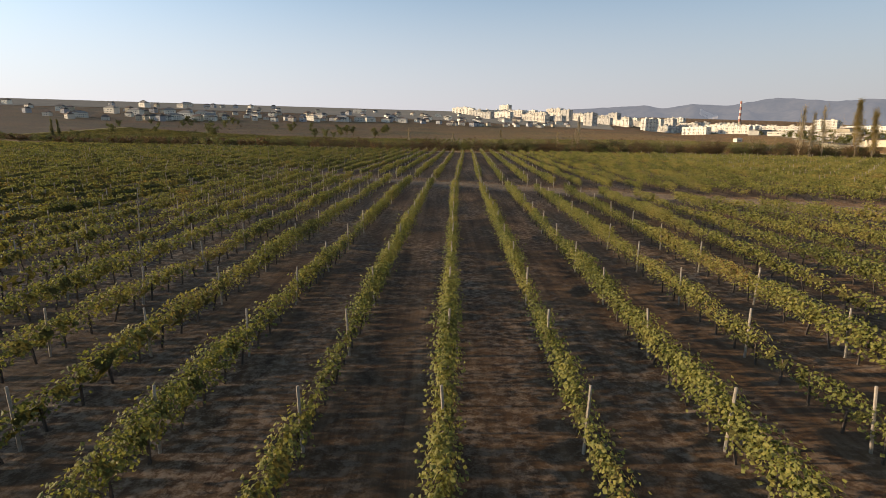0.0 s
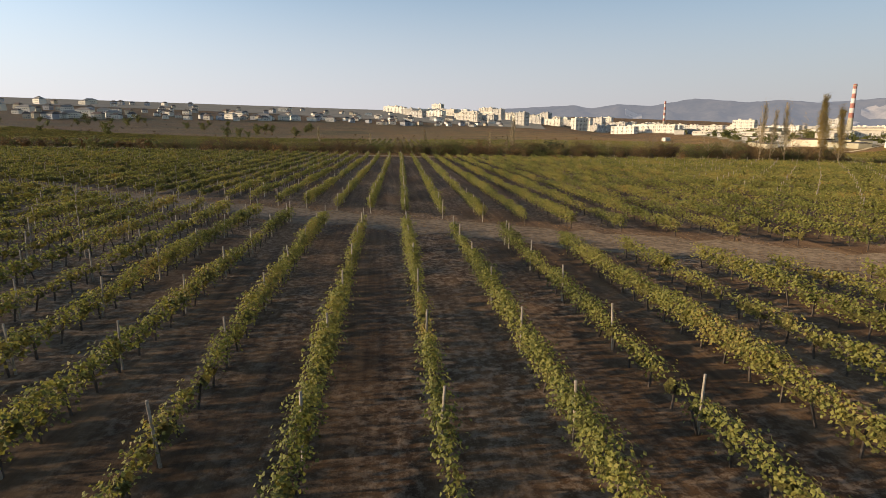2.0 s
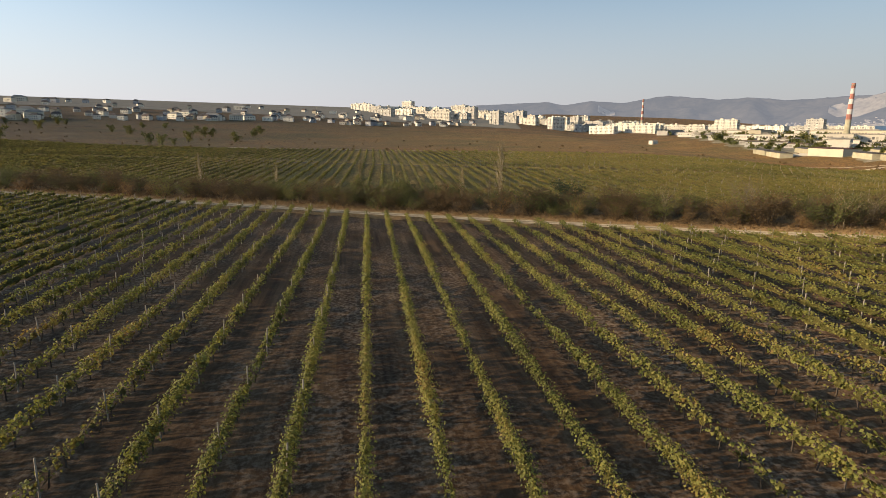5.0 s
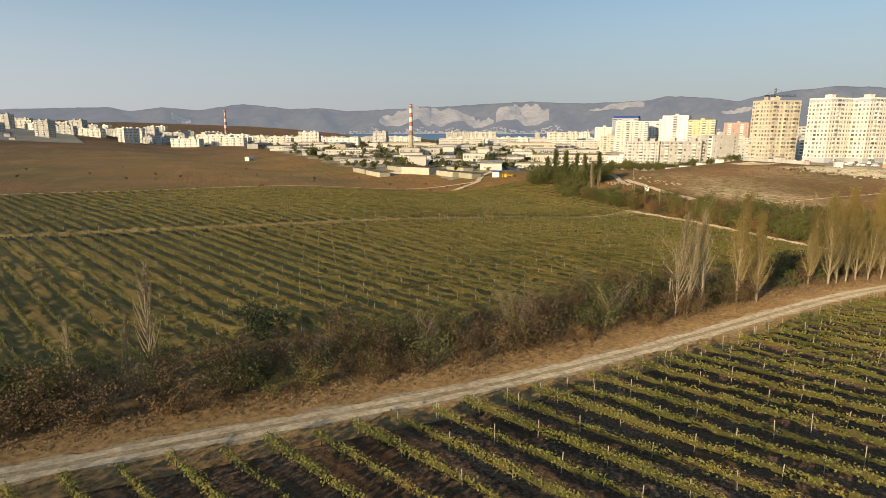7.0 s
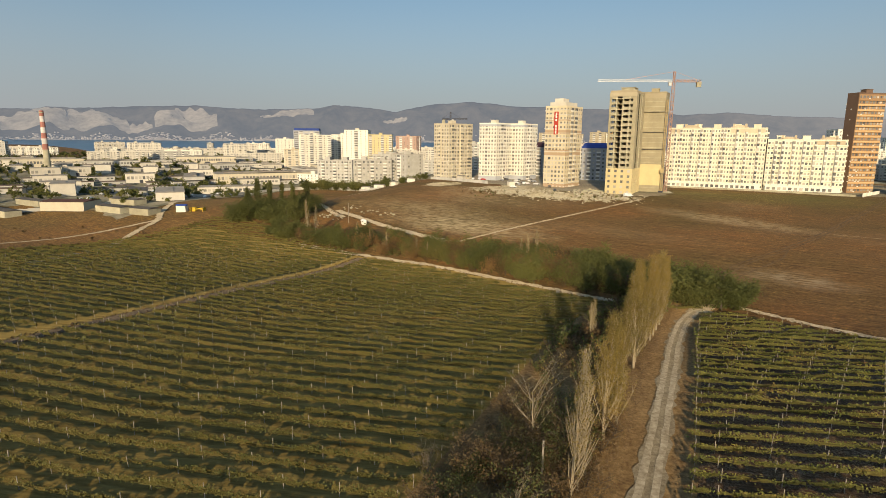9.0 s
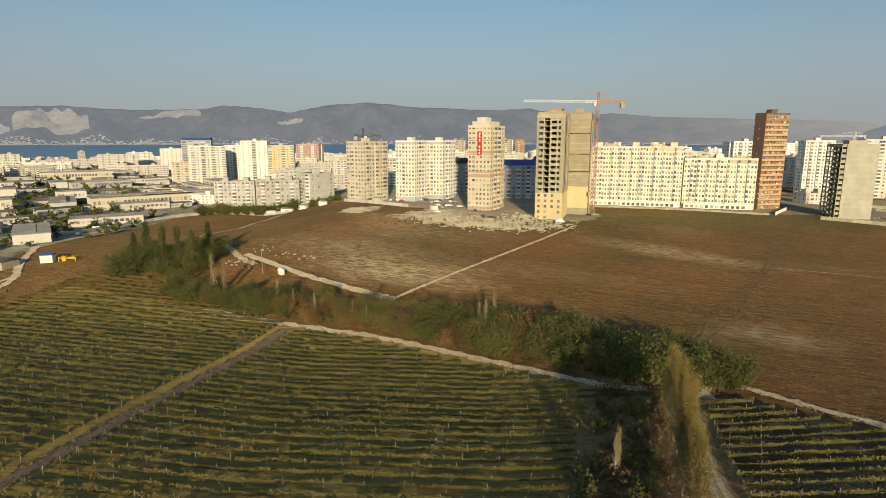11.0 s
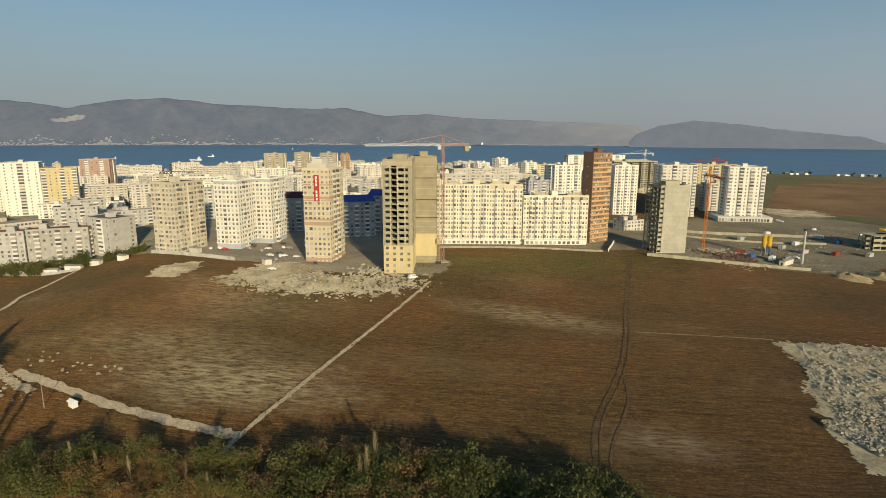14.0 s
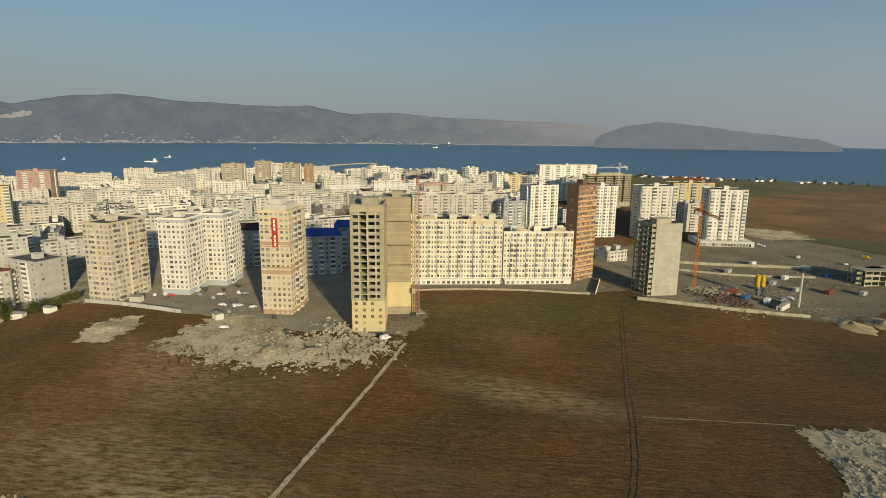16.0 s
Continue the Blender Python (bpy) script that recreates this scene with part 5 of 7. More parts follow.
GLASS = material("window_glass", build_glass, 0.12)
GLASS.node_tree.nodes["Principled BSDF"].inputs["Specular IOR Level"].default_value = 0.5


def boxes6(arr):
    """Closed boxes from rows of x0, x1, y0, y1, z0, z1."""
    a = np.asarray(arr, float)
    x, y, z = a[:, 0:2], a[:, 2:4], a[:, 4:6]
    ix, iy, iz = [0, 1, 1, 0, 0, 1, 1, 0], [0, 0, 1, 1, 0, 0, 1, 1], [0, 0, 0, 0, 1, 1, 1, 1]
    v = np.stack([x[:, ix], y[:, iy], z[:, iz]], -1).reshape(-1, 3)
    f = np.array([[0, 3, 2, 1], [4, 5, 6, 7], [0, 1, 5, 4], [1, 2, 6, 5], [2, 3, 7, 6], [3, 0, 4, 7]])
    return v, (np.arange(len(a))[:, None, None] * 8 + f).reshape(-1, 4)


def box_part(name, arr, mat, parent, label="", kind=""):
    if len(arr) == 0:
        return None
    return part_np(name, mesh_np(name, *boxes6(arr), mat), parent, label, kind)


def pane_part(parent, rows):
    """Panes: flat sheets in the wall, open boxes where a bay stands out."""
    if not rows:
        return None
    v, f = boxes6([r for side, r in rows])
    f = f.reshape(len(rows), 6, 4)
    keep = {"front": 2, "right": 3, "back": 4, "left": 5}
    faces = []
    for i, (side, r) in enumerate(rows):
        deep = min(r[1] - r[0], r[3] - r[2]) > 0.3
        faces += [f[i, k] for k in (range(1, 6) if deep else (keep[side],))]
    return part_np("glazing", mesh_np("glazing", v, np.array(faces), GLASS), parent, kind="stuff")


def side_boxes(side, w, d, u0, u1, out0, out1, z0, z1):
    """A box on one side of a w by d house: u runs along the side, out away from the wall."""
    if side == "front":
        return (u0, u1, -out1, -out0, z0, z1)
    if side == "back":
        return (w - u1, w - u0, d + out0, d + out1, z0, z1)
    if side == "left":
        return (-out1, -out0, d - u1, d - u0, z0, z1)
    return (w + out0, w + out1, u0, u1, z0, z1)


def frame_at(a, b, z=None):
    """A pose whose x runs from a to b on the ground and whose y points away from the field."""
    turn = math.degrees(math.atan2(b[1] - a[1], b[0] - a[0]))
    g = min(float(land(*a)), float(land(*b))) if z is None else z
    return pose(a[0], a[1], g - 0.25, 0, 0, turn)


def block(name, a, b, depth, h, floors, wall, label, front="wbwwbw", ends="ww", roof=ROOF_DARK, trim=TRIM_WHITE, band=None, group="", huts=1, top=None, seed=1):
    """A flat-roofed apartment house: wall, parapet, roof, glazing, balconies, roof huts.
    Letters of a side: w window, W wide window, b balcony, l glazed loggia stack, s strip of stair windows, - blank."""
    rnd = random.Random(seed + int(a[0]))
    w = math.hypot(b[0] - a[0], b[1] - a[1])
    base = new(name)
    base.matrix_basis = frame_at(a, b)
    tagged(base, label, "building", group)
    d, fh = depth, (h - 1.4) / floors
    box_part("wall", [(0, w, 0, d, -1.5, h - 0.9)], wall, base)
    box_part("parapet", [(-0.12, w + 0.12, -0.12, 0.25, h - 0.9, h), (-0.12, w + 0.12, d - 0.25, d + 0.12, h - 0.9, h), (-0.12, 0.25, 0.25, d - 0.25, h - 0.9, h), (w - 0.25, w + 0.12, 0.25, d - 0.25, h - 0.9, h)], top or wall, base)
    box_part("roof", [(0.26, w - 0.26, 0.26, d - 0.26, h - 0.88, h - 0.6)], roof, base)
    panes, rails, bays, units = [], [], [], []
    for side, pat, length in (("front", front, w), ("back", front[::-1] if h > 40 else front[::-1].replace("b", "w"), w), ("left", ends, d), ("right", ends, d)):
        n = len(pat)
        if n == 0:
            continue
        step = length / n
        for i, c in enumerate(pat):
            u = (i + 0.5) * step
            if c == "l":
                bays.append(side_boxes(side, w, d, u - step * 0.36, u + step * 0.36, 0.0, 0.9, 0.6, h - 1.2))
            for k in range(floors):
                z = 0.5 + k * fh
                if c in "wW" and h > 24 and rnd.random() < 0.17:
                    units.append(side_boxes(side, w, d, u + step * 0.36, u + step * 0.36 + 0.8, 0.02, 0.4, z + 0.4, z + 0.95))
                if c == "w":
                    hw = min(0.68, step * 0.3) * rnd.uniform(0.75, 1.12)
                    panes.append((side, side_boxes(side, w, d, u - hw, u + hw, -0.1, 0.03, z + 0.9, z + 2.35)))
                elif c == "W":
                    hw = step * 0.38
                    panes.append((side, side_boxes(side, w, d, u - hw, u + hw, -0.1, 0.03, z + 0.8, z + 2.4)))
                elif c == "s":
                    panes.append((side, side_boxes(side, w, d, u - 0.5, u + 0.5, -0.1, 0.03, z + 1.6, z + 2.9)))
                elif c == "b":
                    hw = step * 0.4
                    rails.append(side_boxes(side, w, d, u - hw, u + hw, 0.0, 1.15, z + 0.0, z + 1.05))
                    glazed = rnd.random() < 0.55
                    panes.append((side, side_boxes(side, w, d, u - hw * 0.93, u + hw * 0.93, -0.1 if not glazed else 0.02, 0.03 if not glazed else 1.05, z + 1.06, z + fh - 0.35)))
                elif c == "l":
                    hw = step * 0.33
                    panes.append((side, side_boxes(side, w, d, u - hw, u + hw, 0.5, 0.93, z + 1.15, z + fh - 0.4)))
    pane_part(base, panes)
    box_part("cooling_unit", units, TRIM_WHITE, base, kind="stuff")
    box_part("balcony_tier", rails, trim, base, kind="stuff")
    box_part("bay", bays, trim, base, kind="stuff")
    for k in range(huts):
        u = w * (k + 0.5) / huts
        box_part("roof_hut", [(u - 2.2, u + 2.2, d * 0.35, d * 0.35 + 4.5, h - 0.7, h + 2.2), (u - 2.5, u + 2.5, d * 0.35 - 0.3, d * 0.35 + 4.8, h + 2.2, h + 2.45)], top or wall, base)
    if band:
        mat, levels = band
        rings = []
        for z0, z1 in levels:
            rings += [(-0.06, w + 0.06, -0.06, 0.2, z0, z1), (-0.06, w + 0.06, d - 0.2, d + 0.06, z0, z1), (-0.06, 0.2, 0.2, d - 0.2, z0, z1), (w - 0.2, w + 0.06, 0.2, d - 0.2, z0, z1)]
        box_part("band", rings, mat, base, kind="stuff")
    return base


# towers along the brown field; a is the northern foot of the front, b the southern
block("apartment_tower", (507.6, 258.8), (498.0, 245.4), 27, 44, 15, W_BEIGE, "beige brick apartment tower, finished but empty", "wwlwww", "wbwwlwwbw", ROOF_DARK, W_BEIGE, (W_CREAM, [(2.84 * k + 3.2, 2.84 * k + 3.45) for k in range(14)]), "towers at the field's edge", 1, seed=3)
block("apartment_tower", (508.1, 222.8), (500.5, 208.6), 20, 44.5, 15, W_WHITE, "white apartment tower with a grey base", "wwWwww", "wwblwww", ROOF_PALE, TRIM_WHITE, (W_GREY, [(-1, 3.6), (42, 43.5)] + [(2.87 * k + 6.1, 2.87 * k + 6.28) for k in range(12)]), "towers at the field's edge", 1, seed=4)
block("apartment_tower", (522.0, 202.2), (514.6, 188.2), 22, 44.5, 15, W_WHITE, "white apartment tower joined to its twin", "wwWwww", "wwblwwww", ROOF_PALE, TRIM_WHITE, (W_GREY, [(-1, 3.6), (42, 43.5)] + [(2.87 * k + 6.1, 2.87 * k + 6.28) for k in range(12)]), "towers at the field's edge", 1, seed=5)
T3 = block("apartment_tower", (450.8, 172.4), (443.9, 158.8), 25, 54, 18, W_TAN, "sand and brown brick tower with a red banner", "wWwwww", "wwbwbwww", ROOF_PALE, W_CREAM,
           (W_BAND, [(0, 2.6), (21.6, 23.6), (24.4, 25.4), (35.6, 38.2), (44.4, 45.4)]), "towers at the field's edge", 1, seed=6)
stripes = []
for k in range(17):
    z = 3.0 * k + 3.1
    stripes += [(-0.1, 15.35, -0.1, 0.1, z, z + 0.45), (-0.1, 0.1, 0.1, 24.9, z, z + 0.45), (15.15, 15.35, 0.1, 24.9, z, z + 0.45)]
box_part("floor_stripe", stripes, W_CREAM, T3, kind="stuff")
box_part("crown_wall", [(1.5, 13, 3, 21, 53.5, 56.5), (4, 10, 5, 14, 56.5, 59)], W_CREAM, T3)
bn = box_part("banner", [(6.4, 9.5, -0.3, -0.14, 35.4, 50.2)], BANNER_RED, T3, "red vertical advertising banner")
bars = [(7.45, 8.45, -0.36, -0.28, 48.0 - 2.0 * k, 49.5 - 2.0 * k) for k in (0, 1, 2, 4, 5, 6)]
box_part("lettering", bars, TRIM_WHITE, bn, "white bars of lettering", kind="stuff")


def unfinished(name, a, b, depth, floors, fh, label, infill, clad_to, cols, group, crown=True, slab=W_CONC, pier=False):
    """A concrete skeleton under construction: slabs, columns, walls set back, lower floors clad."""
    w, d, h = math.hypot(b[0] - a[0], b[1] - a[1]), depth, floors * fh
    base = new(name)
    base.matrix_basis = frame_at(a, b)
    tagged(base, label, "building", group)
    box_part("floor_slab", [(-0.15, w + 0.15, -0.15, d + 0.15, k * fh - 0.32, k * fh) for k in range(floors + 1)], slab, base, kind="stuff")
    box_part("core_wall", [(w * 0.3, w * 0.7, d * 0.55, d * 0.95, -1.5, h)], slab, base)
    box_part("partition", [(w * i / cols - 0.12, w * i / cols + 0.12, 0.55, d - 0.55, 0, h) for i in range(1, cols)] + [(0.55, w - 0.55, d * 0.5 - 0.1, d * 0.5 + 0.1, 0, h)], slab, base, kind="stuff")
    n = cols
    us = [w * i / n for i in range(n + 1)]
    vs_ = [d * i / 4 for i in range(5)]
    posts = [(max(0, u - 0.35), min(w, u + 0.35), 0, 0.5, -1.5, h) for u in us] + [(max(0, u - 0.35), min(w, u + 0.35), d - 0.5, d, -1.5, h) for u in us]
    posts += [(0, 0.5, max(0.5, v - 0.3), min(d - 0.5, v + 0.3), -1.5, h) for v in vs_] + [(w - 0.5, w, max(0.5, v - 0.3), min(d - 0.5, v + 0.3), -1.5, h) for v in vs_]
    box_part("column", posts, slab, base, kind="stuff")
    sill = []
    for k in range(clad_to, floors):
        for i in range(n):
            if pier:
                if i != 1:
                    sill.append((us[i] + 0.36, us[i + 1] - 0.36, 0.06, 0.28, k * fh + 0.02, k * fh + 1.3))
            elif (i + 1) % 3:
                sill.append((us[i] + 0.4, us[i + 1] - 0.4, 0.06, 0.3, k * fh, k * fh + (1.1 if i % 2 else 1.5)))
    box_part("sill_wall", sill, infill if not pier else slab, base, kind="stuff")
    if pier:
        box_part("brick_pier", [(w - 1.9, w + 0.2, -0.22, 0.04, clad_to * fh, h), (-0.22, 1.0, -0.22, 0.04, clad_to * fh, h)] + [(w + 0.02, w + 0.2, y0 * d + 0.06, y1 * d, clad_to * fh, h) for y0, y1 in ((0, 0.2), (0.38, 0.6), (0.78, 1.0))], W_OLIVE, base, "sand brick pier beside the open bays")
        box_part("cornice", [(-0.3, w + 0.3, -0.3, -0.17, h - 2.1, h + 0.1)], W_SAND, base)
    clad, panes = [], []
    for side, length in (("front", w), ("left", d), ("right", d), ("back", w)):
        m = n if length == w else 4
        step = length / m
        for k in range(clad_to):
            z = k * fh
            for i in range(m):
                u0, u1 = i * step, (i + 1) * step
                um = (u0 + u1) / 2
                e = 0.0 if side in ("front", "back") else 0.16
                clad += [side_boxes(side, w, d, u0 + e * (i == 0), um - 0.75, -0.15, 0.17, z, z + fh), side_boxes(side, w, d, um + 0.75, u1 - e * (i == m - 1), -0.15, 0.17, z, z + fh),
                         side_boxes(side, w, d, um - 0.75, um + 0.75, -0.15, 0.17, z, z + 0.9), side_boxes(side, w, d, um - 0.75, um + 0.75, -0.15, 0.17, z + 2.4, z + fh)]
                panes.append(side_boxes(side, w, d, um - 0.75, um + 0.75, -0.14, -0.06, z + 0.9, z + 2.4))
    box_part("cladding", clad, infill, base, kind="stuff")
    box_part("glazing", panes, GLASS, base, kind="stuff")
    if crown:
        box_part("crown_wall", [(0, w, 0, 0.4, h, h + 1.3), (0, w, d - 0.4, d, h, h + 1.3), (0, 0.4, 0.4, d - 0.4, h, h + 1.3), (w - 0.4, w, 0.4, d - 0.4, h, h + 1.3)], W_SAND if pier else infill, base)
        box_part("roof_hut", [(w * 0.3, w * 0.8, d * 0.3, d * 0.7, h, h + 3.2), (w * 0.27, w * 0.83, d * 0.27, d * 0.73, h + 3.2, h + 3.5)], slab, base)
    return base


unfinished("unfinished_tower", (409.2, 135.7), (404.2, 121.5), 25, 19, 3.12, "unfinished concrete tower with open floors above yellow brick", W_YELLOW, 5, 4, "building site", pier=True, slab=W_CONC)
T4B = block("unfinished_tower", (429.2, 115.5), (424.6, 101.4), 17, 61, 19, W_OLIVE, "unfinished tower wing walled in sand brick, windowless", "", "", ROOF_PALE, W_CREAM, (W_CONC, [(3.08 * k + 2.8, 3.08 * k + 3.1) for k in range(19)]), "building site", 1, seed=8)
box_part("debris_net", [(-0.4, 15.6, -1.3, -0.1, z, z + 0.14) for z in (26.5, 36.8, 49.0)], STEEL_DARK, T4B, "sagging dark debris net", kind="stuff")
box_part("lower_cladding", [(-0.1, 14.9, -0.13, -0.07, 4.5, 17.4)], W_YELLOW, T4B)
box_part("upper_cladding", [(-0.1, 14.9, -0.13, -0.07, 57.2, 60.0)], W_SAND, T4B)
LA = block("apartment_house", (484, 86), (463.8, 28.5), 15, 41, 13, W_FAIR, "long cream-white apartment house with peach gables", "wwlwbWwwbwwbWwwlwwbbwwWlwwbwWwbww", "wbw", ROOF_DARK, TRIM_WHITE, (W_PEACH, [(3.05 * k + 3.3, 3.05 * k + 3.55) for k in range(12)]), "long house by the field", 5, seed=9)
LB = block("apartment_house", (463.2, 27.9), (449.5, -13.5), 15, 33.5, 10, W_FAIR, "lower cream-white wing of the long apartment house", "wwbWlwwbwwlWwbwwlwwbww", "wbw", ROOF_DARK, TRIM_WHITE, (W_PEACH, [(3.21 * k + 3.45, 3.21 * k + 3.7) for k in range(9)]), "long house by the field", 3, seed=10)
for ob, w, h, spots, panels in ((LA, 60.9, 41, (0.24, 0.73), ((0.03, 0.12), (0.64, 0.98))), (LB, 43.6, 33.5, (0.27, 0.78), ((0.62, 0.97),))):
    for f in spots:
        box_part("roof_gable", [(w * f - 5.2 + 1.3 * s, w * f + 5.2 - 1.3 * s, -0.16, 0.3, h + 0.02 + 0.55 * s, h + 0.55 * (s + 1)) for s in range(3)] + [(w * f + q - 0.7, w * f + q + 0.7, -0.16, 1.2, h + 0.04, h + 2.5) for q in (-3.6, 3.6)], W_PEACH, ob, "stepped peach gable")
    for f0, f1 in panels:
        box_part("top_panel", [(w * f0, w * f1, -0.045, 0.1, h - 3.4, h - 0.92)], W_PEACH, ob, "peach panel under the roof edge")
    box_part("shop_storey", [(1.0, w - 1.0, -2.6, -0.02, -1.5, 3.5), (0.7, w - 0.7, -2.9, -0.02, 3.5, 3.8)], W_WHITE, ob, "low white ground storey")
    box_part("shop_window", [(2.0 + 3.1 * k, 3.9 + 3.1 * k, -2.66, -2.5, 0.9, 2.7) for k in range(int((w - 4) / 3.1))], GLASS, ob, kind="stuff")
T5 = block("brick_tower", (452, -17.5), (457, -35), 9, 62, 19, W_BROWN, "tall brown brick tower still in scaffolding", "wWwwWwwW", "ww", ROOF_DARK, W_ORANGE, (W_ORANGE, [(3.2 * k + 3.0, 3.2 * k + 4.1) for k in range(17)]), "towers at the field's edge", 1, W_UMBER, 11)
# north end in a darker sheet: net colour with that face's shade painted in
box_part("end_wall", [(-0.35, -0.02, 0.1, 8.9, -1.5, 62.2)], W_UMBER, T5)
box_part("scaffold_tier", [(w0, w0 + 5.6, -1.0, -0.12, 3.2 * k + 2.7, 3.2 * k + 2.86) for k in range(18) for w0 in (0.3, 6.3, 12.2)], W_BROWN, T5, kind="stuff")
G = unfinished("concrete_tower", (409.5, -38.5), (406.6, -58), 17, 14, 3.0, "bare grey concrete tower shell beside an orange crane", W_CONC, 0, 5, "building site")
box_part("shear_wall", [(2.4, 19.5, -0.5, -0.18, -1.5, 43.2)], W_CAST, G, "tall blank concrete wall")
box_part("pour_joint", [(2.35, 19.55, -0.58, -0.52, 3.0 * k + 2.9, 3.0 * k + 3.02) for k in range(14)], W_CONC, G, kind="stuff")

# white towers to the south
for (a, b, dep, h, fl, wall, lab, fr) in [
        ((540.4, -220), (525, -249), 22, 51, 16, W_WHITE, "white rounded apartment tower on a low shop base", "lwbwbwl"),
        ((581.4, -178.9), (570.5, -211.9), 22, 51, 16, W_WHITE, "white apartment tower with stacked balconies", "lwbwbwl"),
        ((606, -143), (600, -166), 20, 50, 16, W_WHITE, "white apartment tower behind the brick tower", "wbwlwbw"),
        ((633, -266), (618, -309), 22, 48, 15, W_YELLOW, "yellow and white apartment tower", "wlwbwlw"),
        ((603, -254), (596, -272), 14, 30, 10, W_CREAM, "cream apartment house with a red roof", "wbw"),
        ((634.3, -91.6), (635.8, -123.7), 20, 48, 15, W_WHITE, "white apartment tower with deep balconies", "wbwlwbw"),
        ((640.8, -66), (642.2, -91), 14, 31, 10, W_GREY, "grey apartment block in shade", "wbwbw"),
        ((679.7, 13.3), (660, -80), 16, 35, 11, W_CREAM, "long cream apartment house with a waved roofline", "wbwwlwbwwbwwlwbwwbw"),
        ((807.4, -45), (812, -139), 16, 36, 11, W_CREAM, "far cream apartment house with a waved roofline", "wbwwlwbwwbwwlwbw"),
        ((961, -243), (959, -277), 16, 33, 10, W_YELLOW, "yellowish far apartment block", "wbwbw"),
        ((1010, -330), (1000, -440), 18, 46, 14, W_WHITE, "wide white far apartment house", "wbwlwbwlwbw"),
        ((1059.9, 178.6), (1049, 151.4), 20, 45, 14, W_SAND, "far sand-coloured apartment tower", "wbwbw"),
        ((1152, 126), (1143, 104), 18, 44, 14, W_SAND, "far slim sand-coloured tower", "wbww"),
        ((1034, 96), (1024.7, 73), 18, 46, 14, W_SAND, "far sand-coloured tower by the shore", "wbwbw"),
        ((1020, 66), (1016, 54), 14, 44, 14, W_BROWN, "far brown tower by the shore", "wbw"),
        ((1128, -59), (1150, -95), 18, 33, 10, W_WHITE, "far white tower by the water", "wbwbw"),
        ((526.6, 142), (523.5, 116.4), 14, 26, 8, W_GREY, "pale grey apartment house under a blue roof", "wbwbwbw"),
        ((545, 116), (541, 96), 14, 28, 8, W_GREY, "second pale grey house under a blue roof", "wbwbw"),
        ((566.4, 183), (560.8, 160), 14, 26, 8, W_GREY, "pale grey house under a maroon roof", "wbwbw"),
        ((659, 254), (650, 222), 13, 27, 9, W_PANEL, "grey panel apartment block", "wbwbwbwbw"),
        ((532, 367.3), (532.1, 335.6), 13, 25.5, 9, W_PANEL, "weathered grey panel block of flats", "wbwwbwwbw"),
        ((534, 335.2), (536.2, 301.4), 13, 26, 9, W_PANEL, "weathered grey panel block of flats, joined to its neighbour", "wbwwbwwbw"),
        ((530.6, 287.4), (543, 275), 28, 24, 8, W_PANEL, "narrow panel block with a blank end wall", "w-w"),
        ((703.7, 357), (714.5, 328), 14, 27, 9, W_PANEL, "grey panel block behind others", "w-bwbw"),
        ((643, 345), (655, 322), 13, 27, 9, W_PANEL, "tall panel block end", "wbwbw"),
        ((600, 434.6), (590.6, 388), 14, 9, 3, W_WHITE, "long low white school building", "wwwwwwwwwwww"),
        ((802, 499), (822, 462), 24, 49, 16, W_WHITE, "white apartment tower with rounded balconies", "lwbwbwl"),
        ((804, 524), (812, 501), 18, 29, 9, W_BEIGE, "brown and beige apartment house", "wbwbw"),
        ((919, 560), (929, 521), 24, 56, 17, W_GREY, "glazed white tower with a blue crown", "WlWlW"),
        ((988, 623), (1003, 596), 20, 40, 12, W_WHITE, "white block with a red-brown roof", "wwwww"),
        ((870, 480), (864, 453), 22, 50, 16, W_WHITE, "white apartment tower with layered balconies", "lwbwl"),
        ((822, 443), (826, 410), 22, 56, 17, W_WHITE, "white apartment tower beside a yellow one", "wwbww"),
        ((824, 409), (831, 377), 22, 50, 16, W_YELLOW, "yellow and white apartment tower", "bwwbwb"),
        ((1076, 434), (1068, 394), 22, 50, 16, W_PINK, "pink-brown tower with a crenellated top", "wlwwlw")]:
    roof = ROOF_BLUE if "blue roof" in lab else ROOF_PURPLE if "maroon" in lab else ROOF_RED if "red" in lab else ROOF_DARK
    ob = block("apartment_tower" if h > 40 else "apartment_house", a, b, dep, h, fl, wall, lab, fr, "wbw" if dep < 16 else "wwlw", roof, TRIM_WHITE, None, "apartment houses", 1 if dep > 15 else 2, seed=int(h + a[0]))
    w = math.hypot(b[0] - a[0], b[1] - a[1])
    if "blue roof" in lab or "maroon" in lab:
        bm = bmesh.new()
        q = [bm.verts.new(p) for p in ((-0.8, -0.8, h - 0.2), (w + 0.8, -0.8, h - 0.2), (w + 0.8, dep + 0.8, h - 0.2), (-0.8, dep + 0.8, h - 0.2), (1.5, dep / 2, h + 4), (w - 1.5, dep / 2, h + 4))]
        for idx in ((0, 1, 5, 4), (2, 3, 4, 5), (1, 2, 5), (3, 0, 4), (3, 2, 1, 0)):
            bm.faces.new([q[i] for i in idx])
        me = bpy.data.meshes.new("hipped_roof")
        bm.to_mesh(me)
        bm.free()
        me.materials.append(roof)
        part_np("hipped_roof", me, ob)
    if "waved" in lab:
        box_part("roof_gable", [(w * f - 7 + 1.4 * s, w * f + 7 - 1.4 * s, 0, 0.5, h + 0.45 * s, h + 0.45 * (s + 1)) for f in (0.2, 0.5, 0.8) for s in range(4)], wall, ob)
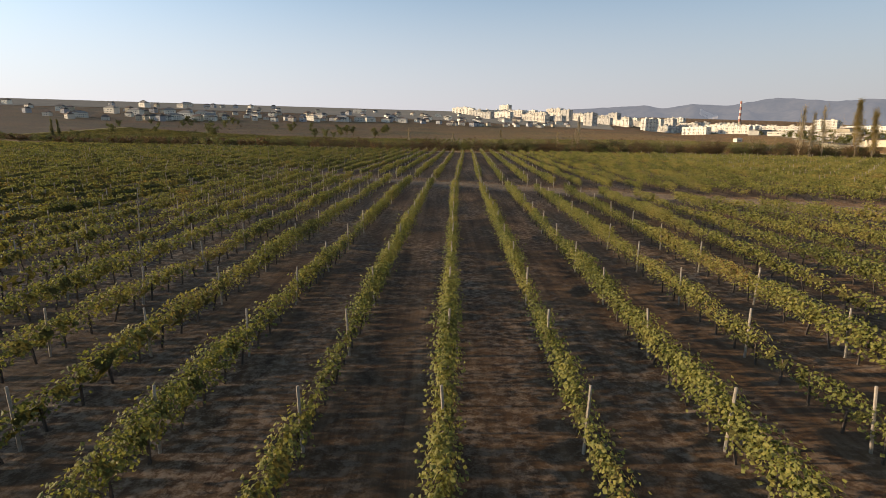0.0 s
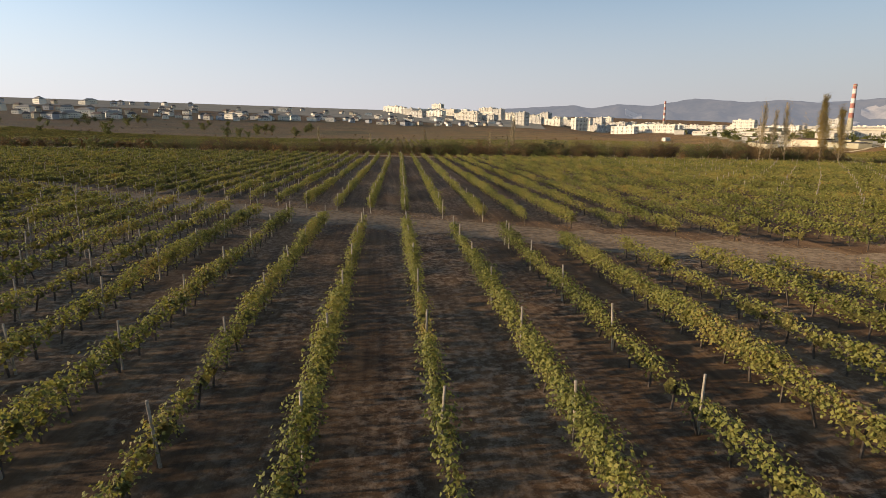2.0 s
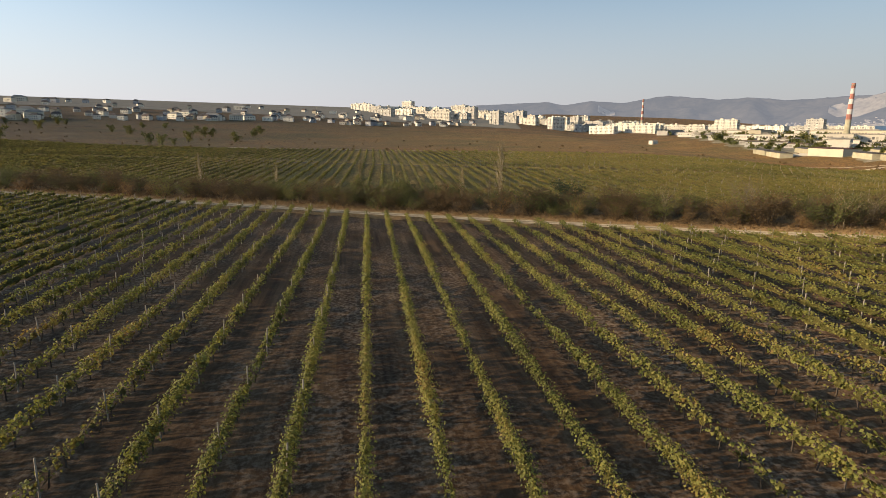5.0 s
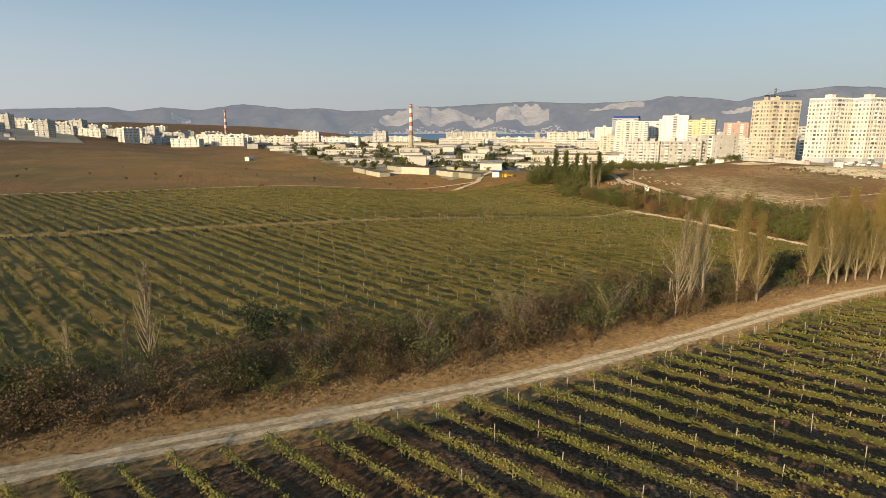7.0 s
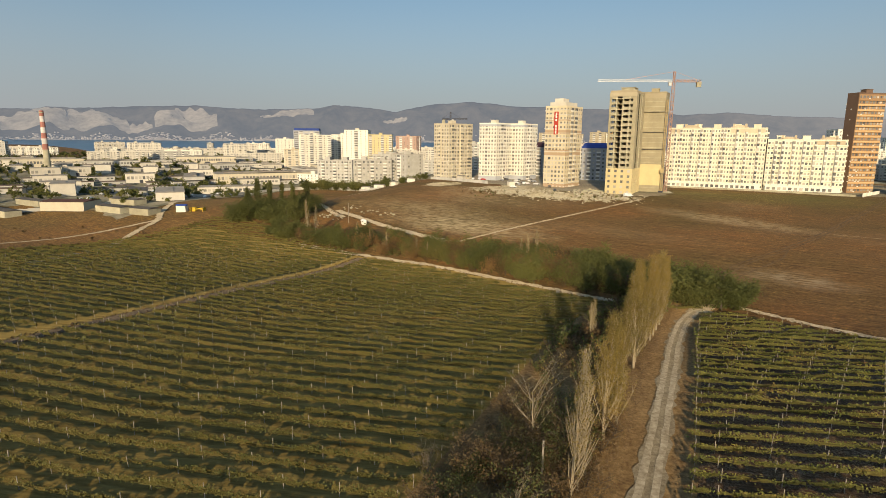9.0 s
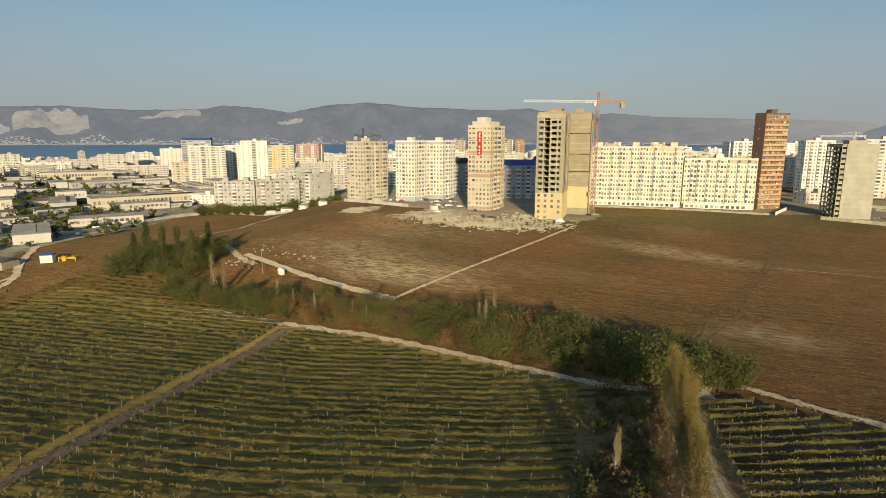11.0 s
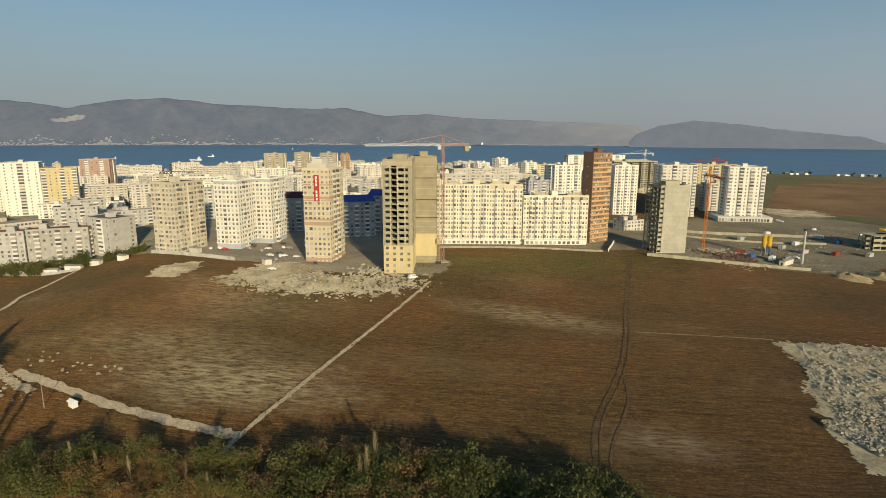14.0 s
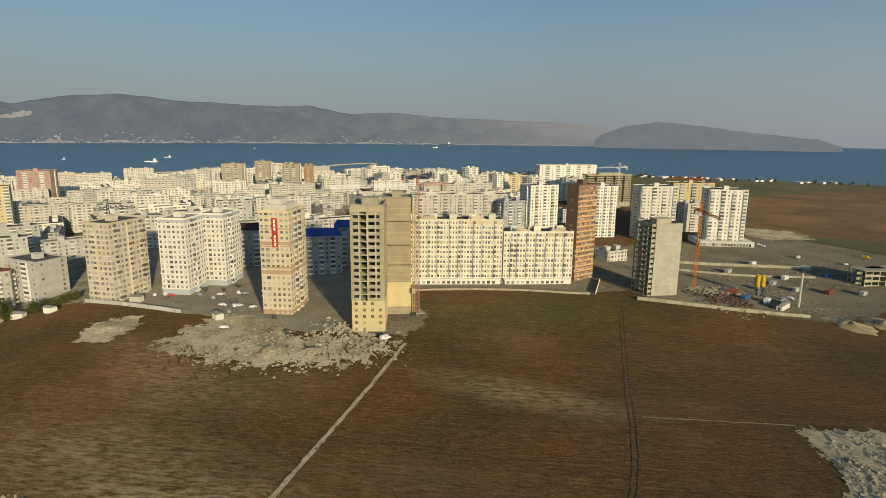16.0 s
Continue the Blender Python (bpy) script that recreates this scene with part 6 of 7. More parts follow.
    if "shop base" in lab:
        box_part("shop_base", [(-7, w + 7, -7, dep + 4, -1.5, 4.4), (-7.4, w + 7.4, -7.4, dep + 4.4, 4.4, 5.0)], TRIM_WHITE, ob)
        box_part("shop_glazing", [(-6.5 + 2.6 * k, -4.4 + 2.6 * k, -7.06, -6.9, 0.8, 3.4) for k in range(int((w + 13) / 2.6))], GLASS, ob, kind="stuff")
    if "blue crown" in lab:
        box_part("crown", [(1, w - 1, 1, dep - 1, h, h + 3.5)], ROOF_BLUE, ob)
unfinished("unfinished_house", (802.5, -279), (793, -344), 18, 14, 3.1, "far unfinished concrete apartment house", W_SAND, 2, 14, "building site")

# ---- the rest of the town, row on row of lower houses ----
town = random.Random(77)
protos = []
for j, (w, d, h, fl, wall, fr, lab) in enumerate([
        (64, 12, 15.5, 5, W_WHITE, "wbwwbwwbwwbwwbw", "five-storey whitewashed block of flats"),
        (48, 12, 15.5, 5, W_PANEL, "wbwwbwwbwwbw", "five-storey grey panel block of flats"),
        (78, 12, 16, 5, W_CREAM, "wbwbwwbwwbwwbwwbwbw", "long five-storey cream block of flats"),
        (42, 13, 27, 9, W_WHITE, "wbwwbwwbwbw", "nine-storey white block of flats"),
        (30, 14, 28, 9, W_PANEL, "wbwwbww", "nine-storey grey panel block of flats"),
        (56, 13, 27, 9, W_CREAM, "wbwbwwbwbwwbw", "nine-storey cream block of flats"),
        (22, 20, 38, 12, W_WHITE, "wlbw", "slim white apartment tower"),
        (36, 14, 9, 3, W_PINK, "wwwwwww", "low pinkish brick house")]):
    protos.append(block("apartment_house", (0, 0), (w, 0), d, h, fl, wall, lab, fr, "wbw" if d < 16 else "wbww", ROOF_PALE if j % 2 else ROOF_DARK, TRIM_WHITE, None, "town blocks", 2, seed=200 + j))
taken = [(o.matrix_basis.translation.x + 12, o.matrix_basis.translation.y - 12) for o in scene.objects if o.name.startswith(("apartment_tower", "brick_tower", "unfinished", "concrete_tower"))]
taken += [(640, -30), (655, -60), (470, 60), (470, 30), (810, -90), (1005, -380)]


def town_spot(bearing, r):
    return 100 + r * math.sin(radians(bearing)), 200 + r * math.cos(radians(bearing))


used = [False] * len(protos)


def set_block(k, x, y, turn):
    w = (64, 48, 78, 42, 30, 56, 22, 36)[k]
    m = pose(x, y, float(land(x, y)) - 0.4, 0, 0, turn) @ Matrix.Translation((-w / 2, -6, 0))
    if used[k]:
        copy_thing(protos[k], m)
    else:
        protos[k].matrix_basis = m
        used[k] = True


def fill(count, b0, b1, r0, r1, weights, clear, turn0):
    done = tries = 0
    while done < count and tries < count * 40:
        tries += 1
        bearing = town.uniform(b0, b1)
        r = math.sqrt(town.uniform(r0 * r0, r1 * r1))
        x, y = town_spot(bearing, r)
        if any((x - p) ** 2 + (y - q) ** 2 < clear * clear for p, q in taken):
            continue
        if float(land(x, y)) < SEA + 5:
            continue
        taken.append((x, y))
        k = town.choices(range(8), weights)[0]
        set_block(k, x, y, -90 + turn0 + town.choice((0, 0, 0, 90, 8, -8)) + town.uniform(-4, 4))
        done += 1


fill(26, 76, 101, 560, 760, (3, 4, 3, 3, 3, 3, 0, 1), 36, 10)
fill(66, 70, 108, 760, 1060, (5, 4, 5, 3, 2, 3, 0.6, 1), 34, 10)
fill(66, 66, 112, 1060, 1460, (6, 4, 6, 2, 1, 2, 0.4, 1), 36, 12)
fill(22, 108, 124, 700, 1150, (2, 1, 2, 5, 4, 5, 4, 0), 40, 14)
fill(26, 50, 70, 900, 1500, (4, 4, 4, 3, 3, 3, 1, 2), 44, 30)
fill(44, 8, 46, 1050, 1480, (6, 4, 4, 2.5, 1.5, 2, 1, 0), 40, 32)
fill(30, -2, 30, 1150, 1600, (6, 4, 4, 1.6, 1, 1.2, 0.5, 1), 42, 34)

# works and sheds between the vineyard and the bay
halls = []
for j, (w, d, h, wall, roof, lab) in enumerate([(62, 18, 7.5, W_PANEL, ROOF_PALE, "long grey works hall with strip windows"), (44, 16, 6, W_CREAM, ROOF_PALE, "cream warehouse with a flat roof"), (30, 12, 4.5, W_PANEL, ROOF_DARK, "row of low concrete garages"),
                                                 (24, 14, 9, W_CREAM, ROOF_PALE, "square cream workshop building"), (80, 22, 10, W_BEIGE, ROOF_PALE, "large factory hall with banded windows"), (18, 10, 4, W_PANEL, ROOF_BROWN, "small grey shed with a brown roof")]):
    base = new("works_hall" if w > 20 else "shed")
    tagged(base, lab, "building", "works by the field")
    box_part("wall", [(0, w, 0, d, -1.5, h)], wall, base)
    box_part("roof", [(-0.4, w + 0.4, -0.4, d + 0.4, h, h + 0.35), (w * 0.1, w * 0.9, d * 0.38, d * 0.62, h + 0.35, h + (1.6 if j in (0, 4) else 0.6))], roof, base)
    n = int(w / 3.2)
    box_part("glazing", [(1 + 3.2 * i, 3.2 + 3.2 * i, -0.05, 0.1, h * 0.45, h * 0.75) for i in range(n)] + [(1 + 3.2 * i, 3.2 + 3.2 * i, d - 0.1, d + 0.05, h * 0.45, h * 0.75) for i in range(n)], GLASS, base, kind="stuff")
    box_part("gate", [(w * 0.46, w * 0.54 + 1, -0.09, 0.1, 0.2, min(3.4, h * 0.42))], STEEL_DARK, base)
    halls.append((base, w, d))
used_hall = [False] * 6
works_taken = []
tries = done = 0
while done < 155 and tries < 12000:
    tries += 1
    bearing, r = town.uniform(22, 72), math.sqrt(town.uniform(340 ** 2, 980 ** 2))
    x, y = town_spot(bearing, r)
    if y < 395 or x < np.interp(y, [385, 421, 513, 860, 1240], [330, 342, 358, 500, 630]) or any((x - p) ** 2 + (y - q) ** 2 < 21 ** 2 for p, q in works_taken) or any((x - p) ** 2 + (y - q) ** 2 < 36 ** 2 for p, q in taken):
        continue
    works_taken.append((x, y))
    k = town.choices(range(6), (1.2, 3, 3, 2.4, 0.9 if r > 520 else 0.1, 8))[0]
    base, w, d = halls[k]
    m = pose(x, y, float(land(x, y)) - 0.3, 0, 0, town.choice((-52, -52, 38, -46)) + town.uniform(-5, 5)) @ Matrix.Translation((-w / 2, -d / 2, 0))
    if used_hall[k]:
        copy_thing(base, m)
    else:
        base.matrix_basis = m
        used_hall[k] = True
    done += 1


def chimney(x, y, h, r, z=None):
    base = new("factory_chimney")
    base.matrix_basis = pose(x, y, float(land(x, y)) - 0.3 if z is None else z)
    tagged(base, "tall factory chimney banded in red and white", "chimney", "factory chimneys")
    bands = 11
    for k in range(bands):
        z0, z1 = h * k / bands, h * (k + 1) / bands
        bm = bmesh.new()
        bmesh.ops.create_cone(bm, cap_ends=True, segments=20, radius1=r * (1 - 0.4 * k / bands), radius2=r * (1 - 0.4 * (k + 1) / bands), depth=z1 - z0, matrix=pose(0, 0, (z0 + z1) / 2))
        me = bpy.data.meshes.new("band")
        bm.to_mesh(me)
        bm.free()
        me.materials.append(W_CONC if k < 4 else (CHIMNEY_RED if k % 2 == 0 else CHIMNEY_WHITE))
        part_np("band" if k >= 4 else "shaft", me, base)
    bm = bmesh.new()
    bmesh.ops.create_cone(bm, cap_ends=True, segments=20, radius1=r * 0.72, radius2=r * 0.72, depth=0.8, matrix=pose(0, 0, h - 2))
    me = bpy.data.meshes.new("rim")
    bm.to_mesh(me)
    bm.free()
    me.materials.append(W_CONC)
    part_np("rim", me, base)


chimney(585.6, 690, 63, 3.4)
chimney(729, 1440, 78, 3.6, float(land(729, 1440)) - 6)

# houses on the northern slope
house_sets = []
for j, (w, d, h, wall, roof) in enumerate([(12, 11, 7, W_WHITE, ROOF_DARK), (11, 9, 5.5, W_CREAM, ROOF_BROWN), (11, 10, 7, W_GREY, ROOF_DARK), (13, 10, 6, W_WHITE, ROOF_DARK), (10, 10, 7.5, W_BEIGE, ROOF_BROWN), (20, 11, 7.5, W_WHITE, ROOF_PALE)]):
    base = new("house")
    tagged(base, ("white", "cream", "grey", "whitewashed", "beige", "wide white")[j] + " two-storey house with a pitched roof", "house", "houses on the slope")
    box_part("wall", [(0, w, 0, d, -2.5, h)], wall, base)
    bm = bmesh.new()
    q = [bm.verts.new(p) for p in ((-0.6, -0.6, h), (w + 0.6, -0.6, h), (w + 0.6, d + 0.6, h), (-0.6, d + 0.6, h), (w * 0.25, d / 2, h + 3.2), (w * 0.75, d / 2, h + 3.2))]
    for idx in ((0, 1, 5, 4), (2, 3, 4, 5), (1, 2, 5), (3, 0, 4), (3, 2, 1, 0)):
        bm.faces.new([q[i] for i in idx])
    me = bpy.data.meshes.new("roof")
    bm.to_mesh(me)
    bm.free()
    me.materials.append(roof)
    part_np("roof", me, base)
    box_part("glazing", [(x0, x0 + 1.3, yy, yy + 0.15, z0, z0 + 1.5) for x0 in np.arange(1.2, w - 2, 2.9) for z0 in (1.2, 4.2) for yy in (-0.08, d - 0.07)], GLASS, base, kind="stuff")
    house_sets.append(base)
used_house = [False] * 6
for i in range(190):
    bearing = town.uniform(-50, 9)
    r = float(np.interp(bearing, [-50, -40, -29, -23, -17, -10, -4, 9], [680, 690, 720, 740, 790, 800, 800, 930])) + town.random() ** 1.7 * 420
    x, y = town_spot(bearing, r)
    k = town.randrange(6)
    m = pose(x, y, float(land(x, y)) - 0.2, 0, 0, town.uniform(-40, 40)) @ Matrix.Scale(town.uniform(0.78, 1.08), 4)
    if used_house[k]:
        copy_thing(house_sets[k], m)
    else:
        house_sets[k].matrix_basis = m
        used_house[k] = True

# ---- cranes, cars, rubble, fences, small things ----
def beam(p, q, t):
    """A square bar between two points, as box corners."""
    p, q = Vector(p), Vector(q)
    d = (q - p).normalized()
    side = d.cross(Vector((0.21, 0.35, 0.91))).normalized() * (t / 2)
    other = d.cross(side).normalized() * (t / 2)
    vs = [tuple(c + s * side + o * other) for c in (p, q) for s, o in ((-1, -1), (1, -1), (1, 1), (-1, 1))]
    return vs, [(0, 1, 5, 4), (1, 2, 6, 5), (2, 3, 7, 6), (3, 0, 4, 7), (3, 2, 1, 0), (4, 5, 6, 7)]


def beams(bars, t):
    vs, fs = [], []
    for p, q in bars:
        v, f = beam(p, q, t)
        fs += [tuple(i + len(vs) for i in ff) for ff in f]
        vs += v
    return vs, fs


def lattice(p, q, width, step, up=(0, 0, 1)):
    """Chords and zigzag of a square lattice girder from p to q."""
    p, q = Vector(p), Vector(q)
    d = (q - p).normalized()
    a = d.cross(Vector(up)).normalized() if abs(d.dot(Vector(up))) < 0.9 else Vector((1, 0, 0))
    b = d.cross(a).normalized()
    h = width / 2
    cs = [a * h + b * h, a * h - b * h, -a * h - b * h, -a * h + b * h]
    bars = [(p + c, q + c) for c in cs]
    n = max(2, int((q - p).length / step))
    for i in range(n):
        u0, u1 = p.lerp(q, i / n), p.lerp(q, (i + 1) / n)
        for k in range(4):
            bars.append((u0 + cs[k], u1 + cs[(k + 1) % 4]) if i % 2 else (u0 + cs[(k + 1) % 4], u1 + cs[k]))
    return bars


def crane(x, y, h, jib, counter, heading, mast_mat, jib_mat, label, z0=None):
    base = new("tower_crane")
    base.matrix_basis = pose(x, y, (float(land(x, y)) if z0 is None else z0) - 0.1, 0, 0, heading)
    tagged(base, label, "crane", "tower cranes")
    bar = lambda name, bars, t, mat: part_np(name, mesh_np(name, *beams(bars, t), mat), base)
    bar("mast", lattice((0, 0, 0), (0, 0, h), 1.5, 2.4), 0.15, mast_mat)
    bar("jib", lattice((1, 0, h + 1), (jib, 0, h + 1), 1.1, 2.2), 0.15, jib_mat)
    bar("counter_jib", lattice((-1, 0, h + 1), (-counter, 0, h + 1), 1.2, 2.0), 0.22, mast_mat)
    bar("tower_head", lattice((0, 0, h), (0, 0, h + 6.5), 1.0, 1.5), 0.2, mast_mat)
    bar("tie_rod", [((0, 0, h + 6.4), (jib * 0.65, 0, h + 1.5)), ((0, 0, h + 6.4), (-counter * 0.9, 0, h + 1.5))], 0.14, mast_mat)
    box_part("cab", [(0.9, 2.6, -1.9, -0.6, h - 1.6, h + 0.6)], STEEL_WHITE, base)
    box_part("counterweight", [(-counter, -counter + 2.6, -0.9, 0.9, h - 2.6, h + 0.4)], W_CONC, base)
    box_part("footing", [(-3, 3, -3, 3, -0.5, 0.7)], W_CONC, base)


STEEL_PALE = wall_paint("faded_red_steel", (0.5, 0.3, 0.22), 0.2)
crane(425.5, 97.6, 66, 45, 16, 96, STEEL_PALE, STEEL_WHITE, "red and white tower crane beside the unfinished tower")
crane(417, -82, 48, 34, 12, 150, STEEL_ORANGE, STEEL_RED, "orange tower crane beside the concrete shell")
crane(528, 249, 47, 14, 7, -75, STEEL_DARK, STEEL_DARK, "dark tower crane behind the beige tower")
crane(787, -318, 54, 46, 14, 96, STEEL_WHITE, STEEL_WHITE, "far white tower crane over a shell")
crane(640, -300, 50, 26, 12, 40, STEEL_RED, STEEL_RED, "far red tower crane")

HOIST = wall_paint("ochre_steel", (0.5, 0.38, 0.2), 0.15)
hoist = new("builders_hoist")
hoist.matrix_basis = pose(423.2, 100.6, float(land(423.2, 100.6)), 0, 0, -18)
tagged(hoist, "ochre lattice hoist mast clamped to the unfinished tower", "hoist")
part_np("mast", mesh_np("mast", *beams(lattice((0, 0, 0), (0, 0, 56), 1.1, 2.0), 0.16), HOIST), hoist)
box_part("lift_cage", [(-2.2, -0.7, -0.9, 0.9, 12, 14.6)], HOIST, hoist)
box_part("base_frame", [(-2.4, 1.2, -1.3, 1.3, -0.3, 1.1)], STEEL_DARK, hoist)

# parked cars
def build_paint(c):
    return material("car_paint", plain(c, 0.05, 2.0), 0.3)


TYRE = wall_paint("tyre_rubber", (0.025, 0.025, 0.025))


def car(paint, label, van=False):
    base = new("van" if van else "car")
    tagged(base, label, "vehicle", "parked vehicles")
    ln, wd = (5.2, 1.95) if van else (4.3, 1.75)
    bm = bmesh.new()
    side = [(0.0, 0.35), (0.0, 0.8), (0.9, 0.98), (1.35, 1.45 if not van else 2.1), (ln * 0.78 if not van else ln - 0.1, 1.45 if not van else 2.15), (ln - 0.35 if not van else ln, 1.0), (ln, 0.9), (ln, 0.35)]
    l = [bm.verts.new((x, -wd / 2 + (0.16 if z > 1.1 else 0), z)) for x, z in side]
    r = [bm.verts.new((x, wd / 2 - (0.16 if z > 1.1 else 0), z)) for x, z in side]
    bm.faces.new(l[::-1])
    bm.faces.new(r)
    for i in range(len(side)):
        k = (i + 1) % len(side)
        bm.faces.new((l[i], l[k], r[k], r[i]))
    bmesh.ops.recalc_face_normals(bm, faces=bm.faces)
    me = bpy.data.meshes.new("body")
    bm.to_mesh(me)
    bm.free()
    me.materials.append(paint)
    part_np("body", me, base)
    box_part("window", [(1.5, ln * 0.75, -wd / 2 + 0.08, wd / 2 - 0.08, 1.02, 1.36 if not van else 1.8)], GLASS, base)
    for x in (0.8, ln - 0.8):
        for y in (-wd / 2 + 0.08, wd / 2 - 0.08):
            bm = bmesh.new()
            bmesh.ops.create_cone(bm, cap_ends=True, segments=12, radius1=0.33, radius2=0.33, depth=0.2, matrix=pose(x, y, 0.33, 90))
            me = bpy.data.meshes.new("wheel")
            bm.to_mesh(me)
            bm.free()
            me.materials.append(TYRE)
            part_np("wheel", me, base)
    return base


cars = [car(build_paint((0.7, 0.7, 0.68)), "white car parked in the yard"), car(build_paint((0.07, 0.07, 0.08)), "dark car parked in the yard"), car(build_paint((0.35, 0.36, 0.38)), "silver car parked in the yard"),
        car(build_paint((0.4, 0.03, 0.03)), "red car parked in the yard"), car(build_paint((0.72, 0.72, 0.7)), "white van parked in the yard", True), car(build_paint((0.65, 0.45, 0.05)), "yellow van parked in the yard", True)]
lot = [(507.7, 226.7, 0), (502.7, 221.2, 0), (501, 216.2, 3), (500.1, 204.4, 2), (504, 200, 1), (509.6, 199, 1), (511.9, 182.5, 1), (494.3, 190, 0), (466.4, 185.9, 0), (461, 188.9, 2), (490.6, 177.3, 2), (468.6, 181.6, 0), (463.2, 174.7, 0), (418, 165.5, 1),
       (395.6, 121.5, 4), (470.8, -249.7, 4), (440, -262, 0), (447.8, -301, 5), (502, 190, 1), (486, 196, 2), (478, 184, 1), (471, 190, 0), (497, 183, 0), (389, -121, 2), (384, -128, 0), (440, 168, 1), (433, 190, 0), (510, 214, 2)]
lot += [(place.uniform(360, 480), place.uniform(395, 480), place.choice((0, 0, 1, 2, 4))) for _ in range(26)] + [(place.uniform(515, 545), -262 + place.uniform(-6, 6), 0) for _ in range(7)]
seen_car = set()
for x, y, k in lot:
    m = pose(x, y, float(land(x, y)) + 0.22, 0, 0, place.choice((100, 12, 190, 60)) + place.uniform(-12, 12))
    if k in seen_car:
        copy_thing(cars[k], m)
    else:
        cars[k].matrix_basis = m
        seen_car.add(k)

# rubble, spoil and litter
def chunks(name, spots, label, mat, category="rubble"):
    """Broken blocks, each a dented box."""
    vs, fs = [], []
    r = random.Random(len(spots))
    cube = [(-1, -1, -1), (1, -1, -1), (1, 1, -1), (-1, 1, -1), (-1, -1, 1), (1, -1, 1), (1, 1, 1), (-1, 1, 1)]
    for x, y, s, lift in spots:
        m = pose(x, y, float(land(x, y)) + lift + s * 0.25, r.uniform(-25, 25), r.uniform(-25, 25), r.uniform(0, 360))
        k = len(vs)
        for c in cube:
            vs.append(tuple(m @ Vector([q * s * r.uniform(0.55, 1.1) * f for q, f in zip(c, (1, 0.8, 0.5))])))
        fs += [tuple(i + k for i in f) for f in ((0, 3, 2, 1), (4, 5, 6, 7), (0, 1, 5, 4), (1, 2, 6, 5), (2, 3, 7, 6), (3, 0, 4, 7))]
    tagged(new(name, mesh_np(name, vs, fs, mat)), label, category, kind="stuff")


patch("rubble_ground", [(276, 10), (266, 20), (253, 25), (238, 40), (224, 52), (205, 62), (188, 40), (172, 0), (158, -50), (238, -52), (258, -24)], 0.6, 0.1, M_SPILL, "pale crushed rubble spread on the field", "spoil", 3.5)
heap = []
for i in range(6400):
    y = place.uniform(-55, 52)
    x = place.uniform(np.interp(y, [-55, 0, 45], [165, 190, 205]), np.interp(y, [-55, -20, 10, 45], [246, 258, 274, 226]))
    if x > 272 - 1.0 * (y - 6) and y > 6:
        continue
    mound_h = 1.6 * abs(math.sin(x * 0.23)) * abs(math.sin(y * 0.19 + 1))
    heap.append((x, y, place.uniform(0.1, 0.26) + 0.5 * place.random() ** 5, mound_h * 0.5))
chunks("rubble_heap", heap, "wide heap of pale broken concrete rubble", RUBBLE)
chunks("spoil_blocks", [(place.gauss(388, 7), place.gauss(150, 14), 0.15 + 0.6 * place.random() ** 3, 0.1) for _ in range(700)], "broken stone and spoil at the field's edge", RUBBLE)
chunks("spoil_blocks", [(place.gauss(408, 7), place.gauss(186, 9), 0.15 + 0.6 * place.random() ** 3, 0.1) for _ in range(450)], "spilled stones below the towers", RUBBLE)
chunks("dumped_slabs", [(place.gauss(cx, 2.6), place.gauss(cy, 2.6), place.uniform(0.25, 0.8), 0.0) for cx, cy in ((339, 271), (331, 259), (324, 248), (322, 279), (317, 272)) for _ in range(8)], "dumped pale concrete slabs and litter", W_CONC)
chunks("site_litter", [(place.uniform(362, 420), place.uniform(-140, -60), place.uniform(0.2, 0.6), 0.0) for _ in range(420)], "scattered formwork, blocks and pipes of a building site", W_SAND, "litter")


def mound(x, y, rx, ry, h, mat, label, name="sand_mound", seed=1):
    n, k = 28, 8
    vs = [(x, y, float(land(x, y)) + h)]
    for j in range(1, k + 1):
        for i in range(n):
            a = 2 * math.pi * i / n
            u = j / k
            f = 1 + 0.4 * noise.noise(Vector((math.cos(a) * 1.9 + seed, math.sin(a) * 1.9, u * 2.4))) + 0.2 * noise.noise(Vector((math.cos(a) * 5 + seed, math.sin(a) * 5, u * 6)))
            px, py = x + rx * u * f * math.cos(a), y + ry * u * f * math.sin(a)
            vs.append((px, py, float(land(px, py)) + h * (1 - u) ** 1.2 * f - (0.3 if j == k else 0)))
    bm = bmesh.new()
    bv = [bm.verts.new(v) for v in vs]
    for i in range(n):
        bm.faces.new((bv[0], bv[1 + i], bv[1 + (i + 1) % n]))
        for j in range(1, k):
            p, q = 1 + (j - 1) * n, 1 + j * n
            bm.faces.new((bv[p + i], bv[q + i], bv[q + (i + 1) % n], bv[p + (i + 1) % n]))
    me = bpy.data.meshes.new(name)
    bm.to_mesh(me)
    bm.free()
    for p in me.polygons:
        p.use_smooth = True
    me.materials.append(mat)
    tagged(new(name, me), label, "heap")


chunks("spoil_blocks", [(place.gauss(413, 8), place.gauss(142, 7), 0.2 + 0.9 * place.random() ** 2, 0.1) for _ in range(220)], "heaped broken slabs beside the unfinished tower", W_CONC)
mound(452, 243, 14, 9, 1.5, M_SPILL, "long pale heap of crushed chalk", "chalk_mound", 2)
mound(341, -113, 15, 9, 3.0, SAND_HEAP, "tall heap of yellow sand", "sand_mound", 3)
mound(335, -133, 14, 12, 2.8, SAND_HEAP, "broad heap of yellow sand", "sand_mound", 4)
mound(398, 176, 9, 6, 1.8, M_SPILL, "low grey heap of spoil", "chalk_mound", 5)
mound(392, 158, 7, 5, 2.0, M_SPILL, "low heap of stony spoil", "chalk_mound", 6)


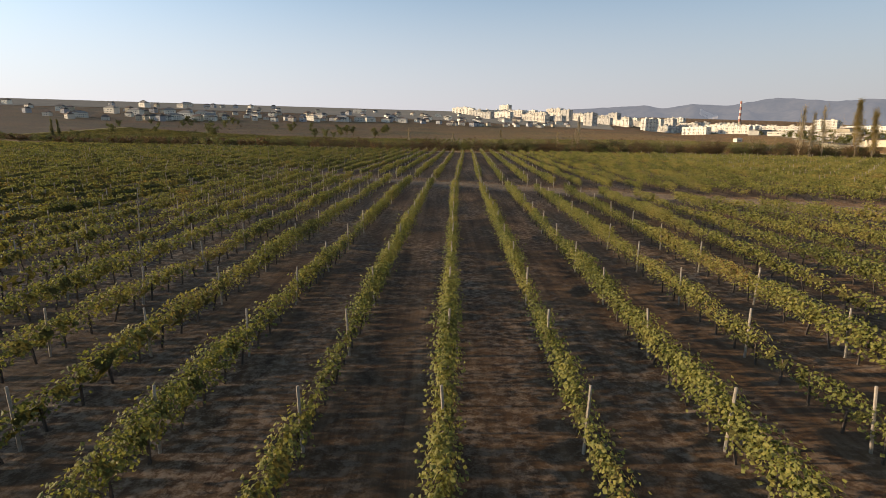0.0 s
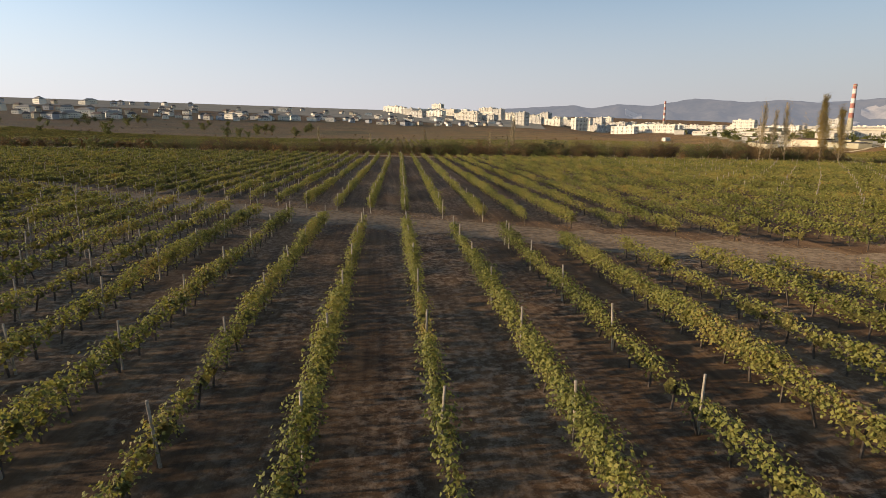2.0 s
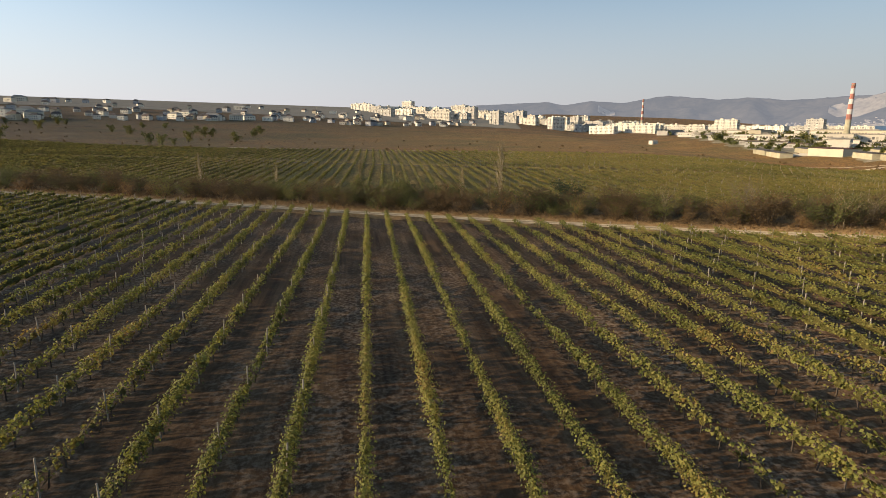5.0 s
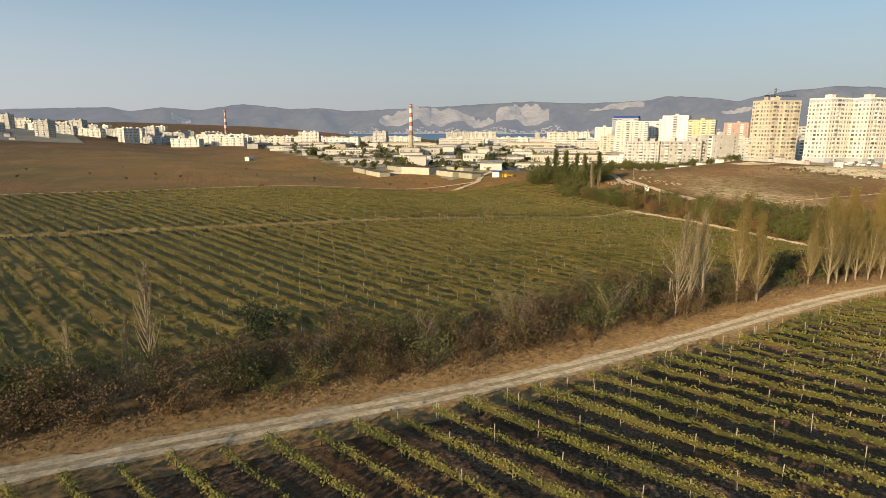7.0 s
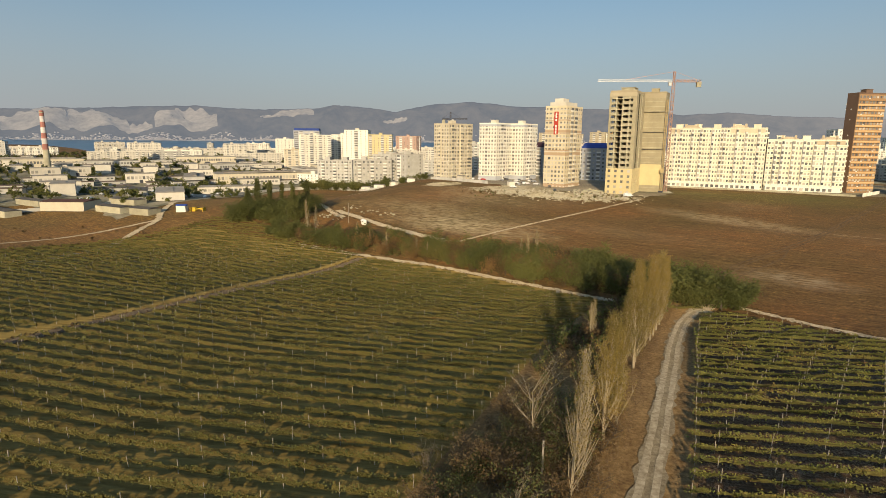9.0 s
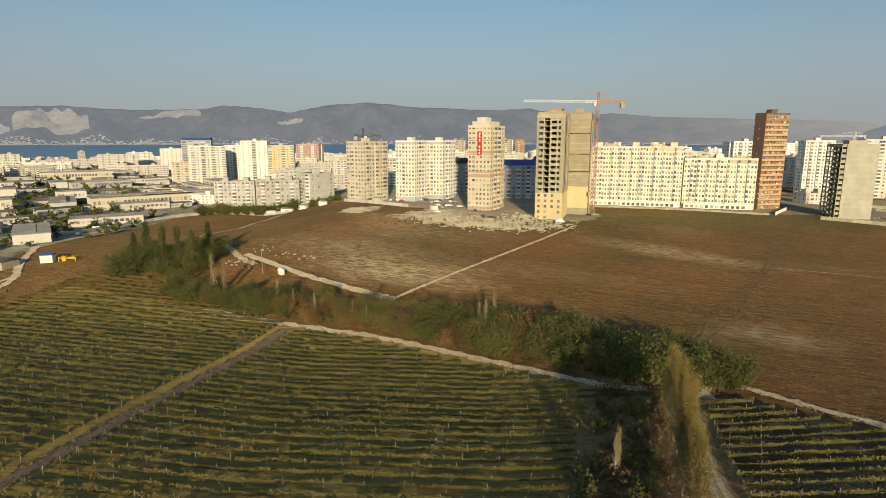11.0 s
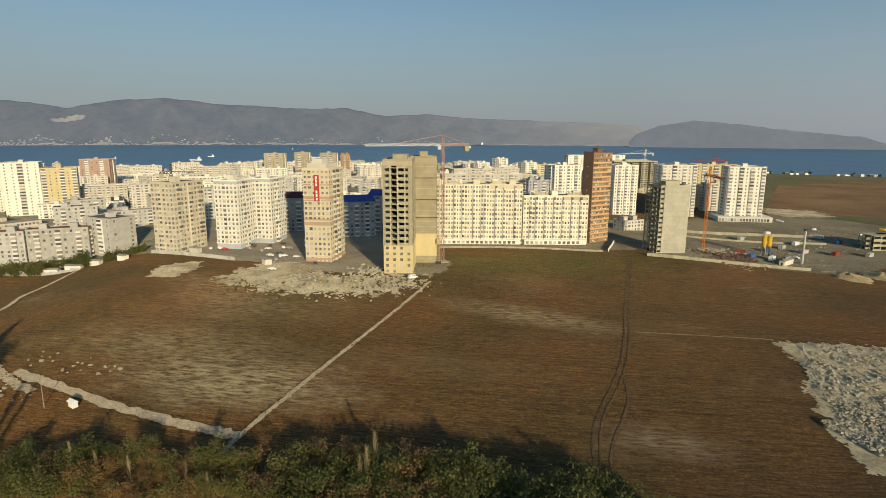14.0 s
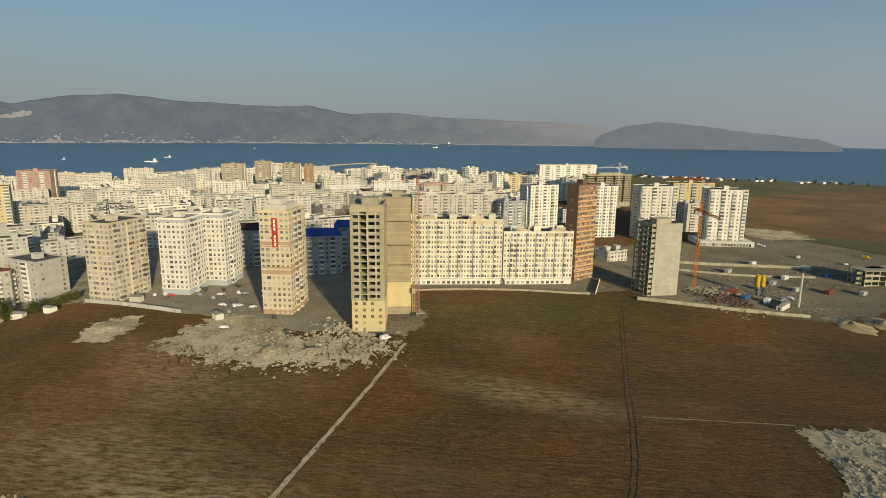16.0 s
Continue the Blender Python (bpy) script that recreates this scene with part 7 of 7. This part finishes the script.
def fence(points, h, label, mat=W_PANEL, span=3.0):
    base = new("concrete_fence")
    x0, y0 = points[0]
    base.location = (x0, y0, 0)
    tagged(base, label, "fence", "fences")
    c = resample(points, span)
    vs_p, panels = [], 0
    for (x, y), (u, v) in zip(c[:-1], c[1:]):
        t = math.atan2(v - y, u - x)
        z = min(float(land(x, y)), float(land(u, v)))
        ob = box_part("panel", [(0.08, span - 0.08, -0.07, 0.07, -0.3, h), (0.0, 0.16, -0.12, 0.12, -0.3, h + 0.12)], mat, base) if panels == 0 else new("panel", first.data)
        if panels == 0:
            first = ob
        ob.parent = base
        ob.matrix_basis = pose(x - x0, y - y0, z, 0, 0, math.degrees(t))
        panels += 1


fence([(505, 261), (494.2, 244.8), (480.8, 228.2), (464.1, 209.4)], 2.2, "grey concrete panel fence round the yard")
fence([(466.3, 86), (459, 60), (448, 31.8), (438, 14), (426.9, -1.8), (422.9, -11.7)], 1.2, "low concrete wall before the long house", W_CONC)
fence([(422.9, -12.5), (436, -24), (449, -35.3)], 2.2, "white panel fence between field and house", W_WHITE)
fence([(405.8, -28.6), (391.9, -45.2), (375, -69.1), (354.8, -104.4)], 2.0, "grey sheet fence of the building site", W_CONC)
fence([(505, 300), (530, 372), (480, 398), (420, 402), (340, 420), (316, 470)], 2.2, "long grey wall round the works", W_PANEL, 6.5)


def hut(x, y, w, d, h, turn, wall, roof, label, name="site_hut"):
    base = new(name)
    base.matrix_basis = pose(x, y, float(land(x, y)) + 0.15, 0, 0, turn)
    tagged(base, label, "hut", "huts")
    box_part("wall", [(-w / 2, w / 2, -d / 2, d / 2, -0.5, h)], wall, base)
    bm = bmesh.new()
    q = [bm.verts.new(p) for p in ((-w / 2 - 0.3, -d / 2 - 0.3, h), (w / 2 + 0.3, -d / 2 - 0.3, h), (w / 2 + 0.3, d / 2 + 0.3, h + 0.1), (-w / 2 - 0.3, d / 2 + 0.3, h + 0.1), (-w / 2 - 0.3, 0, h + 0.9), (w / 2 + 0.3, 0, h + 0.9))]
    for idx in ((0, 1, 5, 4), (2, 3, 4, 5), (1, 2, 5), (3, 0, 4), (3, 2, 1, 0)):
        bm.faces.new([q[i] for i in idx])
    me = bpy.data.meshes.new("roof")
    bm.to_mesh(me)
    bm.free()
    me.materials.append(roof)
    part_np("roof", me, base)
    box_part("window", [(-w / 4, w / 4, -d / 2 - 0.04, -d / 2 + 0.1, 0.9, 1.8)], GLASS, base)
    box_part("door", [(w / 2 - 0.06, w / 2 + 0.04, -0.5, 0.5, 0, 2.0)], STEEL_DARK, base)


hut(450.4, 194.2, 5, 4, 2.8, 20, W_WHITE, ROOF_PALE, "small white kiosk at the edge of the yard")
hut(497, 235, 6, 4, 3, 60, W_CREAM, ROOF_PALE, "small cream gatehouse by the fence")
hut(372, -103, 13, 3, 2.8, 110, W_WHITE, ROOF_PALE, "long white site cabin")
hut(303, 254, 2.6, 1.5, 1.4, 40, W_WHITE, STEEL_WHITE, "small white cabin by the gravel road")
hut(328, 362.5, 5, 3.4, 3.0, 100, W_WHITE, ROOF_BLUE, "white hut with a blue roof by the lane")
hut(377, 744, 9, 6, 4, 20, W_WHITE, ROOF_PALE, "lonely white hut on the hillside")
block("house", (497, -78), (499.5, -98), 13, 9.5, 3, W_CREAM, "unfinished cream brick house with open windows", "wWwwWw", "www", ROOF_DARK, W_CREAM, None, "", 2, seed=12)
hut(333, 434, 24, 17, 4.5, 100, W_BEIGE, ROOF_MAROON, "barn with a large dull maroon roof", "barn")
for x, y, w, turn in ((328.5, 493, 29, 68), (316.5, 463, 29, 68), (327, 402, 22, 71), (322, 380, 14, 76), (345, 470, 26, 70), (350, 412, 22, 74)):
    hut(x, y, w, 8, 2.9, turn, W_CONC, ROOF_DARK, "long low row of grey concrete garages by the field", "garage")

# gas regulating station beside the hut
base = new("gas_station")
base.matrix_basis = pose(330, 354.5, float(land(330, 354.5)), 0, 0, 100)
tagged(base, "yellow pipes of a small gas regulating station", "pipework")
for k in range(3):
    box_part("pipe", [(-3.5, 3.5, -1.6 + 1.6 * k, -1.35 + 1.6 * k, 1.0, 1.25)], SILO_YELLOW, base)
for k in range(4):
    box_part("riser", [(-3.4 + 2.2 * k, -3.1 + 2.2 * k, -1.8, 2.2, -0.2, 1.9)] if k % 3 == 0 else [(-3.4 + 2.2 * k, -3.1 + 2.2 * k, -1.6, -1.3, -0.2, 1.9)], SILO_YELLOW, base)
box_part("cabinet", [(1.0, 2.6, -1.2, 1.2, -0.2, 1.9)], SILO_YELLOW, base)


for x, y, w, turn, lab in ((511, 305, 9, 80, "long white garage"), (507, 292, 6, 70, "white site shed"), (515, 318, 8, 82, "whitewashed garage row"), (500, 276, 5, 50, "small pale shed"), (520, 331, 10, 88, "long pale garage row")):
    hut(x, y, w, 4, 2.6, turn, W_WHITE, ROOF_PALE, lab + " at the edge of the field", "garage")

# cement silos, mast, far shell at the building site
def cylinder(name, r1, r2, z0, z1, mat, parent, x=0.0, y=0.0, seg=16):
    bm = bmesh.new()
    bmesh.ops.create_cone(bm, cap_ends=True, segments=seg, radius1=r1, radius2=r2, depth=z1 - z0, matrix=pose(x, y, (z0 + z1) / 2))
    me = bpy.data.meshes.new(name)
    bm.to_mesh(me)
    bm.free()
    me.materials.append(mat)
    return part_np(name, me, parent)


for k, (x, y) in enumerate(((396.8, -111.8), (395.4, -115))):
    base = new("cement_silo")
    base.matrix_basis = pose(x, y, float(land(x, y)))
    tagged(base, "yellow cement silo on a grey steel frame", "silo", "cement silos")
    cylinder("tank", 1.4, 1.4, 6.6, 13, SILO_YELLOW, base)
    cylinder("cone", 0.4, 1.4, 4.6, 6.6, SILO_YELLOW, base)
    cylinder("cap", 1.4, 0.5, 13, 13.6, SILO_YELLOW, base)
    for a in range(4):
        px, py = 1.1 * math.cos(a * 1.571 + 0.78), 1.1 * math.sin(a * 1.571 + 0.78)
        box_part("leg", [(px - 0.14, px + 0.14, py - 0.14, py + 0.14, -0.3, 6.8)], STEEL_DARK if a % 2 else W_PANEL, base)
base = new("lamp_mast")
base.matrix_basis = pose(372.4, -116.2, float(land(372.4, -116.2)))
tagged(base, "tall grey floodlight mast at the building site", "mast")
cylinder("pole", 0.75, 0.5, -0.3, 20.5, W_PANEL, base)
cylinder("head", 1.1, 1.1, 20.5, 21.6, STEEL_DARK, base)
unfinished("unfinished_annex", (392, -205), (384, -236), 14, 3, 3.6, "low unfinished concrete frame at the site", W_CONC, 0, 6, "building site", False)
# the taller second pole is added where bare poplar trunks stand
for x, y, h in ((110, 173.5, 4.2), (305, 262, 9.5)):
    base = new("utility_pole")
    base.matrix_basis = pose(x, y, float(land(x, y)))
    tagged(base, "slim weathered wooden pole", "pole")
    cylinder("pole", 0.14, 0.1, -0.3, h, M_WOOD, base, seg=8)
    box_part("crossbar", [(-0.8, 0.8, -0.06, 0.06, h - 0.5, h - 0.36)], M_WOOD, base)

# containers, cabins and stacks of the building site
BOX_BLUE = wall_paint("blue_container_paint", (0.05, 0.12, 0.28), 0.2)
BOX_RED = wall_paint("red_container_paint", (0.3, 0.08, 0.05), 0.2)


def container(x, y, turn, mat, label):
    base = new("shipping_container")
    base.matrix_basis = pose(x, y, float(land(x, y)) + 0.2, 0, 0, turn)
    tagged(base, label, "container", "containers of the site")
    box_part("body", [(-3, 3, -1.2, 1.2, 0.1, 2.55)], mat, base)
    box_part("rib", [(-2.9 + 0.5 * k, -2.7 + 0.5 * k, s * 1.2 - 0.04, s * 1.2 + 0.04, 0.25, 2.4) for k in range(12) for s in (-1, 1)], mat, base, kind="stuff")
    box_part("corner_post", [(a * 3 - 0.1, a * 3 + 0.1, b * 1.2 - 0.1, b * 1.2 + 0.1, 0, 2.62) for a in (-1, 1) for b in (-1, 1)], STEEL_DARK, base)
    box_part("door", [(3.02, 3.07, -1.05, -0.03, 0.2, 2.4), (3.02, 3.07, 0.03, 1.05, 0.2, 2.4)], mat, base)


for x, y, turn, mat, word in [(383, -104, 112, STEEL_WHITE, "white"), (379, -113, 118, W_PANEL, "grey"), (391, -96, 104, BOX_BLUE, "blue"), (404, -100, 30, BOX_RED, "rust-red"), (408, -128, 98, BOX_BLUE, "blue"), (416, -150, 105, W_PANEL, "grey"), (424, -172, 100, STEEL_WHITE, "white"),
                              (399, -150, 95, W_PANEL, "grey"), (388, -165, 100, BOX_RED, "rust-red"), (440, -215, 12, STEEL_WHITE, "white"), (418, -206, 96, BOX_BLUE, "blue"), (452, -150, 104, W_PANEL, "grey"), (465, -190, 100, STEEL_WHITE, "white"), (378, -182, 100, W_PANEL, "grey")]:
    container(x, y, turn, mat, word + " steel site container on bare ground")
fence([(497, -120), (470, -165), (440, -215)], 2.4, "long row of precast concrete panels", W_CONC, 4.0)
fence([(470, -110), (440, -150), (418, -196)], 1.6, "low stacked concrete wall of the site", W_CONC, 4.0)
chunks("site_litter", [(place.gauss(408, 6), place.gauss(-92, 8), place.uniform(0.3, 0.9), place.uniform(0, 0.4)) for _ in range(160)], "heaped timber, blocks and scrap below the crane", W_SAND, "litter")
chunks("site_litter", [(place.uniform(395, 480), place.uniform(-290, -110), 0.2 + 0.7 * place.random() ** 2, 0.0) for _ in range(420)], "scattered blocks and scrap on the site yard", W_CONC, "litter")

chunks("timber_scrap", [(place.gauss(391, 8), place.gauss(-80, 8), place.uniform(0.3, 1.0), place.uniform(0, 0.6)) for _ in range(260)], "heaped dark timber and formwork behind the site fence", W_UMBER, "litter")

# trees among the houses
town_trees = []
tries = 0
while len(town_trees) < 1000 and tries < 40000:
    tries += 1
    bearing, r = town.choice((town.uniform(28, 72), town.uniform(28, 112))), math.sqrt(town.uniform(340 ** 2, 1420 ** 2))
    x, y = town_spot(bearing, r)
    if x < np.interp(y, [385, 421, 513, 860, 1240], [315, 328, 346, 486, 615]) or (x < 520 and y < 385) or (x < 640 and 90 < y < 262) or x < 500 and y < 262:
        continue
    if any((x - p) ** 2 + (y - q) ** 2 < 15 ** 2 for p, q in taken + works_taken):
        continue
    town_trees.append((x, y, town.uniform(0, 360), town.uniform(0.7, 1.5)))
while len(town_trees) < 1300:      # gardens and scrub between the sheds
    bearing, r = town.uniform(24, 62), town.uniform(320, 720)
    x, y = town_spot(bearing, r)
    if (x < 520 and y < 378) or x < np.interp(y, [385, 421, 513, 860], [315, 328, 346, 486]) or any((x - p) ** 2 + (y - q) ** 2 < 9 ** 2 for p, q in works_taken):
        continue
    town_trees.append((x, y, town.uniform(0, 360), town.uniform(0.45, 1.15)))
for v in range(3):
    scatter(plant("tree", "round", 7.5, 130 + v, M_GREENLEAF, M_BARK, 66, 1.7, "leafy street tree among the houses", "tree", 3), town_trees[v::3], "street_trees", "leafy green trees among the houses", "trees")
slab_trees = [(place.uniform(500, 516), place.uniform(264, 298), place.uniform(0, 360), place.uniform(0.7, 1.1)) for _ in range(12)] + [(place.uniform(512, 528), place.uniform(300, 372), place.uniform(0, 360), place.uniform(1.0, 1.6)) for _ in range(44)]
spread(plant("tree", "round", 7.0, 134, M_GREENLEAF, M_BARK, 500, 0.6, "green tree before the panel block", "tree"), slab_trees, "trees before the flats")
# scattered scrub on the northern slope
scrub = [(place.uniform(-300, 330), 0, place.uniform(0, 360), place.uniform(0.3, 0.7)) for _ in range(120)]
scrub = [(x, float(top_y(x)) + 4 + place.random() ** 2 * 240, a, s) for x, _, a, s in scrub]
scatter(plant("hedge_shrub", "shrub", 2.6, 136, M_DRYLEAF, M_BARK, 100, 0.55, "scattered brown scrub on the slope", "shrub", 3), scrub, "scrub", "scattered brown scrub on the slope", "scrub")
spread(plant("poplar_tree", "poplar", 14, 141, M_GREENLEAF, M_BARK, 2200, 0.3, "dark green poplar at the far end of the vineyard", "tree"), [(-262, 391, 0, 1.0), (-256, 388, 90, 0.95)], "poplars by the far houses")
spread(plant("tree", "round", 8, 142, M_GREENLEAF, M_BARK, 900, 0.36, "round green tree at the far end of the vineyard", "tree"), [(-243, 386, 0, 1.1), (-228, 383, 60, 0.9), (-190, 361, 120, 0.9), (-176, 356, 200, 0.6), (-120, 330, 20, 0.6)], "trees by the far hedge")
far_trees = [(place.uniform(-360, -60), place.uniform(480, 760), place.uniform(0, 360), place.uniform(0.8, 1.6)) for _ in range(30)]
scatter(plant("tree", "round", 8, 137, M_GREENLEAF, M_BARK, 420, 0.6, "dark tree near the far houses", "tree", 3), far_trees, "far_trees", "dark trees near the far houses", "trees")
# low sheds and huts along the near shore
shed_spots = [(place.uniform(118, 146), place.uniform(1560, 1740)) for _ in range(46)]
vs_shed = []
for bearing, r in shed_spots:
    x, y = town_spot(bearing, r)
    z = float(land(x, y))
    w = place.uniform(4, 12)
    vs_shed.append((x - w, x + w, y - 5, y + 5, z - 1, z + place.uniform(3, 6)))
tagged(new("shore_huts", mesh_np("shore_huts", *boxes6(vs_shed), W_WHITE)), "pale low huts along the near shore", "huts", kind="stuff")
shore_trees = [(*town_spot(place.uniform(112, 148), place.uniform(1500, 1720)), place.uniform(0, 360), place.uniform(0.8, 1.5)) for _ in range(60)]
scatter(plant("tree", "round", 7.5, 138, M_GREENLEAF, M_BARK, 60, 1.9, "dark tree near the shore", "tree", 3), shore_trees, "shore_trees", "dark trees along the near shore", "trees")
# ships at anchor and the breakwater
for x, y, turn, size in ((2624, 691, 30, 0.55), (2459, 390, 75, 0.9), (2745, 353, 60, 0.6), (3451, -31, 10, 0.5), (4246, -914, 40, 0.9), (3487, -1095, 80, 0.7), (3887, -1333, 70, 1.3)):
    base = new("ship")
    base.matrix_basis = pose(x, y, float(sea_level(x, y)) - 0.5, 0, 0, turn) @ Matrix.Scale(size, 4)
    tagged(base, "white cargo ship anchored in the bay", "ship", "ships in the bay")
    box_part("hull", [(-22, 22, -4, 4, 0, 4.5), (-25, -22, -2.5, 2.5, 1.5, 4.8), (22, 25, -2, 2, 1.5, 5)], STEEL_DARK if size > 1 else STEEL_WHITE, base)
    box_part("deckhouse", [(-19, -8, -3.4, 3.4, 4.5, 12), (-17, -11, -2.5, 2.5, 12, 16)], STEEL_WHITE, base)
mole = resample([(1900, 330), (1960, 183), (1985, 70), (1995, -30), (2010, -116), (2162, -203), (2240, -323), (2235, -380), (2150, -340), (2030, -290)], 12.0)
vs_mole = []
for (x, y), (u, v) in zip(mole[:-1], mole[1:]):
    z = float(sea_level(x, y))
    wide = 6 + place.uniform(-1.5, 1.5)
    vs_mole.append((min(x, u) - wide / 2, max(x, u) + wide / 2, min(y, v) - wide / 2, max(y, v) + wide / 2, z - 2, z + place.uniform(2.0, 3.0)))
structure("breakwater", mesh_np("breakwater", *boxes6(vs_mole), RUBBLE), "long low breakwater of pale stone in the bay", "breakwater")
